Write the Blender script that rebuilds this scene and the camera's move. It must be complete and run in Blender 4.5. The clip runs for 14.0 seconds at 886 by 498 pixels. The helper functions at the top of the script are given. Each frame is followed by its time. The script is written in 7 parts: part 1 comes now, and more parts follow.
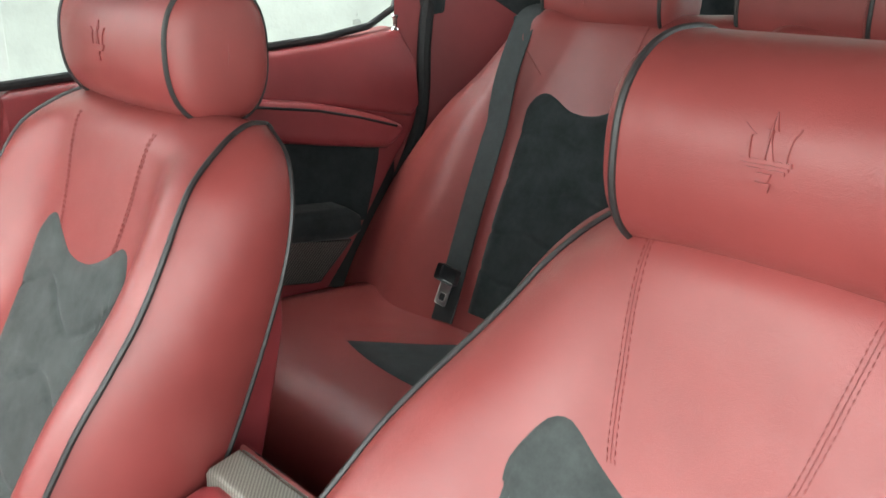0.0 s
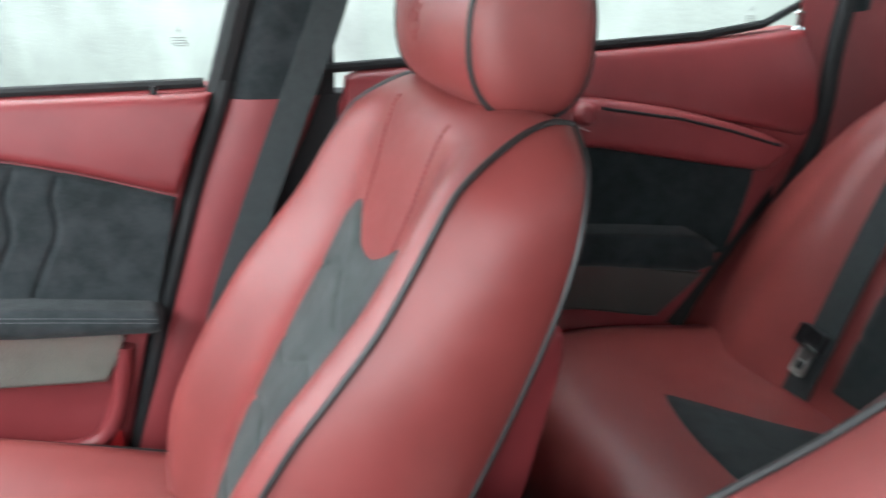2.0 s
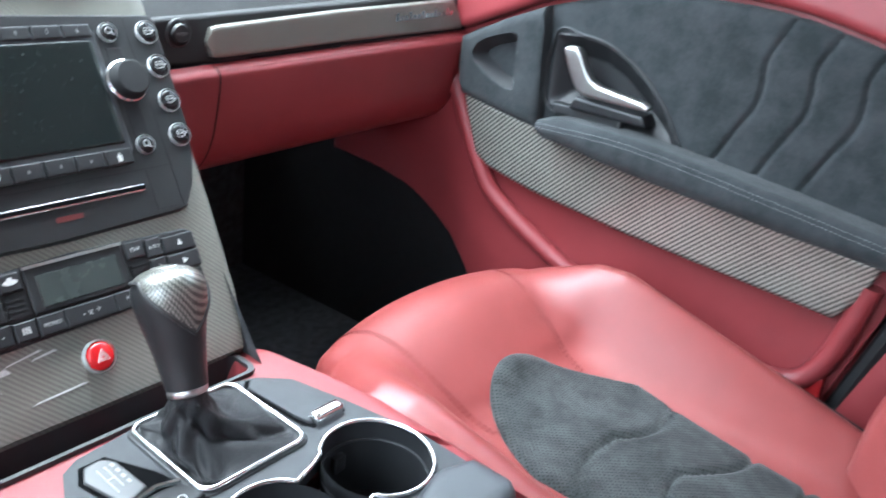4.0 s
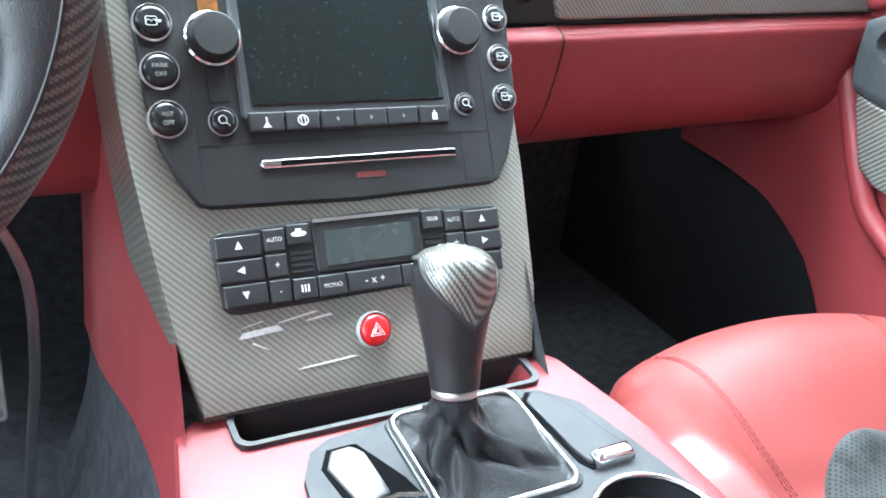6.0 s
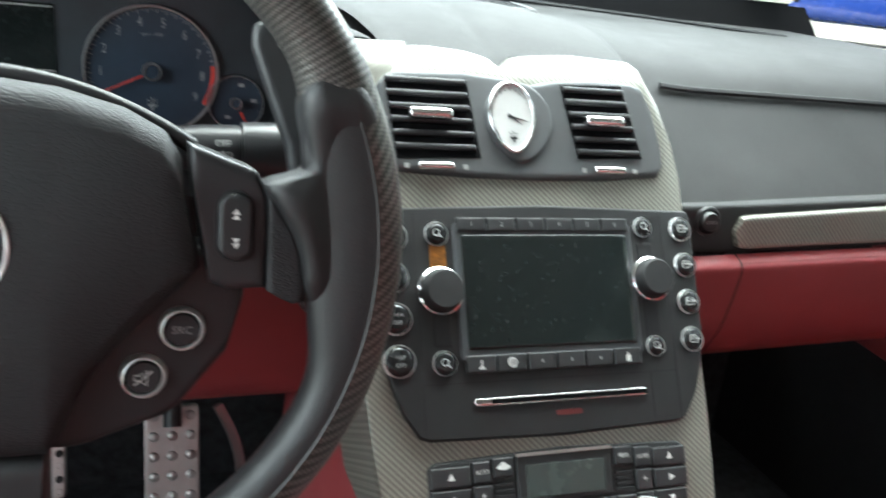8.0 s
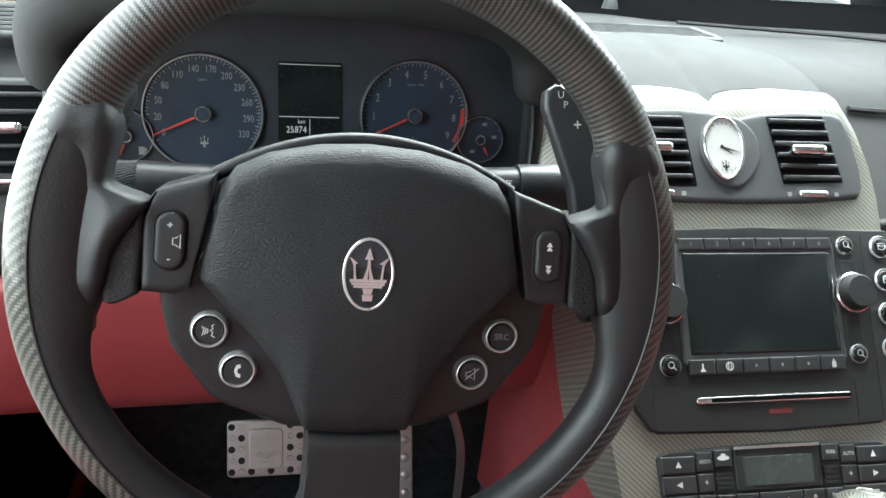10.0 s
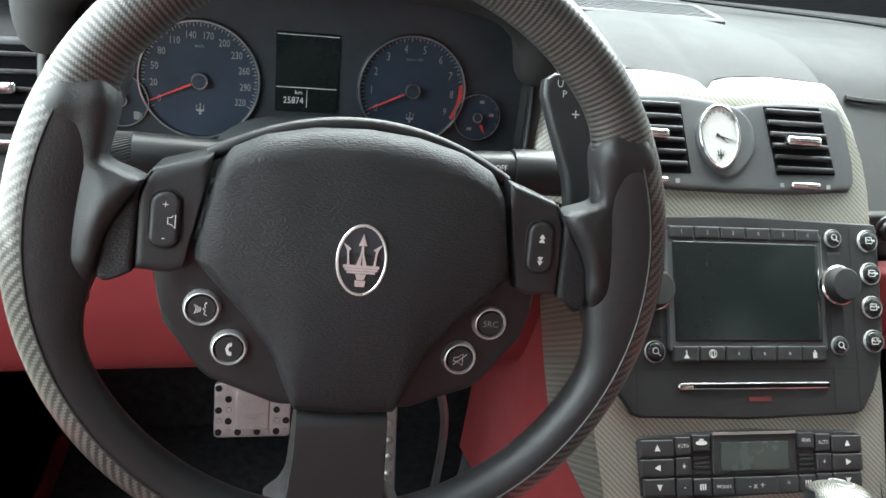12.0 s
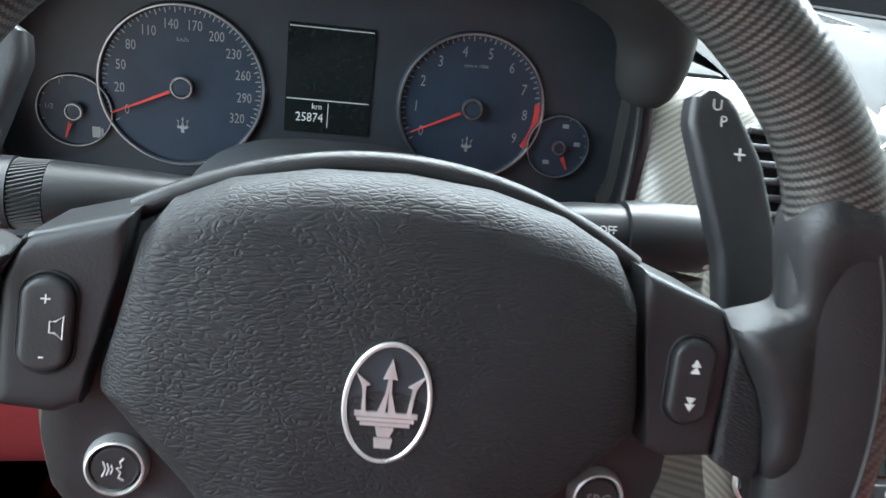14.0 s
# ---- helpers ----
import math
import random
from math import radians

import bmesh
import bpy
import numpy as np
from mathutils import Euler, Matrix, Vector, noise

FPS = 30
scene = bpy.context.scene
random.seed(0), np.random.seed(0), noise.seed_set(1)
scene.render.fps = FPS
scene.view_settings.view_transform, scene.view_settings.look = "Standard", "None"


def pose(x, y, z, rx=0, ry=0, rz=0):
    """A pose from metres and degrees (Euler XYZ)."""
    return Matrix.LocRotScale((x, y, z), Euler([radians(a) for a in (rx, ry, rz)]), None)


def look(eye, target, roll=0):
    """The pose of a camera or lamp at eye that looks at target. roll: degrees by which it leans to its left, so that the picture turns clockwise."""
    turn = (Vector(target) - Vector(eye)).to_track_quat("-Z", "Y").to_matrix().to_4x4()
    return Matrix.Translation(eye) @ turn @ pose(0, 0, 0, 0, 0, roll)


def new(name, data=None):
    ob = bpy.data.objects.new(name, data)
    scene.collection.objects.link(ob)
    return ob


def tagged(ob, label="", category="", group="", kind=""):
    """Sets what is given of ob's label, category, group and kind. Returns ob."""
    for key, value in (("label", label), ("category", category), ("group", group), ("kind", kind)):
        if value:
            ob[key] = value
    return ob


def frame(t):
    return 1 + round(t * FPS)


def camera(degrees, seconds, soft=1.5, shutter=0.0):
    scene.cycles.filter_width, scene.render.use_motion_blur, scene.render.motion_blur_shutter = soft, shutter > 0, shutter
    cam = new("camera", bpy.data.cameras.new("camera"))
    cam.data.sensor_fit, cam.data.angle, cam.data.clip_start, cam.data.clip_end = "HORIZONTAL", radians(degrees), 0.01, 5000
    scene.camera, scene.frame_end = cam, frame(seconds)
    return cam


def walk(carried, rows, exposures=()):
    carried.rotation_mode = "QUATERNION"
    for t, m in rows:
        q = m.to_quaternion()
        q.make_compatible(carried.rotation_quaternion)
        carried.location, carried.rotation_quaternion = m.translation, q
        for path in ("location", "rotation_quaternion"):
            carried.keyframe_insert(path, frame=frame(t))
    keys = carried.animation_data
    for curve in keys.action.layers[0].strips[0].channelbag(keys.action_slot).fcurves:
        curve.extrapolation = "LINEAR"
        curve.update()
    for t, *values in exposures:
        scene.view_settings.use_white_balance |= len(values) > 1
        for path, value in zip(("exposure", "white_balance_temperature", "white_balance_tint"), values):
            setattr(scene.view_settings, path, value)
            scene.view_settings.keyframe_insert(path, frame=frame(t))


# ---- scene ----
cam = camera(56.4, 14.0, 1.5, 0.4)
PATH = [
    (0, (-0.554, -0.155, 0.952), (0.781, -1.49, 0.294), 1.1),
    (0.5, (-0.534, -0.191, 0.961), (0.867, -1.471, 0.331), 0.8),
    (1, (-0.524, -0.224, 0.954), (1.054, -1.273, 0.313), 0.1),
    (1.5, (-0.489, -0.279, 0.945), (1.159, -1.206, 0.294), 4.4),
    (2, (-0.449, -0.324, 0.917), (1.357, -0.876, 0.257), 1.2),
    (2.5, (-0.411, -0.352, 0.893), (1.485, -0.453, 0.266), -0.2),
    (3, (-0.369, -0.359, 0.873), (1.501, -0.112, 0.209), 1.6),
    (3.5, (-0.349, -0.304, 0.776), (1.377, 0.485, 0.145), 5.2),
    (4, (-0.303, -0.308, 0.739), (1.204, 0.757, -0.031), 7.1),
    (4.2, (-0.289, -0.298, 0.73), (1.148, 0.834, -0.078), 7.1),
    (6.3, (-0.218, -0.226, 0.697), (0.658, 1.355, -0.16), 7.8),
    (6.5, (-0.218, -0.224, 0.707), (0.647, 1.378, -0.12), 8.4),
    (7, (-0.232, -0.217, 0.736), (0.578, 1.459, 0.006), 8.8),
    (7.5, (-0.253, -0.221, 0.755), (0.502, 1.494, 0.057), 7.9),
    (7.7, (-0.277, -0.212, 0.779), (0.483, 1.498, 0.074), 7.9),
    (8, (-0.291, -0.225, 0.793), (0.365, 1.551, 0.15), 6.4),
    (8.5, (-0.328, -0.244, 0.803), (0.136, 1.602, 0.191), 4.2),
    (9, (-0.366, -0.264, 0.817), (0.01, 1.594, 0.18), 3.4),
    (9.2, (-0.386, -0.268, 0.822), (-0.005, 1.587, 0.178), 3.4),
    (11.3, (-0.423, -0.315, 0.851), (-0.005, 1.496, 0.113), 5.2),
    (11.5, (-0.423, -0.313, 0.854), (0.002, 1.492, 0.105), 5.8),
    (12, (-0.417, -0.285, 0.853), (-0.005, 1.515, 0.085), 6.4),
    (12.5, (-0.406, -0.239, 0.847), (-0.031, 1.552, 0.041), 6.4),
    (13, (-0.395, -0.18, 0.837), (-0.069, 1.625, 0.041), 6.4),
    (13.5, (-0.389, -0.132, 0.822), (-0.062, 1.693, 0.073), 7.0),
    (14, (-0.393, -0.084, 0.81), (-0.076, 1.746, 0.066), 7.3),
]
walk(cam, [(t, look(eye, target, roll)) for t, eye, target, roll in PATH], [(0, 2.75, 6500, 0), (0.5, 2.95, 6400, 0), (1, 3.05, 6300, 0), (1.5, 2.6, 6200, 0), (2, 2.65, 6000, 0), (2.5, 2.4, 5800, 0), (3, 2.3, 5700, 2), (3.5, 2.92, 5500, 2), (4, 2.95, 5500, 2), (5.5, 3.2, 5500, 0), (6.5, 3.95, 5600, -2), (7.0, 4.0, 5800, -4), (7.5, 3.15, 6000, -2), (8.0, 2.65, 6100, -3), (9.0, 2.6, 6100, -3), (11.5, 2.8, 6200, -1), (12, 2.7, 6200, -1), (12.5, 2.5, 6100, -1), (13, 3.25, 6000, 0), (14, 2.9, 5800, 0)])

# ---- light ----
world = bpy.data.worlds.new("sky")
scene.world = world
world.use_nodes = True
wn = world.node_tree
sky = wn.nodes.new("ShaderNodeTexSky")
sky.sky_type, sky.sun_disc = "NISHITA", False
sky.sun_elevation, sky.sun_rotation = radians(68), radians(36)
sky.air_density, sky.dust_density, sky.ozone_density = 1.0, 2.5, 1.0
veil = wn.nodes.new("ShaderNodeHueSaturation")
veil.inputs["Saturation"].default_value = 0.25
wn.links.new(sky.outputs["Color"], veil.inputs["Color"])
wn.links.new(veil.outputs["Color"], wn.nodes["Background"].inputs["Color"])
wn.nodes["Background"].inputs["Strength"].default_value = 0.15
sun = new("sun", bpy.data.lights.new("sun", "SUN"))
sun.data.energy, sun.data.angle, sun.data.color = 0.3, radians(30), (1.0, 0.97, 0.92)
sun.matrix_world = look((0, 0, 0), (0.22, -0.30, -0.93))



def opening_light(name, eye, target, wide, high, watts, spread):
    """An added area lamp at an opening of the car, boosting the sky light inside."""
    lamp = new(name, bpy.data.lights.new(name, "AREA"))
    lamp.data.shape, lamp.data.size, lamp.data.size_y = "RECTANGLE", wide, high
    lamp.data.energy, lamp.data.color = watts, (0.97, 0.985, 1.0)
    lamp.data.spread = radians(spread)
    lamp.matrix_world = look(eye, target)


# Added fill lamps, out of view, that brighten the cabin.
opening_light("windscreen_fill", (0.0, 0.58, 1.11), (0.0, 0.45, 0.38), 1.1, 0.42, 2.6, 175)
opening_light("open_door_fill", (-0.80, 0.10, 0.88), (0.3, -0.15, 0.55), 0.70, 0.56, 1.2, 160)

# ---- materials ----
def material(name, colour, rough=0.5, metal=0.0, coat=0.0, sheen=0.0, spec=0.5):
    m = bpy.data.materials.new(name)
    m.use_nodes = True
    b = m.node_tree.nodes["Principled BSDF"]
    b.inputs["Base Color"].default_value = (*colour, 1)
    b.inputs["Roughness"].default_value = rough
    b.inputs["Metallic"].default_value = metal
    b.inputs["Coat Weight"].default_value = coat
    b.inputs["Coat Roughness"].default_value = 0.06
    b.inputs["Sheen Weight"].default_value = sheen
    b.inputs["Specular IOR Level"].default_value = spec
    return m, m.node_tree, b


def node(tree, kind, **values):
    n = tree.nodes.new(kind)
    for key, value in values.items():
        if key in n.inputs:
            n.inputs[key].default_value = value
    return n


def coords(tree, turn=(0, 0, 0), stretch=(1, 1, 1)):
    c, m = tree.nodes.new("ShaderNodeTexCoord"), tree.nodes.new("ShaderNodeMapping")
    m.inputs["Rotation"].default_value = [radians(a) for a in turn]
    m.inputs["Scale"].default_value = stretch
    tree.links.new(c.outputs["Object"], m.inputs["Vector"])
    return m.outputs["Vector"]


def noise_tex(tree, vec, scale, detail=3.0, rough=0.55):
    n = node(tree, "ShaderNodeTexNoise", Scale=scale, Detail=detail, Roughness=rough)
    tree.links.new(vec, n.inputs["Vector"])
    return n.outputs["Fac"]


def blend(tree, fac, a, b, lo=0.3, hi=0.7):
    r = tree.nodes.new("ShaderNodeValToRGB")
    r.color_ramp.elements[0].position, r.color_ramp.elements[1].position = lo, hi
    r.color_ramp.elements[0].color, r.color_ramp.elements[1].color = (*a, 1), (*b, 1)
    tree.links.new(fac, r.inputs["Fac"])
    return r.outputs["Color"]


def span(tree, fac, lo, hi):
    r = node(tree, "ShaderNodeMapRange")
    r.inputs["To Min"].default_value, r.inputs["To Max"].default_value = lo, hi
    tree.links.new(fac, r.inputs["Value"])
    return r.outputs["Result"]


def relief(tree, bsdf, heights):
    last = None
    for height, strength, distance in heights:
        b = node(tree, "ShaderNodeBump", Strength=strength, Distance=distance)
        tree.links.new(height, b.inputs["Height"])
        if last:
            tree.links.new(last, b.inputs["Normal"])
        last = b.outputs["Normal"]
    tree.links.new(last, bsdf.inputs["Normal"])


def leather(name, dark, light, rough, grain=620, deep=0.00028, crease=0.0, fold=690.0, groove=0.11):
    m, t, b = material(name, light, rough)
    v = coords(t)
    t.links.new(blend(t, noise_tex(t, v, 9, 5), dark, light, 0.25, 0.75), b.inputs["Base Color"])
    t.links.new(span(t, noise_tex(t, v, 30, 4), rough - 0.07, rough + 0.09), b.inputs["Roughness"])
    vor = node(t, "ShaderNodeTexVoronoi", Scale=grain)
    vor.feature = "DISTANCE_TO_EDGE"
    warp = node(t, "ShaderNodeMix")
    warp.data_type = "VECTOR"
    warp.inputs["Factor"].default_value = 0.012
    nz = node(t, "ShaderNodeTexNoise", Scale=90.0, Detail=2.0)
    t.links.new(v, nz.inputs["Vector"])
    t.links.new(v, warp.inputs["A"])
    t.links.new(nz.outputs["Color"], warp.inputs["B"])
    t.links.new(warp.outputs["Result"], vor.inputs["Vector"])
    edge = node(t, "ShaderNodeMapRange")
    edge.inputs["From Max"].default_value = 0.12
    t.links.new(vor.outputs["Distance"], edge.inputs["Value"])
    heights = [(edge.outputs["Result"], 0.22, deep), (noise_tex(t, v, 18, 4), 0.2, 0.003)]
    if crease:
        # long fine wrinkles
        c = node(t, "ShaderNodeTexVoronoi", Scale=fold)
        c.feature = "DISTANCE_TO_EDGE"
        bent = node(t, "ShaderNodeMix")
        bent.data_type = "VECTOR"
        bent.inputs["Factor"].default_value = 0.012
        wide = node(t, "ShaderNodeTexNoise", Scale=25.0, Detail=3.0)
        t.links.new(v, wide.inputs["Vector"])
        t.links.new(coords(t, (0, 25, 0), (0.38, 1.0, 1.0)), bent.inputs["A"])
        t.links.new(wide.outputs["Color"], bent.inputs["B"])
        t.links.new(bent.outputs["Result"], c.inputs["Vector"])
        line = node(t, "ShaderNodeMapRange")
        line.inputs["From Max"].default_value = groove
        t.links.new(c.outputs["Distance"], line.inputs["Value"])
        heights.append((line.outputs["Result"], crease, 0.0005))
    relief(t, b, heights)
    return m


def suede(name, dark, light):
    m, t, b = material(name, light, 0.95, sheen=0.12)
    b.inputs["Sheen Roughness"].default_value = 0.5
    b.inputs["Specular IOR Level"].default_value = 0.15
    v = coords(t)
    a = noise_tex(t, v, 22, 8, 0.72)
    t.links.new(blend(t, a, dark, light, 0.36, 0.64), b.inputs["Base Color"])
    relief(t, b, [(noise_tex(t, v, 1600, 2), 0.4, 0.0006), (noise_tex(t, v, 60, 3), 0.2, 0.002)])
    return m


def carbon(name, dark, light, pitch=330.0, turn=(0, 0, 0), coat=0.8, flip=1.0, metal=0.55):
    """Twill: two crossed sets of ribs that take turns in slanting bands."""
    m, t, b = material(name, light, 0.34, metal=metal, coat=coat)
    c = t.nodes.new("ShaderNodeTexCoord")
    mp = node(t, "ShaderNodeMapping")
    mp.inputs["Rotation"].default_value = [radians(a) for a in turn]
    t.links.new(c.outputs["UV"], mp.inputs["Vector"])
    sep = node(t, "ShaderNodeSeparateXYZ")
    t.links.new(mp.outputs["Vector"], sep.inputs["Vector"])

    def calc(op, a, bb):
        n = t.nodes.new("ShaderNodeMath")
        n.operation = op
        for k, val in enumerate((a, bb)):
            if isinstance(val, (int, float)):
                n.inputs[k].default_value = val
            else:
                t.links.new(val, n.inputs[k])
        return n.outputs[0]

    u, w = calc("MULTIPLY", sep.outputs["X"], pitch), calc("MULTIPLY", sep.outputs["Y"], pitch)
    cu, cw = calc("FLOOR", u, 0), calc("FLOOR", w, 0)
    over = calc("LESS_THAN", calc("FLOORED_MODULO", calc("ADD", cu, calc("MULTIPLY", cw, flip)), 4.0), 2.0)
    rib_u = calc("SINE", calc("MULTIPLY", calc("FRACT", u, 0), math.pi), 0)
    rib_w = calc("SINE", calc("MULTIPLY", calc("FRACT", w, 0), math.pi), 0)
    rib = calc("ADD", calc("MULTIPLY", rib_u, over), calc("MULTIPLY", rib_w, calc("SUBTRACT", 1.0, over)))
    tone = calc("ADD", calc("MULTIPLY", over, 0.55), calc("MULTIPLY", rib, 0.3))
    wide = noise_tex(t, mp.outputs["Vector"], 18, 2)
    tone = calc("ADD", tone, calc("MULTIPLY", calc("SUBTRACT", wide, 0.5), 0.25))
    t.links.new(blend(t, tone, dark, light, 0.05, 0.9), b.inputs["Base Color"])
    relief(t, b, [(rib, 0.25, 0.0004)])
    return m


def speckled(name, colour, rough, var=0.25, scale=25, bump=0.0, metal=0.0, coat=0.0, grain=900):
    m, t, b = material(name, colour, rough, metal, coat)
    v = coords(t)
    lo, hi = [max(0.0, c * (1 - var)) for c in colour], [min(1.0, c * (1 + var)) for c in colour]
    t.links.new(blend(t, noise_tex(t, v, scale, 6, 0.6), lo, hi, 0.3, 0.7), b.inputs["Base Color"])
    t.links.new(span(t, noise_tex(t, v, scale * 2.3, 4), max(0.02, rough - 0.08), min(1, rough + 0.1)), b.inputs["Roughness"])
    if bump:
        relief(t, b, [(noise_tex(t, v, grain, 2), 0.4, bump)])
    return m


RED = leather("red_leather", (0.190, 0.036, 0.034), (0.245, 0.049, 0.046), 0.38, crease=0.08)
RED.node_tree.nodes["Principled BSDF"].inputs["Specular IOR Level"].default_value = 0.52
RED_TRIM = leather("red_trim_leather", (0.19, 0.026, 0.030), (0.24, 0.036, 0.040), 0.42)
BLACK_LEATHER = leather("black_leather", (0.013, 0.013, 0.014), (0.020, 0.020, 0.021), 0.40, 420, 0.0003, 0.0)
BOOT_LEATHER = leather("black_boot_leather", (0.010, 0.010, 0.011), (0.020, 0.020, 0.022), 0.40, 420, 0.0004, 0.7)
SPOKE_LEATHER = leather("black_grip_leather", (0.013, 0.013, 0.014), (0.020, 0.020, 0.021), 0.44, 620, 0.0002, 0.26, 900.0)
AIRBAG_LEATHER = leather("black_airbag_leather", (0.013, 0.013, 0.0145), (0.019, 0.019, 0.0205), 0.53, 700, 0.0002, 0.42, 640.0, 0.22)
for m_, level in ((BLACK_LEATHER, 0.46), (SPOKE_LEATHER, 0.50), (AIRBAG_LEATHER, 0.38), (BOOT_LEATHER, 0.36)):
    m_.node_tree.nodes["Principled BSDF"].inputs["Specular IOR Level"].default_value = level
DASH = leather("black_dash_skin", (0.028, 0.028, 0.028), (0.042, 0.042, 0.042), 0.68, 900, 0.0003)
DASH.node_tree.nodes["Principled BSDF"].inputs["Specular IOR Level"].default_value = 0.18
SUEDE = suede("charcoal_suede", (0.034, 0.038, 0.037), (0.060, 0.066, 0.064))
SUEDE_DARK = suede("black_suede", (0.020, 0.0235, 0.025), (0.042, 0.046, 0.049))
# Darker copy for the rear; the shade back there is in its colour.
SUEDE_REAR = suede("rear_shaded_suede", (0.011, 0.0145, 0.015), (0.024, 0.029, 0.030))
SUEDE_SEAT = suede("perforated_suede", (0.020, 0.022, 0.022), (0.058, 0.062, 0.062))
_t = SUEDE_SEAT.node_tree
_b = _t.nodes["Principled BSDF"]
_dots = node(_t, "ShaderNodeTexVoronoi", Scale=230.0, Randomness=0.0)
_dots.voronoi_dimensions = "2D"
_t.links.new(coords(_t, (0, 0, 45)), _dots.inputs["Vector"])
_hole = blend(_t, _dots.outputs["Distance"], (0.15, 0.15, 0.15), (1, 1, 1), 0.16, 0.24)
_mix = node(_t, "ShaderNodeMix")
_mix.data_type, _mix.blend_type = "RGBA", "MULTIPLY"
_mix.inputs["Factor"].default_value = 1.0
_t.links.new(_b.inputs["Base Color"].links[0].from_socket, _mix.inputs["A"])
_t.links.new(_hole, _mix.inputs["B"])
_t.links.new(_mix.outputs["Result"], _b.inputs["Base Color"])
CARPET = speckled("black_carpet", (0.042, 0.044, 0.048), 1.0, 0.5, 60, 0.004, grain=700)
CARBON = carbon("carbon_twill", (0.155, 0.152, 0.131), (0.315, 0.310, 0.270), 800.0, coat=0.5, metal=0.42)
CARBON_KNOB = carbon("knob_carbon_twill", (0.022, 0.022, 0.020), (0.30, 0.295, 0.26), 560.0)
CARBON_DOOR = carbon("door_carbon_twill", (0.040, 0.039, 0.034), (0.46, 0.455, 0.40), 540.0)
CARBON_DARK = carbon("dark_carbon_twill", (0.014, 0.014, 0.013), (0.130, 0.124, 0.111), 560.0, coat=0.45, metal=0.30)
PLASTIC = speckled("black_plastic", (0.018, 0.0185, 0.020), 0.42, 0.15, 30, 0.0002)
CARBON_RIM = carbon("rim_carbon_twill", (0.007, 0.007, 0.007), (0.125, 0.118, 0.108), 760.0, (0, 0, 45), coat=0.30, metal=0.30)
SATIN = speckled("satin_black_plastic", (0.017, 0.0175, 0.019), 0.38, 0.12, 20, 0.0002)
GREY_PLASTIC = speckled("grey_plastic", (0.040, 0.043, 0.047), 0.45, 0.12, 20, 0.0002)
VENT_GREY = speckled("vent_grey_plastic", (0.060, 0.063, 0.066), 0.50, 0.12, 20, 0.0002)
# Near-black that paints the shade in vents, slot and tray; also colours the cowl.
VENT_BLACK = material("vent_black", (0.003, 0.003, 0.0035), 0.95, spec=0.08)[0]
PLATE_GREY = speckled("charcoal_plastic", (0.026, 0.028, 0.031), 0.62, 0.15, 25, 0.0002)
RUBBER = speckled("black_rubber", (0.008, 0.008, 0.009), 0.7, 0.2, 40)
PIPING = speckled("black_piping", (0.022, 0.020, 0.020), 0.45, 0.2, 90)
CHROME = speckled("chrome", (0.80, 0.80, 0.80), 0.14, 0.05, 30, metal=1.0)
BRIGHT_METAL = speckled("brushed_bright_metal", (0.80, 0.80, 0.79), 0.30, 0.08, 60, metal=0.75)
SATIN_METAL = speckled("satin_metal", (0.55, 0.55, 0.54), 0.32, 0.08, 40, metal=1.0)
STEEL = speckled("pedal_steel", (0.50, 0.49, 0.47), 0.42, 0.12, 30, metal=0.8)
BELT = speckled("belt_webbing", (0.022, 0.027, 0.028), 0.75, 0.2, 70, 0.001, grain=500)
WHITE_INK = material("white_ink", (0.60, 0.60, 0.58), 0.6)[0]
GREY_INK = material("grey_ink", (0.26, 0.26, 0.255), 0.6)[0]
THREAD = speckled("red_thread", (0.20, 0.040, 0.038), 0.7, 0.2, 200)
SUEDE_THREAD = speckled("grey_thread", (0.16, 0.16, 0.17), 0.7, 0.2, 200)
REFLECTOR = material("dark_reflector_red", (0.22, 0.010, 0.012), 0.3, coat=0.4)[0]
HAZARD_RED = material("hazard_red", (0.55, 0.012, 0.015), 0.25, coat=0.5)[0]
NEEDLE = material("needle_red", (0.50, 0.04, 0.03), 0.5)[0]
AMBER = speckled("amber_window", (0.17, 0.066, 0.011), 0.35, 0.6, 300)
DIAL = speckled("dial_face", (0.021, 0.032, 0.050), 0.35, 0.2, 30)
RADIO_BLACK = speckled("radio_black", (0.013, 0.0133, 0.0142), 0.46, 0.2, 30)
BUTTON_BLACK = speckled("glossy_button_black", (0.012, 0.0125, 0.0135), 0.24, 0.2, 30)
DIAL_BLACK = speckled("dial_black", (0.029, 0.034, 0.041), 0.35, 0.2, 30)
SCREEN = speckled("screen_glass", (0.010, 0.013, 0.013), 0.12, 0.3, 300)
LCD = speckled("lcd", (0.040, 0.048, 0.045), 0.25, 0.1, 20)
CLOCK_FACE = speckled("clock_face", (0.42, 0.42, 0.41), 0.35, 0.05, 40)
WORN = speckled("worn_lacquer", (0.62, 0.62, 0.60), 0.5, 0.2, 300)


def glass(name, tint=(1, 1, 1)):
    m, t, b = material(name, tint, 0.0)
    b.inputs["Transmission Weight"].default_value = 1.0
    b.inputs["IOR"].default_value = 1.08
    return m


GLASS = glass("window_glass", (0.96, 0.99, 0.97))


# ---- mesh helpers ----
def thing(name, label, category, group="", at=(0, 0, 0)):
    ob = new(name)
    ob.location = at
    return tagged(ob, label, category, group)


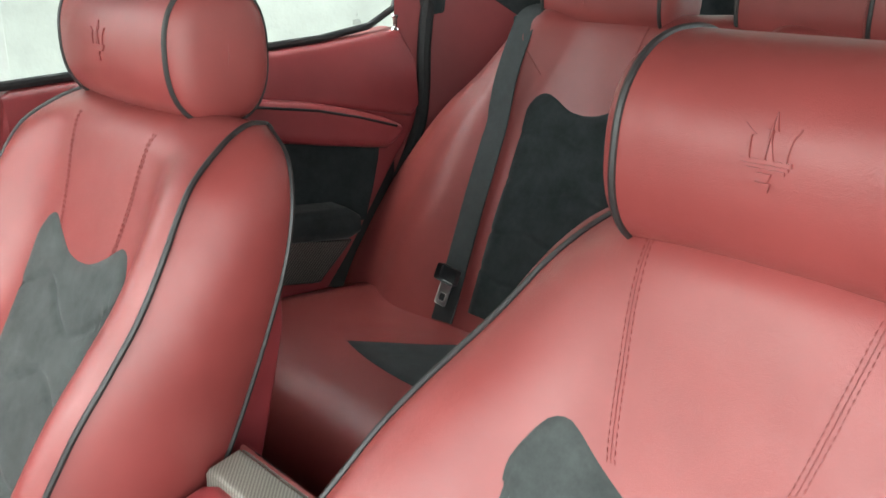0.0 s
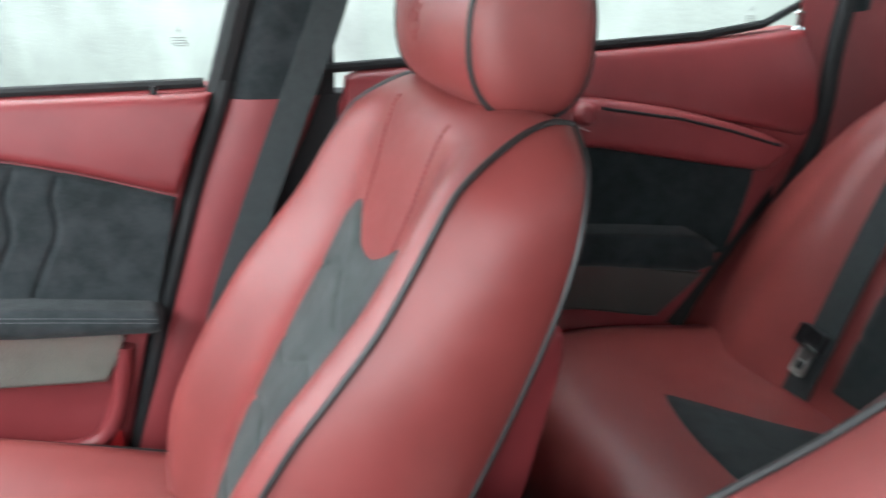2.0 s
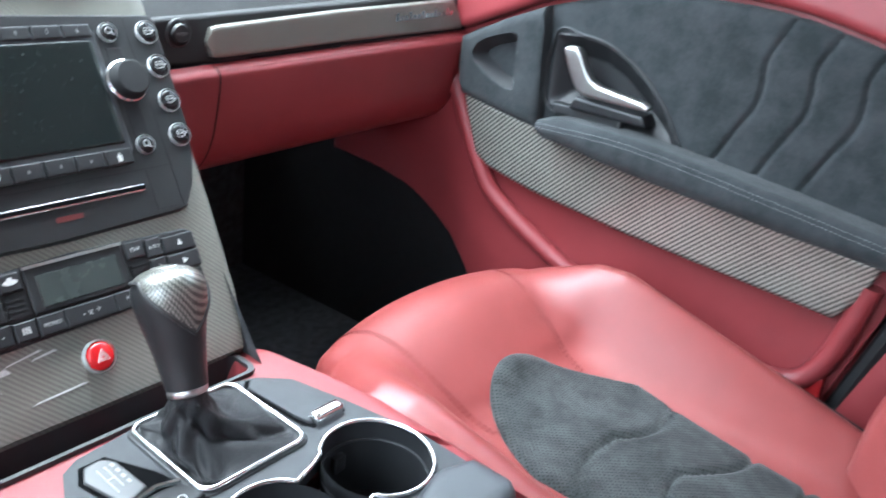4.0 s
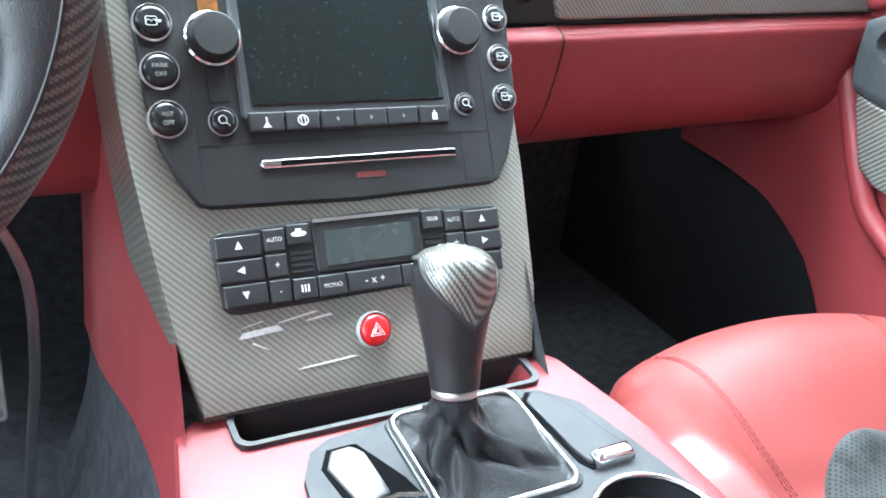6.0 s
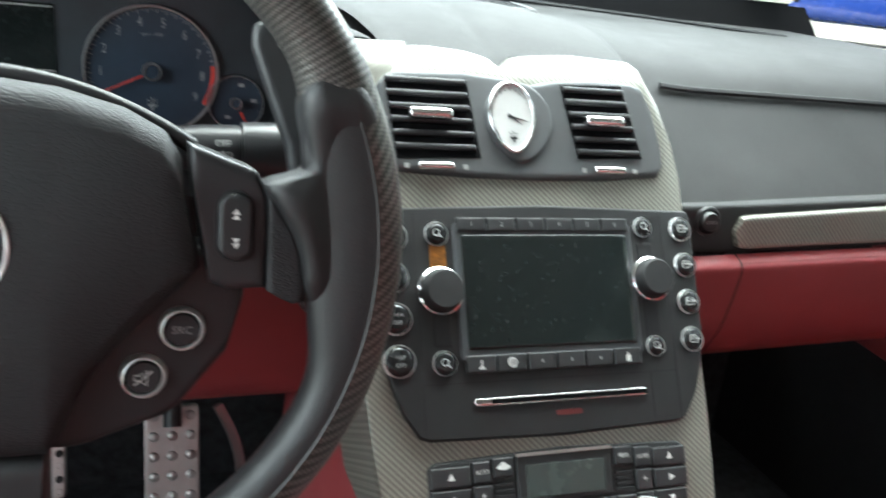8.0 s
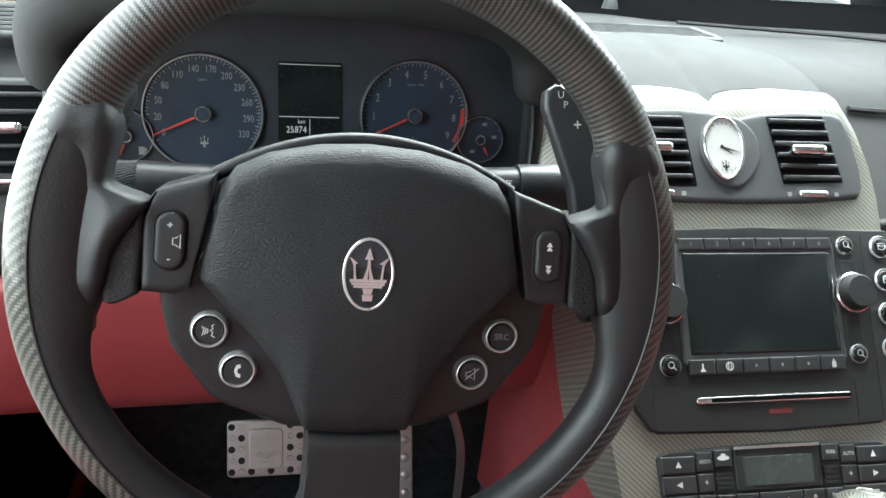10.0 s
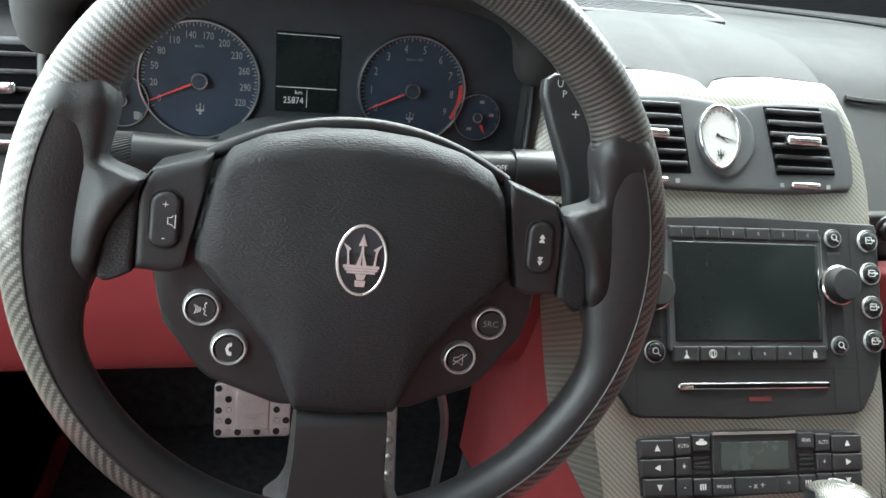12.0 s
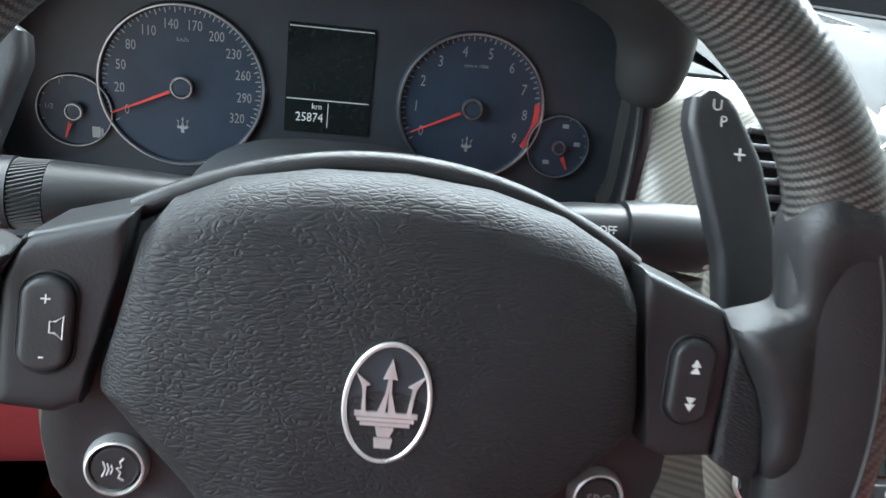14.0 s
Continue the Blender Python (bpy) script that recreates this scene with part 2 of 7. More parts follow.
def part(name, bm, mat, parent=None, label="", smooth=True):
    bmesh.ops.recalc_face_normals(bm, faces=bm.faces[:])
    me = bpy.data.meshes.new(name)
    bm.to_mesh(me)
    bm.free()
    for p in me.polygons:
        p.use_smooth = smooth
    me.materials.append(mat)
    ob = new(name, me)
    if smooth:
        me.set_sharp_from_angle(angle=radians(38))
    if parent:
        ob.parent = parent
        ob.matrix_parent_inverse = Matrix.Translation(-whole(parent))
    return tagged(ob, label)


def whole(ob):
    """Where an unturned thing or part stands in the world."""
    return ob.location.copy() if not ob.parent else ob.location + whole(ob.parent) + ob.matrix_parent_inverse.translation


def structure(name, bm, mat, label="", smooth=False):
    return tagged(part(name, bm, mat, None, label, smooth), label, "", "", "structure")


def catmull(pts, n, closed=False):
    """n points on a smooth curve through pts."""
    pts = [Vector(p) for p in pts]
    k, out = len(pts), []
    spans = k if closed else k - 1
    for i in range(n):
        s = i * spans / (n if closed else n - 1)
        j = min(int(s), spans - 1)
        f = s - j
        if closed:
            a, b, c, d = (pts[(j + q) % k] for q in (-1, 0, 1, 2))
        else:
            a, b, c, d = pts[max(j - 1, 0)], pts[j], pts[j + 1], pts[min(j + 2, k - 1)]
        out.append(0.5 * (2 * b + (c - a) * f + (2 * a - 5 * b + 4 * c - d) * f * f + (3 * b - a - 3 * c + d) * f ** 3))
    return out


def curve1(table, x):
    """A smooth value at x from a table of (x, value) in rising order."""
    if x <= table[0][0]:
        return table[0][1]
    if x >= table[-1][0]:
        return table[-1][1]
    for i in range(len(table) - 1):
        (x0, v0), (x1, v1) = table[i], table[i + 1]
        if x <= x1:
            f = (x - x0) / (x1 - x0)
            m0 = (v1 - table[i - 1][1]) / (x1 - table[i - 1][0]) if i else (v1 - v0) / (x1 - x0)
            m1 = (table[i + 2][1] - v0) / (table[i + 2][0] - x0) if i + 2 < len(table) else (v1 - v0) / (x1 - x0)
            h = x1 - x0
            return ((2 * f ** 3 - 3 * f * f + 1) * v0 + (f ** 3 - 2 * f * f + f) * h * m0
                    + (3 * f * f - 2 * f ** 3) * v1 + (f ** 3 - f * f) * h * m1)


def grid(fn, nu, nv, us=None, vs=None):
    """A sheet fn(u, v), u and v from 0 to 1; its uv map is in metres."""
    us = us or [i / nu for i in range(nu + 1)]
    vs = vs or [j / nv for j in range(nv + 1)]
    bm = bmesh.new()
    lay = bm.loops.layers.uv.new()
    rows = [[bm.verts.new(fn(u, v)) for v in vs] for u in us]
    au, av = [0.0], [0.0]
    mid = len(vs) // 2
    for i in range(1, len(us)):
        au.append(au[-1] + (rows[i][mid].co - rows[i - 1][mid].co).length)
    midu = len(us) // 2
    for j in range(1, len(vs)):
        av.append(av[-1] + (rows[midu][j].co - rows[midu][j - 1].co).length)
    for i in range(len(us) - 1):
        for j in range(len(vs) - 1):
            try:
                f = bm.faces.new((rows[i][j], rows[i + 1][j], rows[i + 1][j + 1], rows[i][j + 1]))
            except ValueError:
                continue
            for loop, (a, b) in zip(f.loops, ((i, j), (i + 1, j), (i + 1, j + 1), (i, j + 1))):
                loop[lay].uv = (au[a], av[b])
    return bm


EDGE = [0, 0.012, 0.03, 0.06, 0.1]


def steps(n):
    """Steps from 0 to 1, closer together at both ends."""
    inner = [0.1 + 0.8 * i / n for i in range(1, n)]
    return EDGE + inner + [1 - e for e in reversed(EDGE)]


def pad(outline, place, lift, edge, depth, nu=16, nv=10, smooth=0, crown=0.0, shape=None):
    """A slab with a rounded rim. outline: points (u, v), each upright line meets it twice; place(u, v, h) lays it in the world."""
    pts = [Vector((*p, 0)) for p in outline]
    if smooth:
        pts = catmull(pts, smooth, True)
    lo, hi = min(p.x for p in pts), max(p.x for p in pts)
    eps = (hi - lo) * 1e-4

    def ends(u):
        u = min(max(u, lo + eps), hi - eps)
        vs = []
        for a, b in zip(pts, pts[1:] + pts[:1]):
            if (a.x - u) * (b.x - u) <= 0 and a.x != b.x:
                vs.append(a.y + (b.y - a.y) * (u - a.x) / (b.x - a.x))
        return min(vs), max(vs)

    us, vs = steps(nu), steps(nv)
    bm = bmesh.new()
    lay = bm.loops.layers.uv.new()
    top, flat = [], {}
    for s in us:
        u = lo + (hi - lo) * s
        v0, v1 = ends(u)
        row = []
        for q in vs:
            v = v0 + (v1 - v0) * q
            d = min(u - lo, hi - u, v - v0, v1 - v)
            d = max(0.0, min(d, edge))
            h = lift - edge + math.sqrt(max(0.0, edge * edge - (edge - d) ** 2)) if edge > 0 else lift
            h += crown * (1 - (2 * s - 1) ** 2) * (1 - (2 * q - 1) ** 2)
            if shape:
                h += shape(u, v)
            vert = bm.verts.new(place(u, v, h))
            flat[vert] = (u, v)
            row.append(vert)
        top.append(row)
    a, b = len(us), len(vs)
    for i in range(a - 1):
        for j in range(b - 1):
            f = bm.faces.new((top[i][j], top[i + 1][j], top[i + 1][j + 1], top[i][j + 1]))
            for loop in f.loops:
                loop[lay].uv = flat[loop.vert]
    rim = [(i, 0) for i in range(a)] + [(a - 1, j) for j in range(1, b)] + [(i, b - 1) for i in range(a - 2, -1, -1)] + [(0, j) for j in range(b - 2, 0, -1)]
    low = []
    for i, j in rim:
        u, v = flat[top[i][j]]
        vert = bm.verts.new(place(u, v, -depth))
        flat[vert] = (u, v)
        low.append(vert)
    for k in range(len(rim)):
        k2 = (k + 1) % len(rim)
        f = bm.faces.new((top[rim[k][0]][rim[k][1]], low[k], low[k2], top[rim[k2][0]][rim[k2][1]]))
        for loop in f.loops:
            loop[lay].uv = flat[loop.vert]
    bmesh.ops.remove_doubles(bm, verts=bm.verts[:], dist=0.00002)
    return bm


def rect(u0, v0, u1, v1, r=0.0, n=5):
    """A rectangle with round corners, as an outline."""
    if r <= 0:
        return [(u0, v0), (u1, v0), (u1, v1), (u0, v1)]
    out = []
    for cu, cv, a0 in ((u1 - r, v1 - r, 0), (u0 + r, v1 - r, 90), (u0 + r, v0 + r, 180), (u1 - r, v0 + r, 270)):
        for i in range(n + 1):
            a = radians(a0 + 90 * i / n)
            out.append((cu + r * math.cos(a), cv + r * math.sin(a)))
    return out


def oval(u, v, ru, rv=None, n=28):
    rv = rv or ru
    return [(u + ru * math.cos(2 * math.pi * i / n), v + rv * math.sin(2 * math.pi * i / n)) for i in range(n)]


def holed(outline, holes, place, h, depth):
    """A flat plate with openings through it."""
    bm = bmesh.new()
    lay = bm.loops.layers.uv.new()
    edges, rings = [], []
    for loop in [outline] + holes:
        vs = [bm.verts.new((u, v, 0)) for u, v in loop]
        edges += [bm.edges.new((a, b)) for a, b in zip(vs, vs[1:] + vs[:1])]
        rings.append(vs)
    bmesh.ops.triangle_fill(bm, edges=edges, use_beauty=True, use_dissolve=False)
    for vs in rings:
        low = [bm.verts.new((v.co.x, v.co.y, -1)) for v in vs]
        for i in range(len(vs)):
            j = (i + 1) % len(vs)
            bm.faces.new((vs[i], low[i], low[j], vs[j]))
    for f in bm.faces:
        for loop in f.loops:
            loop[lay].uv = loop.vert.co.xy
    for v in bm.verts:
        v.co = place(v.co.x, v.co.y, h if v.co.z > -0.5 else h - depth)
    return bm


def lathe(profile, place, n=28):
    """Turns (radius, height) about the place's middle axis."""
    bm = bmesh.new()
    lay = bm.loops.layers.uv.new()
    rings = []
    for r, h in profile:
        if r < 1e-6:
            rings.append([bm.verts.new(place(0, 0, h))])
        else:
            rings.append([bm.verts.new(place(r * math.cos(2 * math.pi * i / n), r * math.sin(2 * math.pi * i / n), h)) for i in range(n)])
    for a, b in zip(rings, rings[1:]):
        for i in range(n):
            j = (i + 1) % n
            if len(a) == 1 and len(b) == 1:
                continue
            if len(a) == 1:
                f = bm.faces.new((a[0], b[i], b[j]))
            elif len(b) == 1:
                f = bm.faces.new((a[i], b[0], a[j]))
            else:
                f = bm.faces.new((a[i], b[i], b[j], a[j]))
            for loop in f.loops:
                loop[lay].uv = (loop.vert.co.x, loop.vert.co.z)
    return bm


def tube(path, radius, n=8, closed=False, flat=1.0, up=(0, 0, 1)):
    """A round cord along points; radius may be a list. flat squeezes it along the second axis."""
    path = [Vector(p) for p in path]
    k = len(path)
    radii = radius if isinstance(radius, (list, tuple)) else [radius] * k
    bm = bmesh.new()
    lay = bm.loops.layers.uv.new()
    rings, way, side = [], [0.0], None
    for i, p in enumerate(path):
        a = path[(i - 1) % k] if closed or i else p
        b = path[(i + 1) % k] if closed or i < k - 1 else p
        t = (b - a).normalized()
        if side is None:
            side = t.cross(Vector(up))
            if side.length < 1e-3:
                side = t.cross(Vector((1, 0, 0)))
        side = (side - t * side.dot(t)).normalized()
        other = t.cross(side)
        rings.append([bm.verts.new(p + radii[i] * (math.cos(2 * math.pi * q / n) * side + flat * math.sin(2 * math.pi * q / n) * other)) for q in range(n)])
        if i:
            way.append(way[-1] + (p - path[i - 1]).length)
    for i in range(k if closed else k - 1):
        a, b = rings[i], rings[(i + 1) % k]
        for q in range(n):
            f = bm.faces.new((a[q], a[(q + 1) % n], b[(q + 1) % n], b[q]))
            wi, wj = way[i], way[i + 1] if i + 1 < k else way[i] + 0.01
            for loop, (ww, qq) in zip(f.loops, ((wi, q), (wi, q + 1), (wj, q + 1), (wj, q))):
                loop[lay].uv = (ww, qq * 2 * math.pi * radii[i] / n)
    if not closed:
        bm.faces.new(rings[0]), bm.faces.new(rings[-1])
    return bm


def box(lo, hi, bevel=0.0, seg=2):
    bm = bmesh.new()
    bmesh.ops.create_cube(bm, size=1.0)
    for v in bm.verts:
        v.co = Vector([lo[k] if v.co[k] < 0 else hi[k] for k in range(3)])
    if bevel:
        bmesh.ops.bevel(bm, geom=bm.edges[:], offset=bevel, segments=seg, affect="EDGES", profile=0.6)
    lay = bm.loops.layers.uv.verify()
    for f in bm.faces:
        for loop in f.loops:
            c = loop.vert.co
            loop[lay].uv = (c.x, c.y) if abs(f.normal.z) > 0.7 else (c.x + c.y, c.z)
    return bm


def prism(outline, place, h0, h1):
    """A straight plate between two heights."""
    bm = bmesh.new()
    lay = bm.loops.layers.uv.new()
    low = [bm.verts.new(place(u, v, h0)) for u, v in outline]
    top = [bm.verts.new(place(u, v, h1)) for u, v in outline]
    n = len(outline)
    faces = [bm.faces.new(top), bm.faces.new(low[::-1])] + [bm.faces.new((low[i], low[(i + 1) % n], top[(i + 1) % n], top[i])) for i in range(n)]
    for f in faces:
        for loop in f.loops:
            i = (low + top).index(loop.vert) % n
            loop[lay].uv = outline[i]
    return bm


def joined(*bms):
    out = bmesh.new()
    for bm in bms:
        me = bpy.data.meshes.new("piece")
        bm.to_mesh(me)
        bm.free()
        out.from_mesh(me)
        bpy.data.meshes.remove(me)
    return out


def lettering(text, place, u, v, size, h=0.0003, turn=0.0, centre=True, squash=1.0):
    """Flat raised letters whose middle lies at (u, v) of a surface."""
    cu = bpy.data.curves.new("letters", "FONT")
    cu.body, cu.size, cu.extrude, cu.resolution_u = text, size, 0.0, 2
    cu.align_x, cu.align_y = "CENTER" if centre else "LEFT", "CENTER"
    ob = bpy.data.objects.new("letters", cu)
    me = bpy.data.meshes.new_from_object(ob)
    bm = bmesh.new()
    bm.from_mesh(me)
    c, s = math.cos(radians(turn)), math.sin(radians(turn))
    for vert in bm.verts:
        x, y = vert.co.x * squash, vert.co.y
        vert.co = place(u + c * x - s * y, v + s * x + c * y, h)
    bpy.data.objects.remove(ob)
    bpy.data.curves.remove(cu)
    bpy.data.meshes.remove(me)
    return bm


def stitches(path, pitch=0.0065, length=0.0045, radius=0.00055):
    """Single stitches along a line of points."""
    pts = [Vector(p) for p in path]
    bms, left = [], 0.0
    for a, b in zip(pts, pts[1:]):
        seg = (b - a).length
        d = (b - a).normalized() if seg else Vector((1, 0, 0))
        while left < seg:
            p = a + d * left
            bms.append(tube([p, p + d * length * 0.5, p + d * length], [radius * 0.5, radius, radius * 0.5], 5))
            left += pitch
        left -= seg
    return joined(*bms)


def frame_of(origin, right, up):
    """A place(u, v, h) for a plane, h along its outer normal."""
    o, r, u = Vector(origin), Vector(right).normalized(), Vector(up).normalized()
    n = r.cross(u)
    return lambda a, b, h: o + r * a + u * b + n * h


# ---- surroundings ----
ASPHALT = speckled("asphalt", (0.20, 0.185, 0.155), 0.9, 0.3, 3, 0.01, grain=60)
CONCRETE = speckled("concrete", (0.32, 0.335, 0.31), 0.85, 0.30, 0.9, 0.01, grain=30)
HEADLINER = speckled("grey_headliner", (0.30, 0.29, 0.27), 0.95, 0.08, 60, 0.001)

structure("ground", box((-60, -60, -0.45), (60, 60, -0.38)), ASPHALT, "pale worn car park asphalt")
wall = structure("wall_east", box((0.0, -14, -0.38), (0.35, 16, 4.6)), CONCRETE, "stained pale concrete retaining wall")
wall.matrix_world = pose(9.4, 2.5, 0, 0, 0, -43)

# ---- car body ----
structure("wall_car_side", joined(box((0.735, -1.76, -0.03), (0.79, 0.99, 0.735), 0.005), box((0.735, -0.52, 0.73), (0.78, -0.40, 1.22), 0.005)), RUBBER, "black painted car body side")
structure("floor", joined(box((-0.74, -1.1, -0.03), (0.74, 0.95, 0.0), 0.01), box((-0.74, 0.93, -0.02), (0.74, 0.99, 0.5), 0.01)), CARPET, "black carpeted car floor")
structure("ceiling", box((-0.62, -1.75, 1.20), (0.62, 0.35, 1.24), 0.015), HEADLINER, "grey cloth headliner")


# ---- front seats ----
DRIVER_BACK = [  # spine y, z, half width, bolster, shoulder roll
    (-0.300, 0.235, 0.215, 0.050, 0.0), (-0.325, 0.310, 0.230, 0.080, 0.0), (-0.358, 0.392, 0.236, 0.090, 0.0),
    (-0.422, 0.511, 0.236, 0.082, 0.0), (-0.460, 0.573, 0.225, 0.065, 0.0), (-0.491, 0.627, 0.212, 0.042, 0.006),
    (-0.516, 0.690, 0.190, 0.014, 0.030), (-0.532, 0.740, 0.172, 0.005, 0.054), (-0.546, 0.772, 0.154, 0.0, 0.074),
    (-0.575, 0.790, 0.128, 0.0, 0.068), (-0.615, 0.792, 0.107, 0.0, 0.040), (-0.655, 0.778, 0.104, 0.0, 0.012),
]
PASSENGER_BACK = [  # broad square shoulders
    (-0.300, 0.235, 0.202, 0.050, 0.0), (-0.325, 0.310, 0.214, 0.070, 0.0), (-0.358, 0.392, 0.219, 0.078, 0.0),
    (-0.422, 0.511, 0.223, 0.074, 0.0), (-0.460, 0.573, 0.226, 0.065, 0.0), (-0.491, 0.627, 0.227, 0.053, 0.0),
    (-0.516, 0.690, 0.227, 0.040, 0.002), (-0.532, 0.740, 0.219, 0.025, 0.006), (-0.546, 0.772, 0.204, 0.006, 0.016),
    (-0.575, 0.788, 0.190, 0.0, 0.016), (-0.612, 0.790, 0.180, 0.0, 0.008), (-0.655, 0.778, 0.174, 0.0, 0.0),
]
DRIVER_RIMS = [(0.215, -0.46, 0.235), (0.226, -0.535, 0.40), (0.228, -0.582, 0.50), (0.222, -0.617, 0.589), (0.212, -0.642, 0.66), (0.192, -0.656, 0.715), (0.158, -0.656, 0.752)]
PASSENGER_RIMS = [(0.216, -0.46, 0.235), (0.232, -0.505, 0.40), (0.240, -0.546, 0.50), (0.246, -0.580, 0.589), (0.248, -0.604, 0.66), (0.241, -0.619, 0.715), (0.218, -0.630, 0.758)]


def station(table, s):
    """All columns of a table at s from 0 to 1, smooth."""
    k = len(table) - 1
    return [curve1([(i / k, row[c]) for i, row in enumerate(table)], s) for c in range(len(table[0]))]


def wing(t, narrow=False):
    """Bolster height across the seat, t from 0 in the middle to 1 at the edge."""
    if narrow:
        return curve1([(0, 0), (0.50, 0.02), (0.64, 0.24), (0.80, 0.82), (0.89, 1.0), (0.96, 0.93), (1.0, 0.78)], t)
    return curve1([(0, 0), (0.40, 0.03), (0.58, 0.35), (0.78, 0.92), (0.88, 1.0), (0.96, 0.9), (1.0, 0.72)], t)


def trident(place, u, v, s, h0, h1):
    """A three-pronged mark of plain bars."""
    def q(*pts):
        return prism([(u + s * a, v + s * b) for a, b in pts], place, h0, h1)
    o = [q((e * 0.015, -0.09), (e * 0.095, -0.09), (e * 0.030, 0.12), (e * 0.018, 0.28), (e * 0.075, 0.27), (0.0, 0.49), (0.0, 0.20), (e * 0.006, 0.06)) for e in (-1, 1)]
    for e in (-1, 1):
        o.append(q((e * 0.215, -0.09), (e * 0.262, -0.09), (e * 0.268, 0.06), (e * 0.285, 0.18), (e * 0.36, 0.32), (e * 0.195, 0.20), (e * 0.245, 0.185), (e * 0.235, 0.05)))
    o.append(q((-0.33, -0.145), (0.33, -0.145), (0.33, -0.09), (-0.33, -0.09)))
    o.append(q((-0.30, -0.195), (0.30, -0.195), (0.30, -0.152), (-0.30, -0.152)))
    o.append(q((-0.26, -0.245), (0.26, -0.245), (0.26, -0.202), (-0.26, -0.202)))
    o.append(q((-0.10, -0.255), (-0.065, -0.365), (0.065, -0.365), (0.10, -0.255)))
    o.append(q((-0.10, -0.375), (-0.085, -0.49), (0.085, -0.49), (0.10, -0.375)))
    return joined(*o)


def front_seat(name, cx, dy, side, label, BACK, RIMS, dz=0.0, dh=0.0, deep=0.058, round_front=0.026, wide=0.156, inner=0.112, seam=0.070, size=1.0, shift=(0, 0, 0), lean=0.0):
    root = thing(name, label, "car seat", "front seats", (cx, -0.15 + dy, 0.0))

    def W(lx, y, z):
        return Vector((cx + side * lx, y + dy, z + dz)) * size + Vector(shift)

    def face(t, s, lift=0.0):
        y, z, w, p, r = station(BACK, s)
        y2, z2 = station(BACK, min(1, s + 0.01))[:2]
        y1, z1 = station(BACK, max(0, s - 0.01))[:2]
        d = Vector((0, y2 - y1, z2 - z1)).normalized()
        n = Vector((0, d.z, -d.y))
        a = abs(t)
        out = wing(a, deep < 0.07) * p + lift
        swell = lean * max(0.0, -t) ** 4 * max(0.0, 1 - ((s - 0.25) / 0.32) ** 2)
        return W(t * w - swell, y + n.y * out - r * a ** 2.4, z + n.z * out * 0.6 - 0.22 * r * a ** 4)

    # leather face
    part("backrest", grid(lambda u, v: face(-1 + 2 * u, v), 56, 70), RED, root)

    # side panels with their piping
    REAR = [(z, y) for _, y, z in RIMS] + [(0.80, -0.65)]
    for e in (-1, 1):
        tip = face(e, 0.95)
        rims = catmull([W(e * a, b, c) for a, b, c in RIMS] + [tip], 61)

        def panel(u, v, e=e, rims=rims):
            a, b = face(e, u * 0.95), rims[round(u * 60)]
            bulge = 0.020 * math.sin(math.pi * v) ** 0.8 * (1 - u ** 6)
            return a.lerp(b, v) + Vector((side * e * bulge, 0, 0.25 * bulge * u))
        part("side_panel", grid(panel, 60, 14), RED, root)
        cord = [face(e, 0.95 * i / 40) for i in range(5, 39)] + [face(e, 0.95)] + [rims[60 - 3 * i] for i in range(1, 17)]
        part("piping", tube(catmull([p + Vector((side * e * 0.001, 0.001, 0.001)) for p in cord], 160), 0.0032, 7), PIPING, root, "black leather piping")

    def rear_shell(u, v):
        z = 0.235 + 0.535 * v
        y = curve1(REAR, z)
        w = 0.215 - 0.10 * max(0, (v - 0.5) / 0.5) ** 1.6
        t = -1 + 2 * u
        return W(t * w, y - 0.03 * (1 - t * t), z)
    part("rear_shell", grid(rear_shell, 12, 24), RED, root)

    # plastic covers over the recliner
    for e in (-1, 1):
        cover_o = [(-0.45, 0.20), (-0.49, 0.36), (-0.54, 0.50), (-0.575, 0.580), (-0.605, 0.604), (-0.634, 0.600), (-0.638, 0.575), (-0.605, 0.43), (-0.570, 0.30), (-0.545, 0.20)]
        part("recliner_cover", pad(cover_o, (lambda a, b, h, e=e: W(e * (0.158 + h), a, b)), 0.034, 0.012, 0.03, 12, 26), RED_TRIM, root, "red recliner cover")

    # suede insert with wavy channels
    def ears(a):
        """Upper rim of the insert: two ears and a dip between them."""
        a = abs(a)
        return curve1([(0, 0.620), (0.25, 0.624), (0.5, 0.638), (0.66, 0.650), (0.76, 0.655), (0.88, 0.648), (1.0, 0.618)], a)

    zs = [row[1] for row in BACK]

    def s_of(z):
        k = len(BACK) - 1
        return curve1([(zz, i / k) for i, zz in enumerate(zs[:9])], z)

    def insert(u, v):
        a = -1 + 2 * u
        z = 0.245 + (ears(a) - 0.245) * v
        half = curve1([(0.24, 0.088), (0.44, 0.096), (0.54, 0.106), (0.61, 0.120), (0.66, 0.121)], z)
        lx = a * half
        s = s_of(z)
        w = station(BACK, s)[2]
        d = min((1 - abs(a)) * half, (ears(a) - z))
        lift = 0.0065 * min(1, d / 0.012) ** 0.5 - 0.001
        for zz, amp, ph in ((0.565, 0.020, 0.4), (0.485, 0.020, 2.4), (0.405, 0.018, 0.7), (0.325, 0.016, 2.6)):
            g = z - (zz + amp * math.sin(lx * 34 + ph) + 0.02 * abs(a))
            lift -= 0.0042 * math.exp(-(g / 0.0040) ** 2)
        return face(lx / w, s, lift)
    part("insert", grid(insert, 44, 120), SUEDE, root, "charcoal perforated suede insert")

    # seams from the headrest to the ears
    bms = []
    for e in (-1, 1):
        for off in (-0.003, 0.003):
            line = []
            for i in range(40):
                z = 0.640 + (0.778 - 0.640) * i / 39
                s = s_of(z)
                w = station(BACK, s)[2]
                lx = e * (seam + 0.026 * (i / 39) ** 0.8) + off
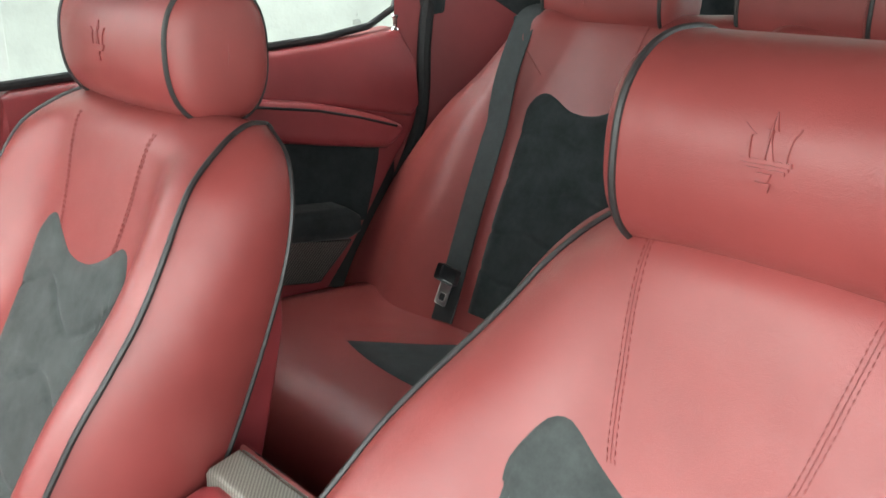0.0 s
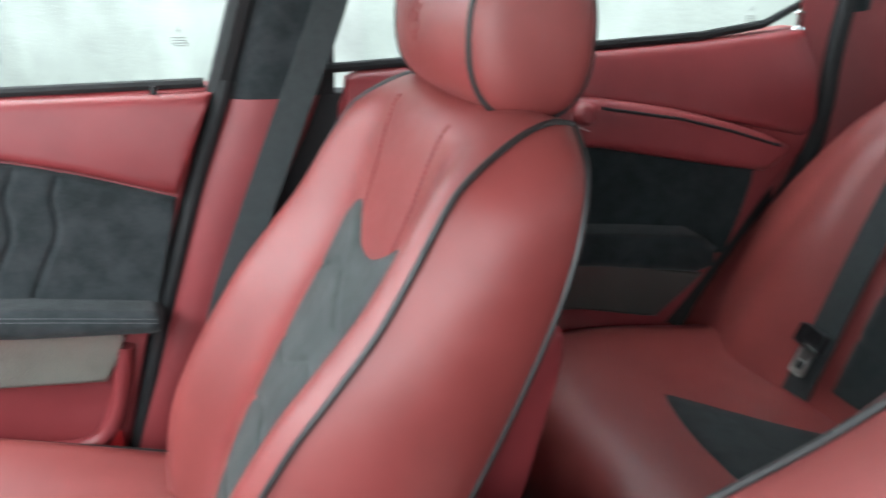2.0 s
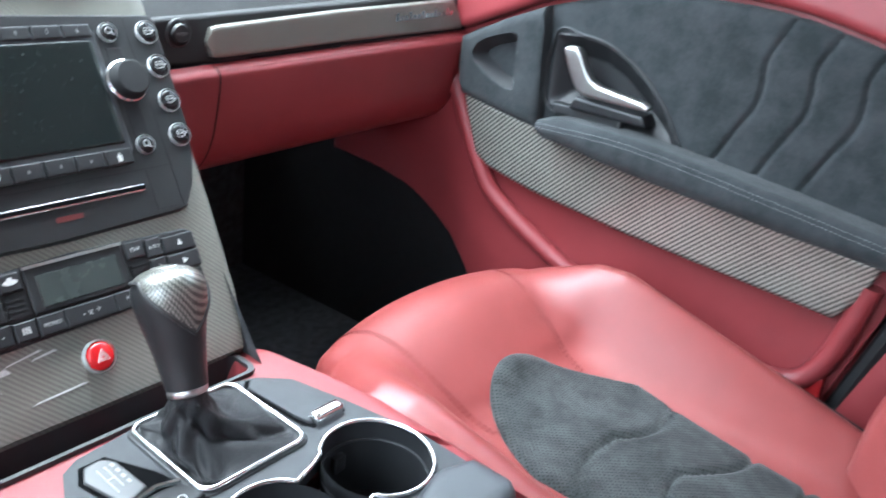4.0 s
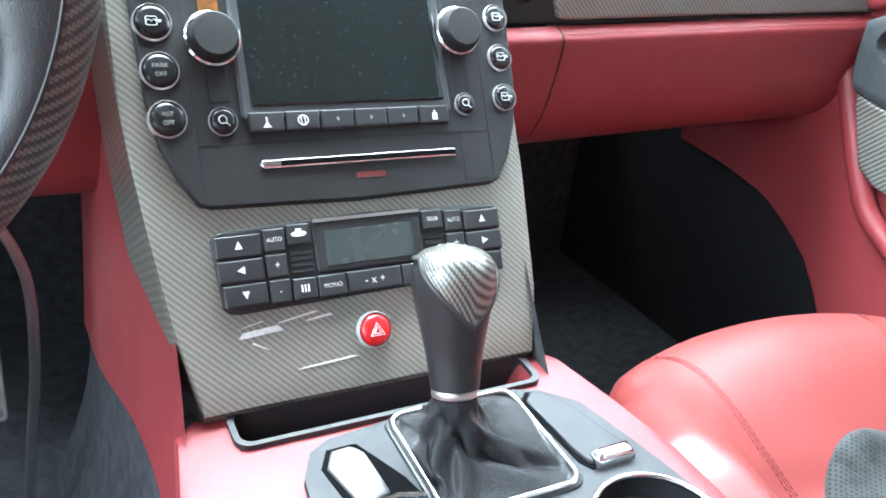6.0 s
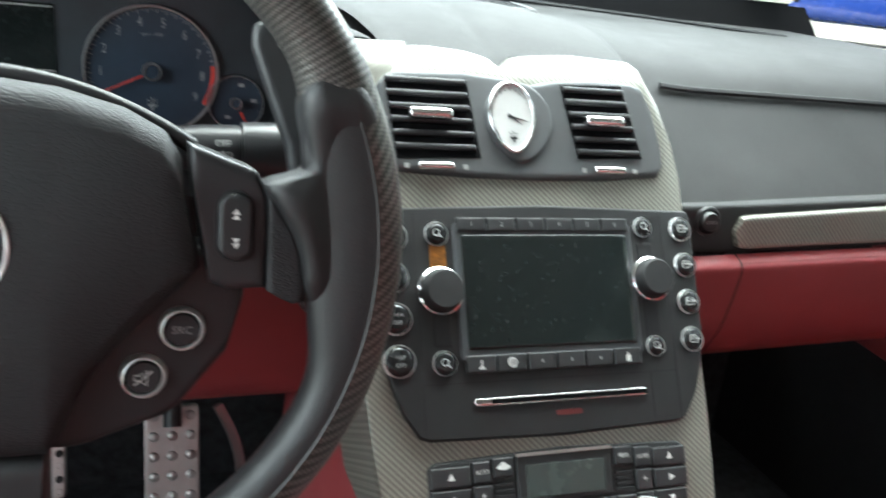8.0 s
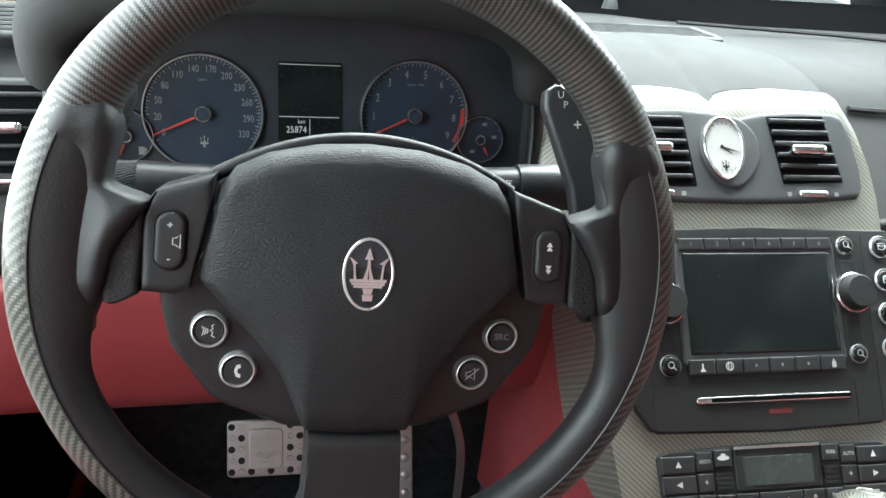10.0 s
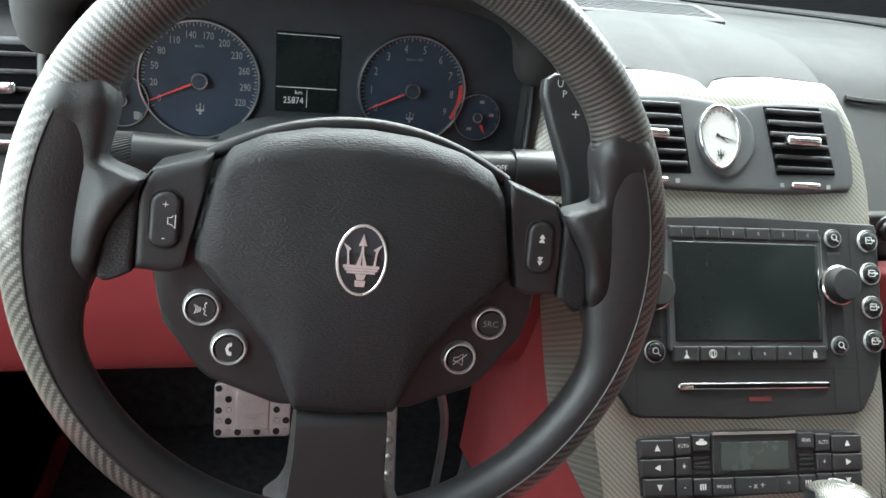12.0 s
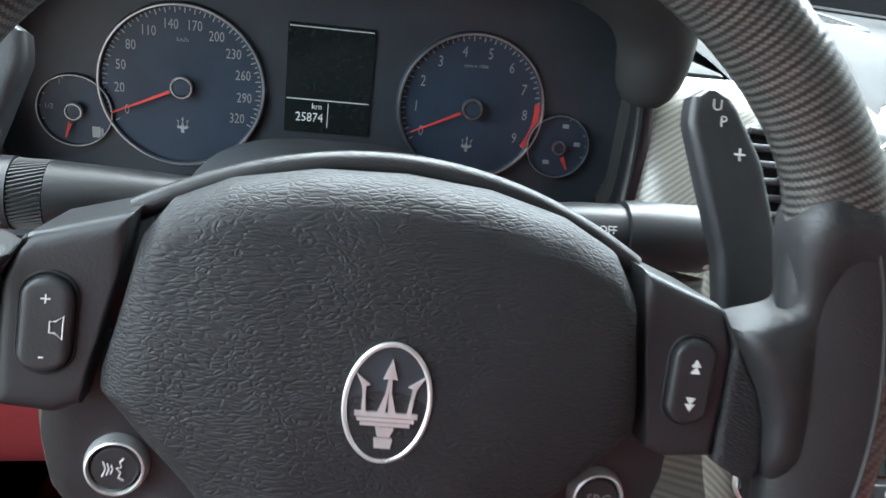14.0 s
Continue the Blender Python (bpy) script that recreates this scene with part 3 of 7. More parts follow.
                line.append(face(lx / w, s, 0.0006))
            bms.append(stitches(line, 0.0062, 0.0042, 0.0006))
            if off > 0:
                part("seam", tube([p.lerp(q, 0.5) for p, q in zip(line, last)], 0.00032, 6), THREAD, root, "dark red seam line")
            last = line
    tagged(part("stitching", joined(*bms), THREAD, root), kind="stuff")

    # headrest
    def head(lx, a, k=1.0):
        c, s_ = math.cos(a), math.sin(a)
        e = 2 / 2.45
        ry, rz = deep * k, 0.0745 * k
        mid = (wide - inner) / 2
        bow = round_front * (1 - ((lx - mid) / 0.15) ** 2)
        yy = math.copysign(abs(c) ** e, c) * ry
        zz = math.copysign(abs(s_) ** e, s_) * rz
        return W(lx + 0.004, (-0.682 if deep < 0.07 else -0.697) + deep + yy + (bow if c > 0 else 0) * abs(c), 0.853 + dh + zz)
    hr = part("headrest", grid(lambda u, v: head(-inner + (inner + wide) * u, 2 * math.pi * v), 24, 128), RED, root)
    for e in (-1, 1):
        def cap(u, v, e=e):
            k = math.cos(u * math.pi / 2) ** 0.6
            return head(e * ((wide if e > 0 else inner) + (0.020 if deep < 0.07 else 0.027) * math.sin(u * math.pi / 2)), 2 * math.pi * v, max(k, 0.001))
        part("side_cap", grid(cap, 12, 48), RED, hr)
        part("piping", tube([head(e * (wide + 0.001 if e > 0 else inner + 0.001), 2 * math.pi * i / 60, 1.005) for i in range(60)], 0.0032, 7, True), PIPING, hr, "black leather piping")
    for e in (-1, 1):
        part("post", tube([W(e * 0.045, -0.632, 0.76), W(e * 0.045, -0.63, 0.80)], 0.006, 12), CHROME, hr, "chrome headrest post")

    def front(u, v, h):
        s_ = math.copysign((abs(v) / 0.0745) ** 1.225, v)
        return head(u, math.asin(s_)) + Vector((0, h * math.cos(math.asin(s_)), h * s_))

    part("embossed_mark", trident(front, 0.0, 0.018 if deep > 0.07 else 0.010, 0.044, -0.004, 0.0014), RED, hr, "embossed three-pronged mark", False)

    # cushion
    MID = [(-0.34, 0.215), (-0.20, 0.226), (-0.05, 0.236), (0.05, 0.247), (0.095, 0.272), (0.145, 0.302), (0.19, 0.316), (0.232, 0.305), (0.262, 0.266), (0.276, 0.19), (0.270, 0.10)]
    RISE = [0.02, 0.048, 0.078, 0.092, 0.068, 0.024, 0.0, 0.0, 0.0, 0.0, 0.0]
    WIDE = [0.212, 0.216, 0.218, 0.219, 0.219, 0.218, 0.214, 0.204, 0.195, 0.19, 0.185]
    CUSH = [(y, z, w, p) for (y, z), w, p in zip(MID, WIDE, RISE)]

    def seat(t, s, lift=0.0):
        y, z, w, p = station(CUSH, s)
        y2, z2 = station(CUSH, min(1, s + 0.01))[:2]
        y1, z1 = station(CUSH, max(0, s - 0.01))[:2]
        d = Vector((0, y2 - y1, z2 - z1)).normalized()
        n = Vector((0, -d.z, d.y))
        a = abs(t)
        n = n.lerp(Vector((0, 0.25 * n.y, 1)), 0.85) if s < 0.75 else n
        out = curve1([(0, 0), (0.42, 0.0), (0.58, 0.16), (0.72, 0.66), (0.83, 0.98), (0.90, 1.0), (1.0, 0.86)], a) * p - (0.008 + 0.022 * min(1, max(0, s - 0.4) / 0.2)) * max(0, a - 0.85) ** 2 / 0.0225 - 0.024 * a * a * min(1, max(0, s - 0.42) / 0.18) + lift
        bow = -0.045 * a ** 2.4 * max(0, (s - 0.4) / 0.6) ** 1.5
        return W(0.048 + t * w * (1 + (0.24 * max(0, min(1, (0.62 - s) / 0.2)) - 0.05) * max(0, -t)), y + n.y * out + bow, z + n.z * out)
    cu = part("cushion", grid(lambda u, v: seat(-1 + 2 * u, v), 56, 64), RED, root)
    for e in (-1, 1):
        def valance(u, v, e=e):
            p = seat(e, u * 0.78)
            return Vector((p.x - side * e * 0.009 * v, p.y - 0.02 * v * (u - 0.5), p.z * (1 - v) + 0.06 * v))
        part("side_panel", grid(valance, 36, 12), RED, cu)
        part("piping", tube([seat(e, i / 50 * 0.82) + Vector((0, 0, 0.001)) for i in range(51)], 0.003, 7), PIPING, cu, "black leather piping")

    ys = [row[0] for row in CUSH]

    def s_y(y):
        k = len(CUSH) - 1
        return curve1([(yy, i / k) for i, yy in enumerate(ys[:9])], y)

    def seat_insert(u, v):
        a = -1 + 2 * u
        front = 0.098 - 0.125 * abs(a) ** 2.2
        y = -0.32 + (front + 0.32) * v
        half = curve1([(-0.32, 0.090), (-0.20, 0.095), (-0.10, 0.105), (-0.03, 0.114), (0.03, 0.118), (0.10, 0.118)], y)
        lx = a * half
        s = s_y(y)
        w = station(CUSH, s)[2]
        d = min((1 - abs(a)) * half, front - y)
        lift = 0.008 * min(1, max(0, d) / 0.014) ** 0.5 - 0.001
        for yy, amp, ph in ((-0.045, 0.014, 3.4), (-0.13, 0.015, 2.6), (-0.20, 0.014, 3.6), (-0.27, 0.012, 2.4)):
            g = y - (yy + amp * math.sin(lx * 30 + ph) - 0.03 * abs(a))
            lift -= 0.0055 * math.exp(-(g / 0.0045) ** 2)
        return seat(lx / w, s, lift)
    part("insert", grid(seat_insert, 50, 120), SUEDE_SEAT, cu, "charcoal perforated suede insert")
    bms = []
    for e in (-1, 1):
        for off in (-0.003, 0.003):
            line = []
            for i in range(34):
                f = i / 33
                y = 0.040 + 0.220 * f
                lx = e * (0.088 + 0.055 * f) + off
                s = s_y(y)
                line.append(seat(lx / station(CUSH, s)[2], s, 0.0006))
            bms.append(stitches(line, 0.0062, 0.0042, 0.0006))
            if off > 0:
                part("seam", tube([p.lerp(q, 0.5) for p, q in zip(line, last)], 0.00032, 6), THREAD, cu, "dark red seam line")
            last = line
    tagged(part("stitching", joined(*bms), THREAD, cu), kind="stuff")
    part("seat_frame", box((cx - 0.19, -0.30 + dy, 0.0), (cx + 0.19, 0.20 + dy, 0.14), 0.02), PLASTIC, root)
    return root


front_seat("front_passenger_seat", 0.370, 0.0, 1, "red leather front car seat with charcoal suede insert and black piping", PASSENGER_BACK, PASSENGER_RIMS, lean=0.011)
front_seat("driver_seat", -0.360, -0.060, -1, "red leather driver's car seat with black piping on carpeted floor", DRIVER_BACK, DRIVER_RIMS, 0.008, -0.023, 0.075, 0.014, 0.101, 0.101, 0.052, 1.1, (0.055, 0.0155, -0.095))


# ---- passenger door ----
def door_x(y, z):
    """The inner face of the passenger door."""
    return 0.700 + 0.012 * max(0, (z - 0.66) / 0.1) ** 2 - 0.25 * max(0, 0.30 - z) * 0.3 + 0.01 * max(0, y) - 0.0


def DR(y, z, h):
    return Vector((door_x(y, z) - h, y, z - 0.005))


def rear_edge(z):
    return curve1([(0.06, -0.15), (0.208, -0.184), (0.40, -0.235), (0.608, -0.298), (0.755, -0.350)], z)


def inside(outline, u, v):
    """How far a point lies inside an outline, below 0 outside."""
    best, odd = 9.0, False
    for (a, b), (c, d) in zip(outline, outline[1:] + outline[:1]):
        if (b > v) != (d > v) and u < a + (c - a) * (v - b) / (d - b):
            odd = not odd
        f = ((u - a) * (c - a) + (v - b) * (d - b)) / ((c - a) ** 2 + (d - b) ** 2)
        f = min(1, max(0, f))
        best = min(best, math.hypot(u - a - f * (c - a), v - b - f * (d - b)))
    return best if odd else -best


bowl_o = [(0.250, 0.602), (0.21, 0.606), (0.172, 0.601), (0.138, 0.586), (0.108, 0.566), (0.080, 0.538), (0.061, 0.511), (0.058, 0.494), (0.15, 0.497), (0.248, 0.505)]
pull_o = [(p.x, p.y) for p in catmull([(0.370, 0.545, 0), (0.364, 0.570, 0), (0.33, 0.587, 0), (0.302, 0.592, 0), (0.298, 0.57, 0), (0.296, 0.53, 0), (0.298, 0.515, 0), (0.33, 0.520, 0)], 40, True)]


door = thing("front_passenger_door", "red leather car door with black suede panel and carbon strip", "car door", "", (0.70, 0.0, 0.06))
base = [(0.30, 0.08), (0.328, 0.206), (0.378, 0.261), (0.422, 0.288), (0.476, 0.312), (0.56, 0.325), (0.66, 0.33), (0.66, 0.60), (0.60, 0.735), (0.455, 0.737), (0.20, 0.742), (-0.10, 0.748), (-0.35, 0.755), (-0.298, 0.608), (-0.235, 0.40), (-0.184, 0.208), (-0.15, 0.08)]
part("door_panel", pad(base, DR, 0.0, 0.008, 0.06, 90, 60, shape=lambda u, v: -0.026 if inside(bowl_o, u, v) > -0.012 else 0.0), RED_TRIM, door)
ARCH = [(p.x, p.y) for p in catmull([(0.402, 0.582, 0), (0.33, 0.614, 0), (0.259, 0.644, 0), (0.125, 0.676, 0), (-0.027, 0.680, 0), (-0.158, 0.655, 0), (-0.293, 0.614, 0)], 25)]
upper = [(0.60, 0.600), (0.50, 0.592), (0.45, 0.582), (0.402, 0.582)] + ARCH[1:] + [(-0.349, 0.750), (-0.10, 0.746), (0.20, 0.741), (0.452, 0.735), (0.58, 0.732)]
part("upper_trim", pad(upper, DR, 0.022, 0.012, 0.01, 60, 14), RED_TRIM, door, "red leather window sill trim")


SEAM = [(0.44, 0.030), (0.508, 0.001), (0.535, -0.011), (0.566, -0.026), (0.593, -0.028), (0.619, -0.026), (0.649, -0.037), (0.68, -0.052)]


def ribs(u, v):
    h = 0.0
    for k in range(3):
        line = curve1(SEAM, v) - 0.0555 * k
        h -= 0.0045 * math.exp(-((u - line) / 0.0035) ** 2)
    d = inside(bowl_o, u, v)
    return h - min(0.034, 6 * max(0, d - 0.002))


suede_o = [(0.398, 0.575)] + [(a, b - 0.006) for a, b in ARCH[1:]] + [(-0.250, 0.43), (-0.10, 0.42), (0.10, 0.45), (0.30, 0.47), (0.385, 0.49)]
part("suede_panel", pad(suede_o, DR, 0.012, 0.010, 0.03, 210, 70, shape=ribs), SUEDE_DARK, door, "black suede door panel with wavy seams")
strip_o = [(0.385, 0.490), (0.25, 0.474), (0.10, 0.458), (-0.212, 0.430), (-0.185, 0.350), (0.10, 0.366), (0.25, 0.380), (0.345, 0.398)]
part("carbon_strip", pad(strip_o, DR, 0.024, 0.006, 0.005, 30, 8), CARBON_DOOR, door, "glossy carbon fibre trim strip")


def AR(y, z, h):
    return Vector((0.695 - h, y, z - 0.005))


arm_o = [(0.240, 0.490), (0.232, 0.470), (0.10, 0.455), (-0.10, 0.440), (-0.255, 0.432), (-0.262, 0.446), (-0.254, 0.464), (-0.10, 0.482), (0.095, 0.501), (0.20, 0.502)]
part("armrest", pad(arm_o, AR, 0.062, 0.020, 0.01, 30, 14), SUEDE_DARK, door, "padded black suede armrest")
pod_o = [(0.388, 0.492), (0.398, 0.572), (0.33, 0.607), (0.262, 0.636), (0.258, 0.55), (0.252, 0.470), (0.31, 0.478)]
part("grip_pod", pad(pod_o, DR, 0.034, 0.014, 0.0, 60, 60, shape=lambda u, v: -min(0.030, 5 * max(0, inside(pull_o, u, v) - 0.0015))), SUEDE_DARK, door)
part("pull_recess", pad(pull_o, DR, 0.034, 0.001, -0.004, 24, 24, shape=lambda u, v: -min(0.026, 1.6 * max(0, inside(pull_o, u, v)))), PLASTIC, door, "black pull recess")
bowl = part("handle_bowl", pad(bowl_o, DR, 0.0155, 0.001, 0.03, 40, 30, shape=lambda u, v: -min(0.028, 1.1 * max(0, inside(bowl_o, u, v) - 0.003))), PLASTIC, door, "black handle recess")
part("bowl_edge", tube([DR(p.x, p.y, 0.0155) for p in catmull([(a, b, 0) for a, b in bowl_o], 80, True)], 0.0016, 8, True), SATIN, bowl)
for off in (0.0, 0.006):
    line = [AR(y, curve1([(-0.26, 0.4580), (-0.10, 0.476), (0.095, 0.495), (0.235, 0.491)], y) - off, 0.0615) for y in [-0.255 + 0.485 * i / 60 for i in range(61)]]
    tagged(part("stitching", stitches(line, 0.005, 0.003, 0.0005), SUEDE_THREAD, door), kind="stuff")
part("handle_bracket", pad([(0.205, 0.512), (0.198, 0.529), (0.10, 0.526), (0.094, 0.512)], DR, 0.034, 0.004, 0.0, 14, 8), SATIN, door, "black handle bracket")
blade = [(0.224, 0.588), (0.219, 0.592), (0.206, 0.592), (0.199, 0.588), (0.188, 0.568), (0.178, 0.556), (0.164, 0.550), (0.10, 0.543), (0.092, 0.539), (0.094, 0.533), (0.186, 0.533), (0.199, 0.541), (0.212, 0.562)]
part("door_handle", pad(blade, DR, 0.040, 0.004, -0.026, 22, 10), SATIN_METAL, door, "satin metal door release handle")
part("switch_plate", pad(rect(0.13, 0.497, 0.236, 0.513, 0.004), lambda u, v, h: Vector((0.696 - (v - 0.497) * 1.2, u, 0.500 + h)), 0.008, 0.002, 0.004, 8, 4), SATIN, door, "black window switch plate")

# lower pocket lip
lip = catmull([(0.44, 0.575), (0.398, 0.483), (0.345, 0.39), (0.302, 0.345), (0.172, 0.283), (0.05, 0.262), (-0.067, 0.250), (-0.150, 0.252), (-0.185, 0.30), (-0.205, 0.40)], 60)
part("pocket_lip", tube([DR(p.x, p.y, 0.012) for p in lip], 0.014, 10), RED_TRIM, door, "red leather map pocket edge")
low_o = [(0.302, 0.09), (0.330, 0.206), (0.380, 0.264), (0.424, 0.292), (0.478, 0.318), (0.56, 0.331), (0.655, 0.336), (0.655, 0.60), (0.50, 0.60), (0.44, 0.572), (0.398, 0.470), (0.345, 0.378), (0.302, 0.333), (0.172, 0.272), (0.05, 0.250), (-0.067, 0.238), (-0.16, 0.238), (-0.15, 0.09)]
part("lower_panel", pad(low_o, DR, 0.014, 0.006, 0.0, 24, 12), RED_TRIM, door)
part("door_reflector", pad(rect(-0.190, 0.215, -0.168, 0.275, 0.006), lambda u, v, h: DR(u, v, h + 0.014), 0.006, 0.003, 0.004, 6, 8), REFLECTOR, door, "red door edge reflector")
part("weatherstrip", tube([DR(0.455, 0.742, -0.006), DR(0.1, 0.747, -0.008), DR(-0.34, 0.760, -0.008)], 0.007, 8), RUBBER, door, "black window weatherstrip")
part("lock_pin", lathe([(0.0, 0.006), (0.004, 0.006), (0.005, 0.0), (0.005, -0.004)], lambda a, b, h: Vector((0.700 + a, -0.275 + b, 0.748 + h)), 14), RUBBER, door, "small dark lock pin")

# B-pillar with seat belt
pillar = thing("door_pillar", "red and black trimmed car door pillar", "car pillar", "", (0.72, -0.42, 0.0))


def pillar_y(z, e):
    mid = curve1([(0.0, -0.17), (0.20, -0.225), (0.40, -0.30), (0.60, -0.37), (0.735, -0.425), (1.0, -0.50), (1.2, -0.56)], z)
    half = curve1([(0.0, 0.06), (0.2, 0.05), (0.5, 0.06), (0.735, 0.070), (1.2, 0.06)], z)
    return mid + e * half


def pillar_face(z0, z1, x):
    def fn(u, v):
        z = z0 + (z1 - z0) * v
        e = 1 - 2 * u
        lean = 0.10 * max(0, z - 0.735)
        return Vector((x + 0.03 * abs(e) ** 3 - lean, pillar_y(z, e), z))
    return fn


part("lower_trim", grid(pillar_face(0.0, 0.735, 0.690), 14, 30), RED_TRIM, pillar, "red leather lower pillar trim")
part("upper_trim", grid(pillar_face(0.735, 1.21, 0.694), 14, 20), SUEDE_DARK, pillar, "black suede upper pillar trim")
part("door_seal", tube([Vector((0.705, rear_edge(z) - 0.018, z)) for z in [0.06 + 0.70 * i / 24 for i in range(25)]], 0.012, 8), RUBBER, pillar, "black rubber door seal")
part("window_seal", tube([Vector((0.715 - 0.10 * max(0, z - 0.735), rear_edge(0.755) - 0.012 - 0.30 * (z - 0.755), z)) for z in [0.725 + 0.47 * i / 12 for i in range(13)]], 0.018, 8), RUBBER, pillar, "black rubber window seal")


def ribbon(path, width, across, thick=0.0014):
    """A strap along points, across gives its width's direction at each."""
    pts = catmull(path, 50)
    ac = [Vector(a).normalized() for a in catmull(across, 50)]
    bm = bmesh.new()
    lay = bm.loops.layers.uv.new()
    rows = []
    for i, (p, a) in enumerate(zip(pts, ac)):
        t = (pts[min(i + 1, 49)] - pts[max(i - 1, 0)]).normalized()
        n = t.cross(a).normalized()
        rows.append([bm.verts.new(p + a * width * e / 2 + n * thick * k) for e, k in ((-1, 0.3), (-0.96, 1), (0.96, 1), (1, 0.3), (1, -0.3), (0.96, -1), (-0.96, -1), (-1, -0.3))])
    for a, b in zip(rows, rows[1:]):
        for q in range(8):
            bm.faces.new((a[q], a[(q + 1) % 8], b[(q + 1) % 8], b[q]))
    bm.faces.new(rows[0]), bm.faces.new(rows[-1])
    return bm


belt = thing("front_seat_belt", "dark grey seat belt hanging along door pillar", "seat belt", "seat belts", (0.66, -0.45, 0.5))
part("webbing", ribbon([(0.655, -0.540, 1.02), (0.660, -0.502, 0.86), (0.657, -0.444, 0.712), (0.655, -0.390, 0.575), (0.652, -0.345, 0.45), (0.65, -0.31, 0.30), (0.65, -0.29, 0.15)], 0.048, [(0.15, 1, -0.1)] * 7), BELT, belt)
part("upper_guide", pad(rect(-0.035, -0.02, 0.035, 0.02, 0.01), frame_of((0.655, -0.540, 1.02), (0, -1, 0.1), (0, 0.1, 1)), 0.012, 0.006, 0.012, 8, 6), PLASTIC, belt, "black belt guide")

# ---- rear door ----
def RX(y, z):
    return 0.690 + 0.02 * max(0, (z - 0.68) / 0.1) ** 2 - 0.10 * max(0, -1.0 - y) * 0.5


def RD(y, z, h):
    return Vector((RX(y, z) - h, y, z))


rdoor = thing("rear_passenger_door", "red leather rear car door with black suede panel", "car door", "", (0.70, -0.9, 0.06))
part("door_panel", pad([(-0.50, 0.06), (-0.51, 0.60), (-0.53, 0.768), (-0.90, 0.792), (-1.10, 0.806), (-1.29, 0.826), (-1.31, 0.65), (-1.23, 0.55), (-1.13, 0.40), (-1.05, 0.30), (-0.95, 0.06)], RD, 0.0, 0.008, 0.05, 30, 22), RED_TRIM, rdoor)
part("upper_trim", pad([(-0.52, 0.70), (-0.53, 0.766), (-0.90, 0.790), (-1.10, 0.804), (-1.285, 0.824), (-1.30, 0.70), (-1.285, 0.655), (-1.10, 0.690), (-0.90, 0.722), (-0.70, 0.722)], RD, 0.016, 0.012, 0.01, 26, 12), RED_TRIM, rdoor)
ledge = part("pull_ledge", pad([(-0.54, 0.64), (-0.54, 0.72), (-0.75, 0.733), (-0.90, 0.728), (-1.03, 0.709), (-1.12, 0.688), (-1.20, 0.664), (-1.236, 0.646), (-1.225, 0.622), (-1.195, 0.606), (-1.145, 0.613), (-1.05, 0.628), (-0.90, 0.655), (-0.70, 0.655)], RD, 0.045, 0.018, 0.0, 30, 12), RED_TRIM, rdoor, "red leather pull ledge with dark slot")
part("ledge_slot", tube([RD(y, z, 0.046) for y, z in ((-0.90, 0.716), (-1.03, 0.697), (-1.12, 0.676), (-1.21, 0.650))], 0.0025, 8), RUBBER, ledge, "dark slot line")
part("pull_knob", lathe([(0.0, 0.014), (0.010, 0.013), (0.015, 0.008), (0.017, 0.0), (0.017, -0.01)], lambda a, b, h: RD(-0.872 + a, 0.708 + b, 0.044 + h), 20), RED_TRIM, ledge, "round red leather end of the ledge")
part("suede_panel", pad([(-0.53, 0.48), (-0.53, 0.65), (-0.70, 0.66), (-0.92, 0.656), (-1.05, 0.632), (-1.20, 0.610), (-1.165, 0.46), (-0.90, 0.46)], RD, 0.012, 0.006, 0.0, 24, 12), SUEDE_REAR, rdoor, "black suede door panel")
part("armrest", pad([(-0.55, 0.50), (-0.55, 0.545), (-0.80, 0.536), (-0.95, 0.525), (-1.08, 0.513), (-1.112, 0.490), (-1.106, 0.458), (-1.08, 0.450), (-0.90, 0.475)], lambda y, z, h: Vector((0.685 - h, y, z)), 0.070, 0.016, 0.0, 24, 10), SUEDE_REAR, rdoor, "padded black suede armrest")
part("carbon_strip", pad([(-0.56, 0.405), (-0.56, 0.49), (-0.90, 0.468), (-1.12, 0.430), (-1.04, 0.357), (-0.90, 0.385)], RD, 0.022, 0.004, 0.0, 20, 8), CARBON_DARK, rdoor, "carbon fibre trim strip")
part("map_pocket", pad([(-0.56, 0.10), (-0.56, 0.33), (-0.90, 0.34), (-1.08, 0.335), (-1.03, 0.25), (-0.96, 0.10)], RD, 0.020, 0.010, 0.0, 16, 10), RED_TRIM, rdoor, "red leather map pocket")
part("lock_pin", lathe([(0.0, 0.030), (0.006, 0.029), (0.0075, 0.026), (0.005, 0.022), (0.0045, 0.006), (0.008, 0.004), (0.009, 0.0)], lambda a, b, h: Vector((0.690 + a, -1.255 + b, 0.824 + h)), 16), CHROME, rdoor, "chrome door lock pin")
part("weatherstrip", tube([RD(y, z, -0.004) for y, z in ((-0.50, 0.772), (-0.90, 0.798), (-1.10, 0.812), (-1.22, 0.830), (-1.30, 0.862), (-1.36, 0.92), (-1.40, 1.02))], 0.007, 8), RUBBER, rdoor, "black window weatherstrip")
part("door_seal", tube(catmull([(0.685, -1.40, 1.02), (0.683, -1.345, 0.90), (0.680, -1.325, 0.80), (0.675, -1.318, 0.70), (0.668, -1.295, 0.62), (0.66, -1.22, 0.50), (0.655, -1.13, 0.36)], 40), 0.014, 8), RUBBER, rdoor, "black rubber door seal")

# ---- rear seat ----
rear = thing("rear_bench", "red leather rear bench seat with charcoal suede inserts", "car seat", "", (0.0, -1.0, 0.0))
RC = 0.245
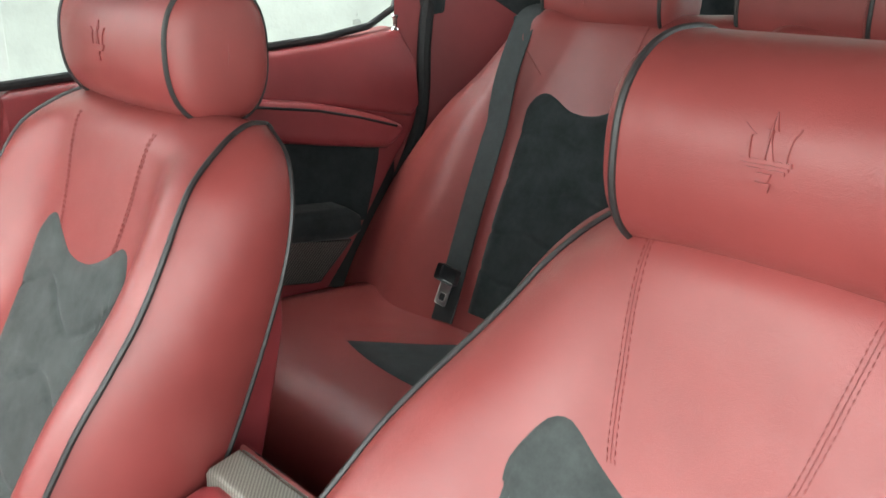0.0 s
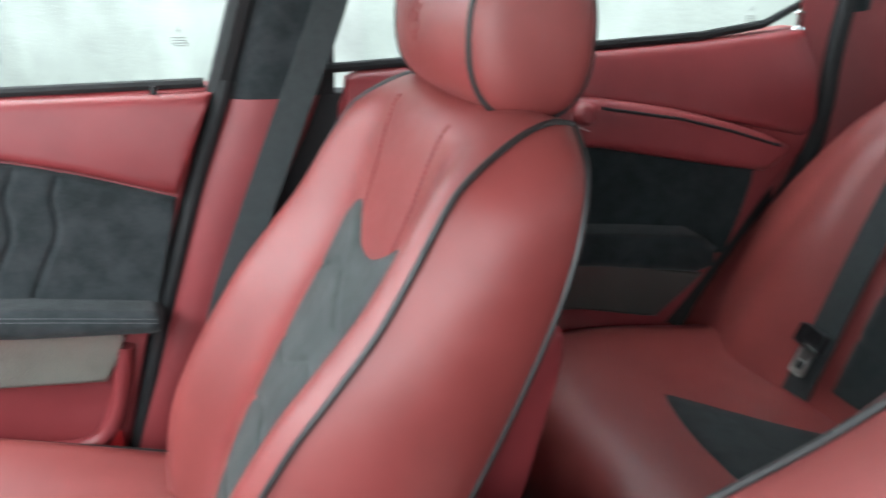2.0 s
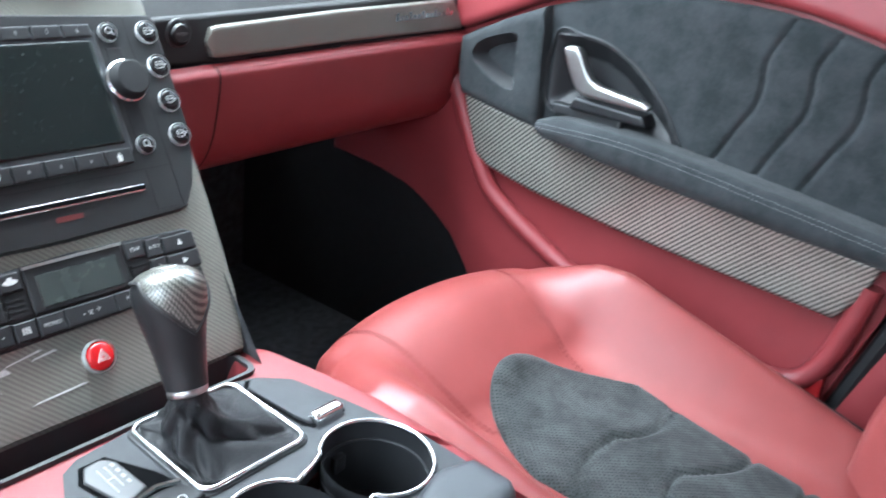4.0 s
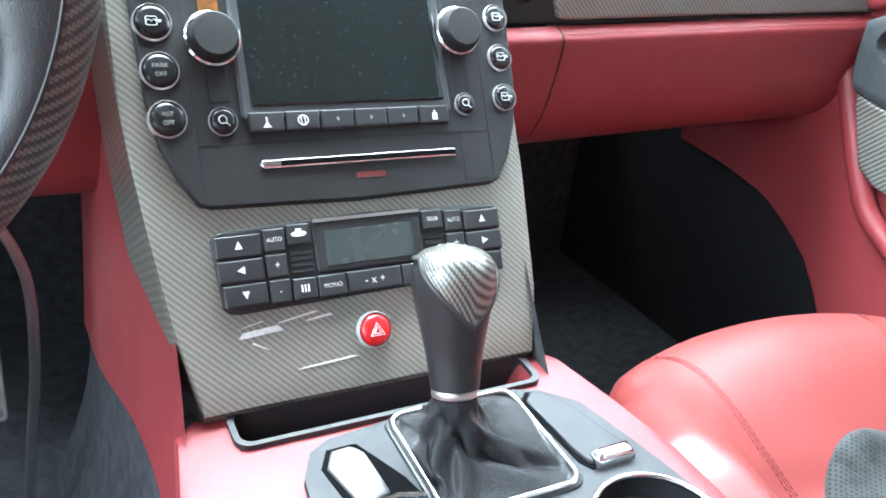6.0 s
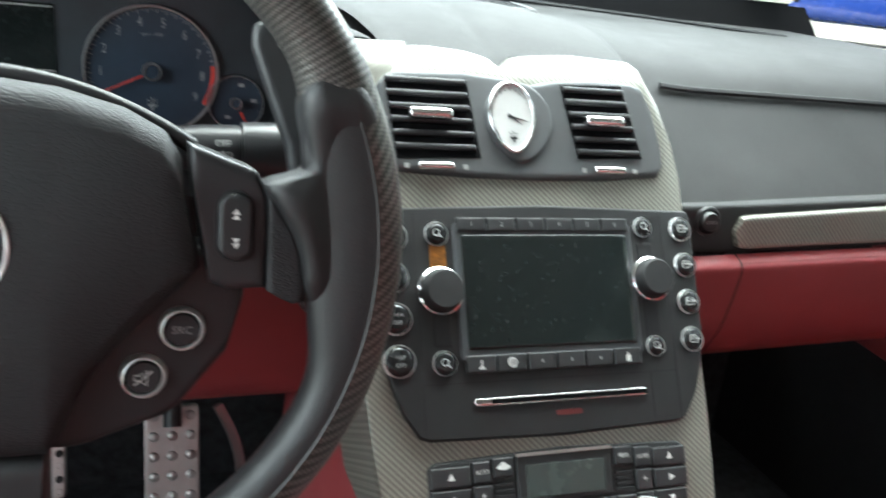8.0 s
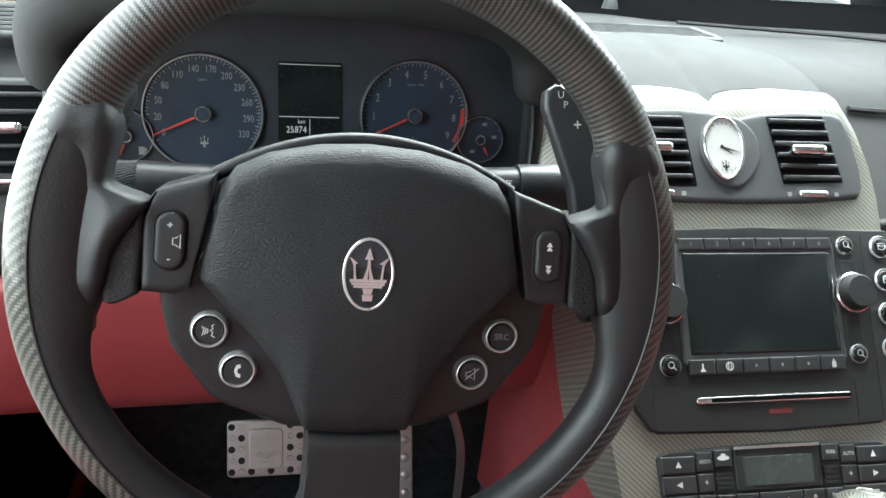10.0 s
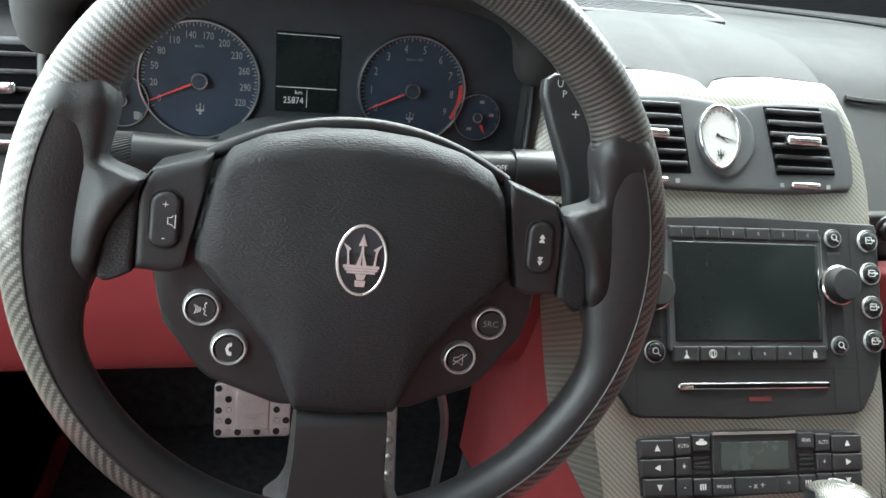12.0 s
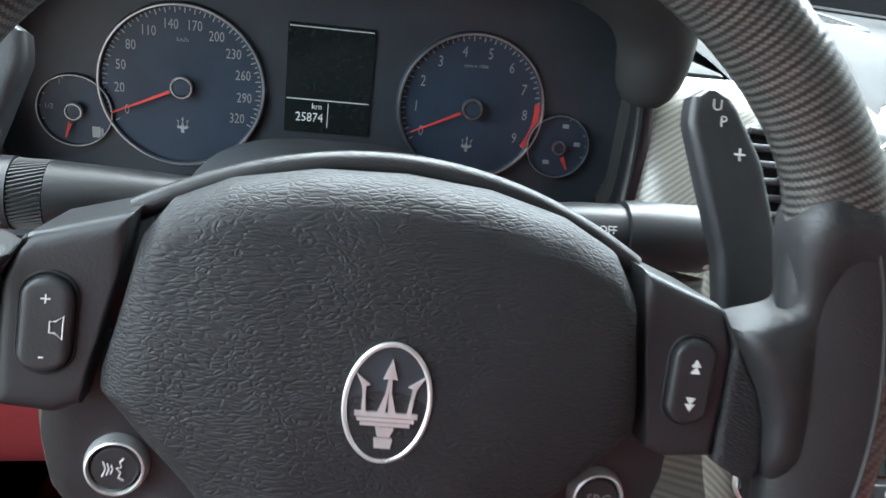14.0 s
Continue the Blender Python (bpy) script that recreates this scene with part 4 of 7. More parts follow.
RBACK = [(-1.115, 0.32, 0.43), (-1.145, 0.40, 0.425), (-1.19, 0.52, 0.395), (-1.235, 0.62, 0.362), (-1.268, 0.70, 0.32), (-1.292, 0.76, 0.27), (-1.318, 0.83, 0.22), (-1.34, 0.865, 0.20), (-1.385, 0.878, 0.19), (-1.43, 0.868, 0.185)]


def rear_face(t, s, side, lift=0.0):
    y, z, w = station(RBACK, s)
    a = abs(t)
    out = 0.045 * wing(min(1, a * (1.35 if t * side > 0 else 1.0))) * (1 - 0.6 * s) - 0.05 * max(0, a - 0.75) ** 2 / 0.0625 * (0.3 + s) + lift
    w2 = w if t * side > 0 else RC
    return Vector((side * RC + t * w2, y + out * 0.93, z + out * 0.3))


def rear_insert(u, v, side):
    a = -1 + 2 * u
    topz = curve1([(0, 0.716), (0.25, 0.720), (0.55, 0.736), (0.72, 0.742), (0.88, 0.735), (1.0, 0.71)], abs(a))
    z = 0.37 + (topz - 0.37) * v
    k = len(RBACK) - 1
    s = curve1([(row[1], i / k) for i, row in enumerate(RBACK[:8])], z)
    half = 0.116
    lx = a * half
    d = min((1 - abs(a)) * half, topz - z)
    lift = 0.0075 * min(1, d / 0.015) ** 0.5 - 0.001
    for zz, amp, ph in ((0.66, 0.012, 0.6), (0.58, 0.014, 2.2), (0.50, 0.012, 0.9), (0.43, 0.012, 2.4)):
        g = z - (zz + amp * math.sin(lx * 32 + ph) + 0.02 * abs(a))
        lift -= 0.0026 * math.exp(-(g / 0.0040) ** 2)
    w = station(RBACK, s)[2]
    return rear_face(lx / (w if lx * side > 0 else RC), s, side, lift)


RCU = [(-1.16, 0.335, 0.43), (-1.05, 0.345, 0.43), (-0.92, 0.365, 0.42), (-0.82, 0.375, 0.40), (-0.765, 0.368, 0.385), (-0.725, 0.335, 0.375), (-0.71, 0.27, 0.37), (-0.72, 0.18, 0.37), (-0.745, 0.05, 0.37)]


def rear_cushion(t, s, side, lift=0.0):
    y, z, w = station(RCU, s)
    a = abs(t)
    w2 = w if t * side > 0 else RC
    out = 0.030 * wing(a) * (1 - s) - 0.04 * max(0, a - 0.75) ** 2 / 0.0625 + lift
    corner = -0.05 * max(0, a - 0.6) ** 2 / 0.16 * min(1, s * 1.6)
    return Vector((side * RC + t * w2, y + corner, z + out))


def rear_cushion_insert(u, v, side):
    a = -1 + 2 * u
    front = -0.905 + 0.03 * (1 - a * a)
    y = -1.15 + (front + 1.15) * v
    k = len(RCU) - 1
    s = curve1([(row[0], i / k) for i, row in enumerate(RCU[:6])], y)
    half = 0.02 + 0.155 * v
    lx = a * half
    d = min((1 - abs(a)) * half, front - y)
    lift = 0.004 * min(1, max(0, d) / 0.015) ** 0.5 - 0.001
    w = station(RCU, s)[2]
    return rear_cushion(lx / (w if lx * side > 0 else RC), s, side, lift)


for sd in (1, -1):
    rb = part("backrest", grid(lambda u, v, sd=sd: rear_face(-1 + 2 * u, v, sd), 44, 44), RED, rear)
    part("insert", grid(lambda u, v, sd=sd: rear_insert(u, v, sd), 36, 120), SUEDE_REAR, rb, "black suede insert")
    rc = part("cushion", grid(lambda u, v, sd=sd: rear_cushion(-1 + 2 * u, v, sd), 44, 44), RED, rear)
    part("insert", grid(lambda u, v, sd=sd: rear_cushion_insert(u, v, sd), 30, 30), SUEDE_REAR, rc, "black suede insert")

    def rhead(lx, a, k=1.0, sd=sd):
        c, s_ = math.cos(a), math.sin(a)
        e = 2 / 2.6
        return Vector((sd * 0.270 + lx, -1.385 + math.copysign(abs(c) ** e, c) * 0.06 * k, 0.905 + math.copysign(abs(s_) ** e, s_) * 0.066 * k))
    for k, row in enumerate((((0.768, 0.105), (0.795, 0.128), (0.825, 0.150), (0.860, 0.152)), ((0.768, -0.057), (0.795, -0.059), (0.825, -0.066), (0.860, -0.072)))):
        line = []
        for z, lx, _ in catmull([(z, lx, 0) for z, lx in row], 30):
            s_ = curve1([(r[1], i / 9) for i, r in enumerate(RBACK[:9])], z)
            w = station(RBACK, s_)[2]
            line.append(rear_face(sd * lx / (w if lx > 0 else RC), s_, sd, 0.0004))
        part("seam", tube(line, 0.0012, 6), THREAD, rb, "dark red seam")

    hr = part("headrest", grid(lambda u, v: rhead(-0.115 + 0.23 * u, 2 * math.pi * v), 16, 40), RED, rear)
    part("embossed_mark", trident(lambda a, b, h, sd=sd: Vector((sd * 0.300 + a, -1.385 + 0.06 * (1 - (abs(b) / 0.066) ** 2.6) ** 0.385 + h, 0.908 + b)), 0, 0.003, 0.056, -0.003, 0.0012), RED, hr, "embossed three-pronged mark", False)
    for e in (-1, 1):
        part("side_cap", grid(lambda u, v, e=e: rhead(e * (0.115 + 0.018 * math.sin(u * math.pi / 2)), 2 * math.pi * v, max(0.02, math.cos(u * math.pi / 2) ** 0.75)), 10, 40), RED, hr)
        part("piping", tube([rhead(e * 0.115, 2 * math.pi * i / 50, 1.01) for i in range(50)], 0.0032, 7, True), PIPING, hr, "black leather piping")
def middle_head(lx, a, k=1.0):
    c, s_ = math.cos(a), math.sin(a)
    return Vector((-0.065 + lx, -1.385 + math.copysign(abs(c) ** 0.77, c) * 0.055 * k, 0.915 + math.copysign(abs(s_) ** 0.77, s_) * 0.075 * k))


mh = part("headrest", grid(lambda u, v: middle_head(-0.095 + 0.19 * u, 2 * math.pi * v), 14, 40), RED, rear)
for e in (-1, 1):
    part("side_cap", grid(lambda u, v, e=e: middle_head(e * (0.095 + 0.012 * math.sin(u * math.pi / 2)), 2 * math.pi * v, max(0.02, math.cos(u * math.pi / 2) ** 0.75)), 8, 40), RED, mh)
    part("piping", tube([middle_head(e * 0.096, 2 * math.pi * i / 50, 1.01) for i in range(50)], 0.0032, 7, True), PIPING, mh, "black leather piping")
rbelt = thing("rear_seat_belt", "dark green-grey rear seat belt over red backrest", "seat belt", "seat belts", (0.33, -1.1, 0.5))
def over(s_, lift):
    w = station(RBACK, s_)[2]
    return rear_face((0.402 - RC) / w, s_, 1, lift)


part("webbing", ribbon([over(s_, 0.006) for s_ in (1.0, 0.9, 0.8, 0.7, 0.55, 0.4, 0.25, 0.12, 0.03)], 0.048, [(1, 0.08, -0.05)] * 9), BELT, rbelt)
part("tongue", pad(rect(-0.024, -0.018, 0.024, 0.012, 0.006), frame_of(over(0.135, 0.022), (1, 0, 0.1), (-0.1, -0.35, 1)), 0.007, 0.004, 0.008, 6, 6), PLASTIC, rbelt, "black belt tongue")
part("buckle_plate", holed(rect(-0.013, -0.060, 0.013, -0.016, 0.004), [rect(-0.007, -0.052, 0.007, -0.038, 0.002)], frame_of(over(0.135, 0.022), (1, 0, 0.1), (-0.1, -0.35, 1)), 0.005, 0.003), SATIN_METAL, rbelt, "steel buckle plate")

# shelf, quarter trim and rear closing
def quarter(u, z, back=0.0):
    return Vector((0.715 - 0.22 * u ** 1.2 + back, -1.275 - 0.33 * u, z))


structure("trim_rear_quarter", grid(lambda u, v: quarter(u, 0.30 + (0.712 - 0.245 * u) * v), 16, 12), RED_TRIM, "red leather rear quarter trim", True)
structure("trim_rear_pillar", grid(lambda u, v: quarter(u, 1.00 - 0.245 * u + (0.20 + 0.245 * u) * v, 0.006), 16, 8), SUEDE_DARK, "black suede rear pillar trim", True)
structure("trim_rear_shelf", box((-0.50, -1.75, 0.84), (0.50, -1.38, 0.86), 0.01), SUEDE_DARK, "black rear parcel shelf")
structure("wall_south", joined(box((-0.74, -1.80, -0.03), (0.74, -1.76, 0.90)), box((-0.66, -1.80, 0.895), (-0.58, -1.72, 1.24)), box((0.58, -1.80, 0.895), (0.66, -1.72, 1.24))), SUEDE_DARK)
structure("wall_west", joined(box((-0.78, -1.76, -0.03), (-0.72, -0.48, 0.74), 0.01), box((-0.78, -0.48, -0.03), (-0.72, 0.95, 0.34), 0.01), box((-0.76, -0.60, 0.74), (-0.68, -0.48, 1.22), 0.01), box((-0.76, -1.76, 0.735), (-0.66, -1.36, 1.22), 0.01), box((-0.78, 0.50, 0.05), (-0.72, 0.95, 0.72), 0.01)), RED_TRIM, "red trimmed driver's side of the car body with its door open")
for e in (-1, 1):
    structure("trim_roof_rail", tube([(e * 0.70, -1.36, 0.86), (e * 0.66, -1.30, 1.12), (e * 0.63, -0.6, 1.20), (e * 0.62, 0.25, 1.20), (e * 0.64, 0.55, 1.10), (e * 0.70, 0.95, 0.90), (e * 0.76, 1.25, 0.74)], 0.035, 10), SUEDE_DARK, "black suede roof rail", True)


# ---- dashboard ----
dash = thing("dashboard", "black leather dashboard with red leather lower panels", "dashboard", "", (0.0, 0.6, 0.3))
TOP = [(0.437, 0.592), (0.455, 0.612), (0.490, 0.650), (0.533, 0.696), (0.570, 0.722), (0.64, 0.738), (0.80, 0.747), (1.04, 0.752)]


def top_pad(u, v):
    x = -0.72 + 1.44 * u
    p = catmull([(y, z, 0) for y, z in TOP], 41)[min(40, round(v * 40))]
    hump = math.exp(-((x) / 0.17) ** 4)
    hood = math.exp(-((x + 0.386) / 0.21) ** 6)
    y, z = p.x, p.y
    k = max(hump, hood)
    rise = 0.022 * max(hump, 0.6 * hood) * min(1, v * 2.2) * (1 - max(0, v - 0.55) / 0.45 * 0.7)
    sweep = -0.05 * (x / 0.72) ** 2
    return Vector((x, y + sweep * (0.3 + 0.7 * v) + 0.0 * k, z + rise))


part("top_pad", grid(top_pad, 72, 40), DASH, dash, "black stitched dash top")
STRIP = frame_of((0.0, 0.430, 0.575), (1, 0, 0), (0, 0.05, 1))


def bend(fn):
    """Lets a dash face follow the dash's bow in plan."""
    def out(u, v, h):
        p = fn(u, v, h)
        p.y += -0.05 * (p.x / 0.72) ** 2 * 0.3
        return p
    return out


STR = bend(STRIP)


strip_o = [(0.258, -0.016), (0.254, 0.0), (0.258, 0.014), (0.266, 0.016), (0.45, 0.029), (0.668, 0.040), (0.690, -0.001), (0.45, -0.010), (0.268, -0.018)]
part("carbon_strip", pad(strip_o, STR, 0.010, 0.004, 0.02, 30, 8), CARBON, dash, "glossy carbon fibre dash strip")
part("fascia", pad([(0.13, -0.022), (0.13, 0.022), (0.25, 0.026), (0.45, 0.036), (0.71, 0.052), (0.715, -0.004), (0.45, -0.016), (0.26, -0.024)], STR, 0.002, 0.004, 0.03, 24, 8), DASH, dash, "black dash fascia")
for i in range(14):
    u = 0.545 + 0.0085 * i
    z = 0.016 + 0.05 * (u - 0.545)
    part("script_bar", prism(rect(u, z - 0.003, u + 0.0055, z + (0.007 if i % 3 == 0 else 0.003)), STR, 0.0095, 0.0112), CHROME, dash, "", False)
OB = bend(frame_of((0.2225, 0.4285, 0.5845), (1, 0, 0), (0, 0.05, 1)))
ob_ = part("round_button", lathe([(0, 0.007), (0.0088, 0.007), (0.0102, 0.005), (0.0104, 0.001), (0.0125, 0.003), (0.0145, 0.002), (0.015, 0.0)], OB, 28), PLASTIC, dash, "round black glovebox button")
part("letters", lettering("OPEN", OB, 0, 0, 0.0048, 0.0073), GREY_INK, ob_, smooth=False)


def glove(u, v, x0=0.262, x1=0.70):
    x = x0 + (x1 - x0) * u
    prof = catmull([(0.424, 0.0, 0), (0.412, -0.006, 0), (0.409, -0.016, 0), (0.414, -0.05, 0), (0.425, -0.09, 0), (0.450, -0.125, 0), (0.50, -0.145, 0), (0.60, -0.15, 0)], 31)[round(v * 30)]
    rise = 0.018 * (x - 0.26) / 0.42
    return Vector((x, prof.x - 0.05 * (x / 0.72) ** 2 * 0.3, 0.551 + rise + prof.y))


part("glovebox", grid(glove, 20, 30), RED_TRIM, dash, "red leather glovebox lid")
part("glovebox_gap", grid(lambda u, v: glove(u, v, 0.250, 0.275) + Vector((0, 0.004, 0.001)), 4, 30), RUBBER, dash)
part("glovebox_side", grid(lambda u, v: glove(u, v, 0.12, 0.2600), 8, 30), RED_TRIM, dash, "red leather dash panel")
st = [glove(i / 60, 0.12) + Vector((0, -0.0006, 0.0004)) for i in range(61)]
tagged(part("stitching", stitches(st, 0.006, 0.004, 0.0005), THREAD, dash), kind="stuff")
AIRB = [top_pad(0.5 + x / 1.44, 0.415) + Vector((0, -0.003, 0.003)) for x in [0.205 + 0.36 * i / 20 for i in range(21)]]
part("airbag_seam", tube(AIRB, 0.0035, 6), RUBBER, dash, "dark airbag seam")
part("letters", lettering("AIRBAG", lambda a, b, h: top_pad(0.5 + a / 1.44, 0.415) + Vector((0, -0.0066, 0.0025 + b)), 0.250, 0.0, 0.0052, 0.0, squash=1.5), GREY_PLASTIC, dash, "embossed letters", False)


def low_dash(u, v, x0=-0.72, x1=-0.13):
    x = x0 + (x1 - x0) * u
    prof = catmull([(0.424, 0.0, 0), (0.412, -0.006, 0), (0.409, -0.016, 0), (0.414, -0.05, 0), (0.425, -0.09, 0), (0.455, -0.150, 0), (0.52, -0.175, 0), (0.62, -0.18, 0)], 31)[round(v * 30)]
    return Vector((x, prof.x - 0.05 * (x / 0.72) ** 2 * 0.3, 0.558 + prof.y))


part("knee_panel", grid(low_dash, 24, 30), RED_TRIM, dash, "red leather knee panel")
st = [low_dash(i / 60, 0.12) + Vector((0, -0.0006, 0.0004)) for i in range(61)]
tagged(part("stitching", stitches(st, 0.006, 0.004, 0.0005), THREAD, dash), kind="stuff")
part("driver_fascia", pad(rect(-0.70, 0.555, -0.13, 0.605, 0.004), lambda u, v, h: Vector((u, 0.432 - h - 0.05 * (u / 0.72) ** 2 * 0.3, v)), 0.002, 0.003, 0.03, 20, 6), DASH, dash)

# ---- instrument binnacle ----
cluster = thing("instrument_cluster", "dark instrument cluster with blue-black dials and red needles", "instruments", "", (-0.386, 0.46, 0.6))
GY = 0.456
GP = lambda u, v, h: Vector((u, GY - h, v))


LIP = catmull([(-0.196, 0.407, 0.715), (-0.200, 0.395, 0.763), (-0.232, 0.376, 0.797), (-0.290, 0.364, 0.810), (-0.392, 0.358, 0.814), (-0.494, 0.364, 0.810), (-0.552, 0.376, 0.797), (-0.584, 0.395, 0.763), (-0.588, 0.407, 0.715)], 61)


def shell(u, v):
    """The visor's back, from the lip over to the dash top."""
    p = LIP[round(u * 60)]
    side = 1 if p.x > -0.392 else -1
    wide = min(1.0, abs(p.x + 0.392) / 0.19)
    lip = p + Vector((side * 0.016 * wide, 0, 0.018 * (1 - 0.5 * wide)))
    return lip + Vector((side * 0.012 * v * wide, 0.16 * v, -0.05 * v * v * (1 - wide) - 0.02 * v))


def vault(u, v):
    """The lining from the lip back to the dial plane."""
    p = LIP[round(u * 60)]
    f = (p - Vector((-0.392, 0, 0.70)))
    back = Vector((-0.392 + f.x * 1.05, GY, 0.70 + f.z * 0.80))
    return (p + Vector((0, 0.012, -0.008))).lerp(back, v)


def bulge(i):
    k = min(i, 60 - i)
    return 0.0305 * math.sqrt(max(0.02, 1 - max(0, 1 - k / 4.0) ** 2)) * (0.60 + 0.40 * min(1, k / 15))


part("hood_lining", grid(vault, 60, 12), DASH, cluster)
part("visor", tube(LIP, [bulge(i) for i in range(61)], 18), DASH, cluster, "black leather visor")
part("visor_back", grid(shell, 60, 10), DASH, cluster)
part("face", prism([(-0.392 + 0.205 * math.copysign(abs(math.cos(a)) ** 0.6, math.cos(a)), 0.690 + 0.105 * math.copysign(abs(math.sin(a)) ** 0.7, math.sin(a))) for a in [2 * math.pi * i / 64 for i in range(64)]], GP, -0.004, 0.0), DIAL_BLACK, cluster, "black cluster face")
part("surround", grid(lambda u, v: Vector((-0.390 + (-1 + 2 * u) * 0.202, GY - 0.002 - 0.085 * v, 0.628 - 0.012 * v + 0.006 * math.cos((u - 0.5) * 3))), 20, 8), PLASTIC, cluster)
for e in (-1, 1):
    part("side_wall", grid(lambda u, v, e=e: Vector((-0.392 + e * (0.190 + 0.012 * v + 0.006 * math.sin(math.pi * u)), 0.395 + 0.065 * v, 0.605 + 0.145 * u)), 10, 6), PLASTIC, cluster)
part("surround_lip", tube(catmull([(-0.196, 0.412, 0.745), (-0.190, 0.410, 0.69), (-0.200, 0.402, 0.636), (-0.25, 0.394, 0.618), (-0.39, 0.388, 0.616), (-0.53, 0.394, 0.618), (-0.582, 0.402, 0.636), (-0.592, 0.410, 0.69), (-0.586, 0.412, 0.745)], 61), 0.0065, 10), SATIN, cluster, "satin black cluster surround")
part("lower_apron", grid(lambda u, v: Vector((-0.60 + 0.46 * u, 0.400 + 0.034 * v, 0.622 - 0.05 * v)), 12, 6), DASH, cluster)
part("end_filler", box((-0.190, 0.440, 0.57), (-0.125, 0.50, 0.735), 0.008), DASH, cluster)


def needle(cx, cz, ang, length, parent, w=0.0020):
    a = radians(ang)
    d, n = Vector((math.cos(a), math.sin(a))), Vector((-math.sin(a), math.cos(a)))
    pts = [(cx + d.x * l + n.x * s_, cz + d.y * l + n.y * s_) for l, s_ in ((0.008, w / 2), (length, w / 5), (length, -w / 5), (0.008, -w / 2))]
    part("needle", prism(pts, GP, 0.005, 0.0062), NEEDLE, parent, "red needle", False)


def dial(name, cx, cz, r, label, ticks, a0, a1, hub):
    d = part(name, lathe([(0, 0.0012), (r * 0.97, 0.0012), (r * 0.975, 0.0035), (r, 0.0045), (r * 1.03, 0.003), (r * 1.035, 0.0)], lambda a, b, h: GP(cx + a, cz + b, h), 56), DIAL, cluster, label)
    part("rim", lathe([(r * 0.982, 0.004), (r * 0.990, 0.0056), (r * 1.008, 0.0056), (r * 1.018, 0.004)], lambda a, b, h: GP(cx + a, cz + b, h), 64), SATIN_METAL, d, "thin metal dial rim")
    part("hub", joined(lathe([(hub * 0.80, 0.006), (hub * 0.86, 0.0085), (hub * 0.98, 0.0085), (hub * 1.02, 0.005)], lambda a, b, h: GP(cx + a, cz + b, h), 28)), SATIN_METAL, d, "silver hub ring")
    part("hub_cap", lathe([(0, 0.0075), (hub * 0.75, 0.0072), (hub * 0.8, 0.004)], lambda a, b, h: GP(cx + a, cz + b, h), 24), DIAL, d)
    bms = []
    for i in range(ticks + 1):
        a = radians(a0 + (a1 - a0) * i / ticks)
        l0 = 0.90 if i % 2 == 0 else 0.93
        dx, dz = math.cos(a), math.sin(a)
        w = 0.00035
        bms.append(prism([(cx + dx * r * l0 - dz * w, cz + dz * r * l0 + dx * w), (cx + dx * r * 0.965 - dz * w, cz + dz * r * 0.965 + dx * w), (cx + dx * r * 0.965 + dz * w, cz + dz * r * 0.965 - dx * w), (cx + dx * r * l0 + dz * w, cz + dz * r * l0 - dx * w)], GP, 0.0013, 0.0017))
    part("scale", joined(*bms), GREY_INK, d, "", False)
    return d


def figures(parent, cx, cz, r, words, a0, a1, size):
    for i, word in enumerate(words):
        a = radians(a0 + (a1 - a0) * i / (len(words) - 1))
        part("figure", lettering(word, GP, cx + r * math.cos(a), cz + r * math.sin(a), size * 1.12, 0.0018, squash=0.72), GREY_INK, parent, "", False)


sp = dial("speedometer", -0.479, 0.691, 0.0505, "blue-black speedometer dial", 66, 212, -28, 0.0068)
figures(sp, -0.479, 0.691, 0.0385, ["0", "20", "50", "80", "110", "140", "170", "200", "230", "260", "290", "320"], 208, -28, 0.0080)
needle(-0.479, 0.691, 205, 0.047, sp, 0.0019)
part("mark", trident(GP, -0.479, 0.666, 0.011, 0.0013, 0.0016), GREY_INK, sp, "", False)
ta = dial("tachometer", -0.293, 0.694, 0.0485, "blue-black rev counter dial", 54, 212, -32, 0.0068)
figures(ta, -0.293, 0.694, 0.037, [str(i) for i in range(10)], 210, -30, 0.0092)
needle(-0.293, 0.694, 206, 0.044, ta, 0.0016)
part("mark", trident(GP, -0.293, 0.669, 0.011, 0.0013, 0.0016), GREY_INK, ta, "", False)
part("unit_letters", lettering("rpm x 1000", GP, -0.293, 0.7215, 0.0034, 0.0018), GREY_INK, ta, "", False)
part("unit_letters", lettering("km/h", GP, -0.479, 0.7200, 0.0036, 0.0018), GREY_INK, sp, "", False)
arc = []
for i in range(16):
    a = radians(8 - 40 * i / 16)
    a2 = radians(8 - 40 * (i + 1) / 16)
    arc.append(prism([(-0.293 + r * math.cos(q), 0.694 + r * math.sin(q)) for r, q in ((0.0435, a), (0.0468, a), (0.0468, a2), (0.0435, a2))], GP, 0.0014, 0.0019))
part("red_zone", joined(*arc), NEEDLE, ta, "red rev zone", False)
fu = dial("fuel_gauge", -0.544, 0.670, 0.0225, "small fuel dial", 8, 200, 20, 0.0052)
needle(-0.544, 0.670, 252, 0.018, fu, 0.0022)
part("figure", lettering("1/2", GP, -0.560, 0.671, 0.0045, 0.0018), GREY_INK, fu, "", False)
part("figure", lettering("1", GP, -0.553, 0.687, 0.0045, 0.0018), GREY_INK, fu, "", False)
part("pump_symbol", joined(prism(rect(-0.5345, 0.653, -0.5295, 0.660), GP, 0.0014, 0.0018), prism(rect(-0.529, 0.654, -0.5278, 0.659), GP, 0.0014, 0.0018)), GREY_INK, fu, "", False)
te = dial("temperature_gauge", -0.230, 0.673, 0.0215, "small temperature dial", 8, 160, -20, 0.0045)
needle(-0.230, 0.673, -62, 0.017, te, 0.0026)
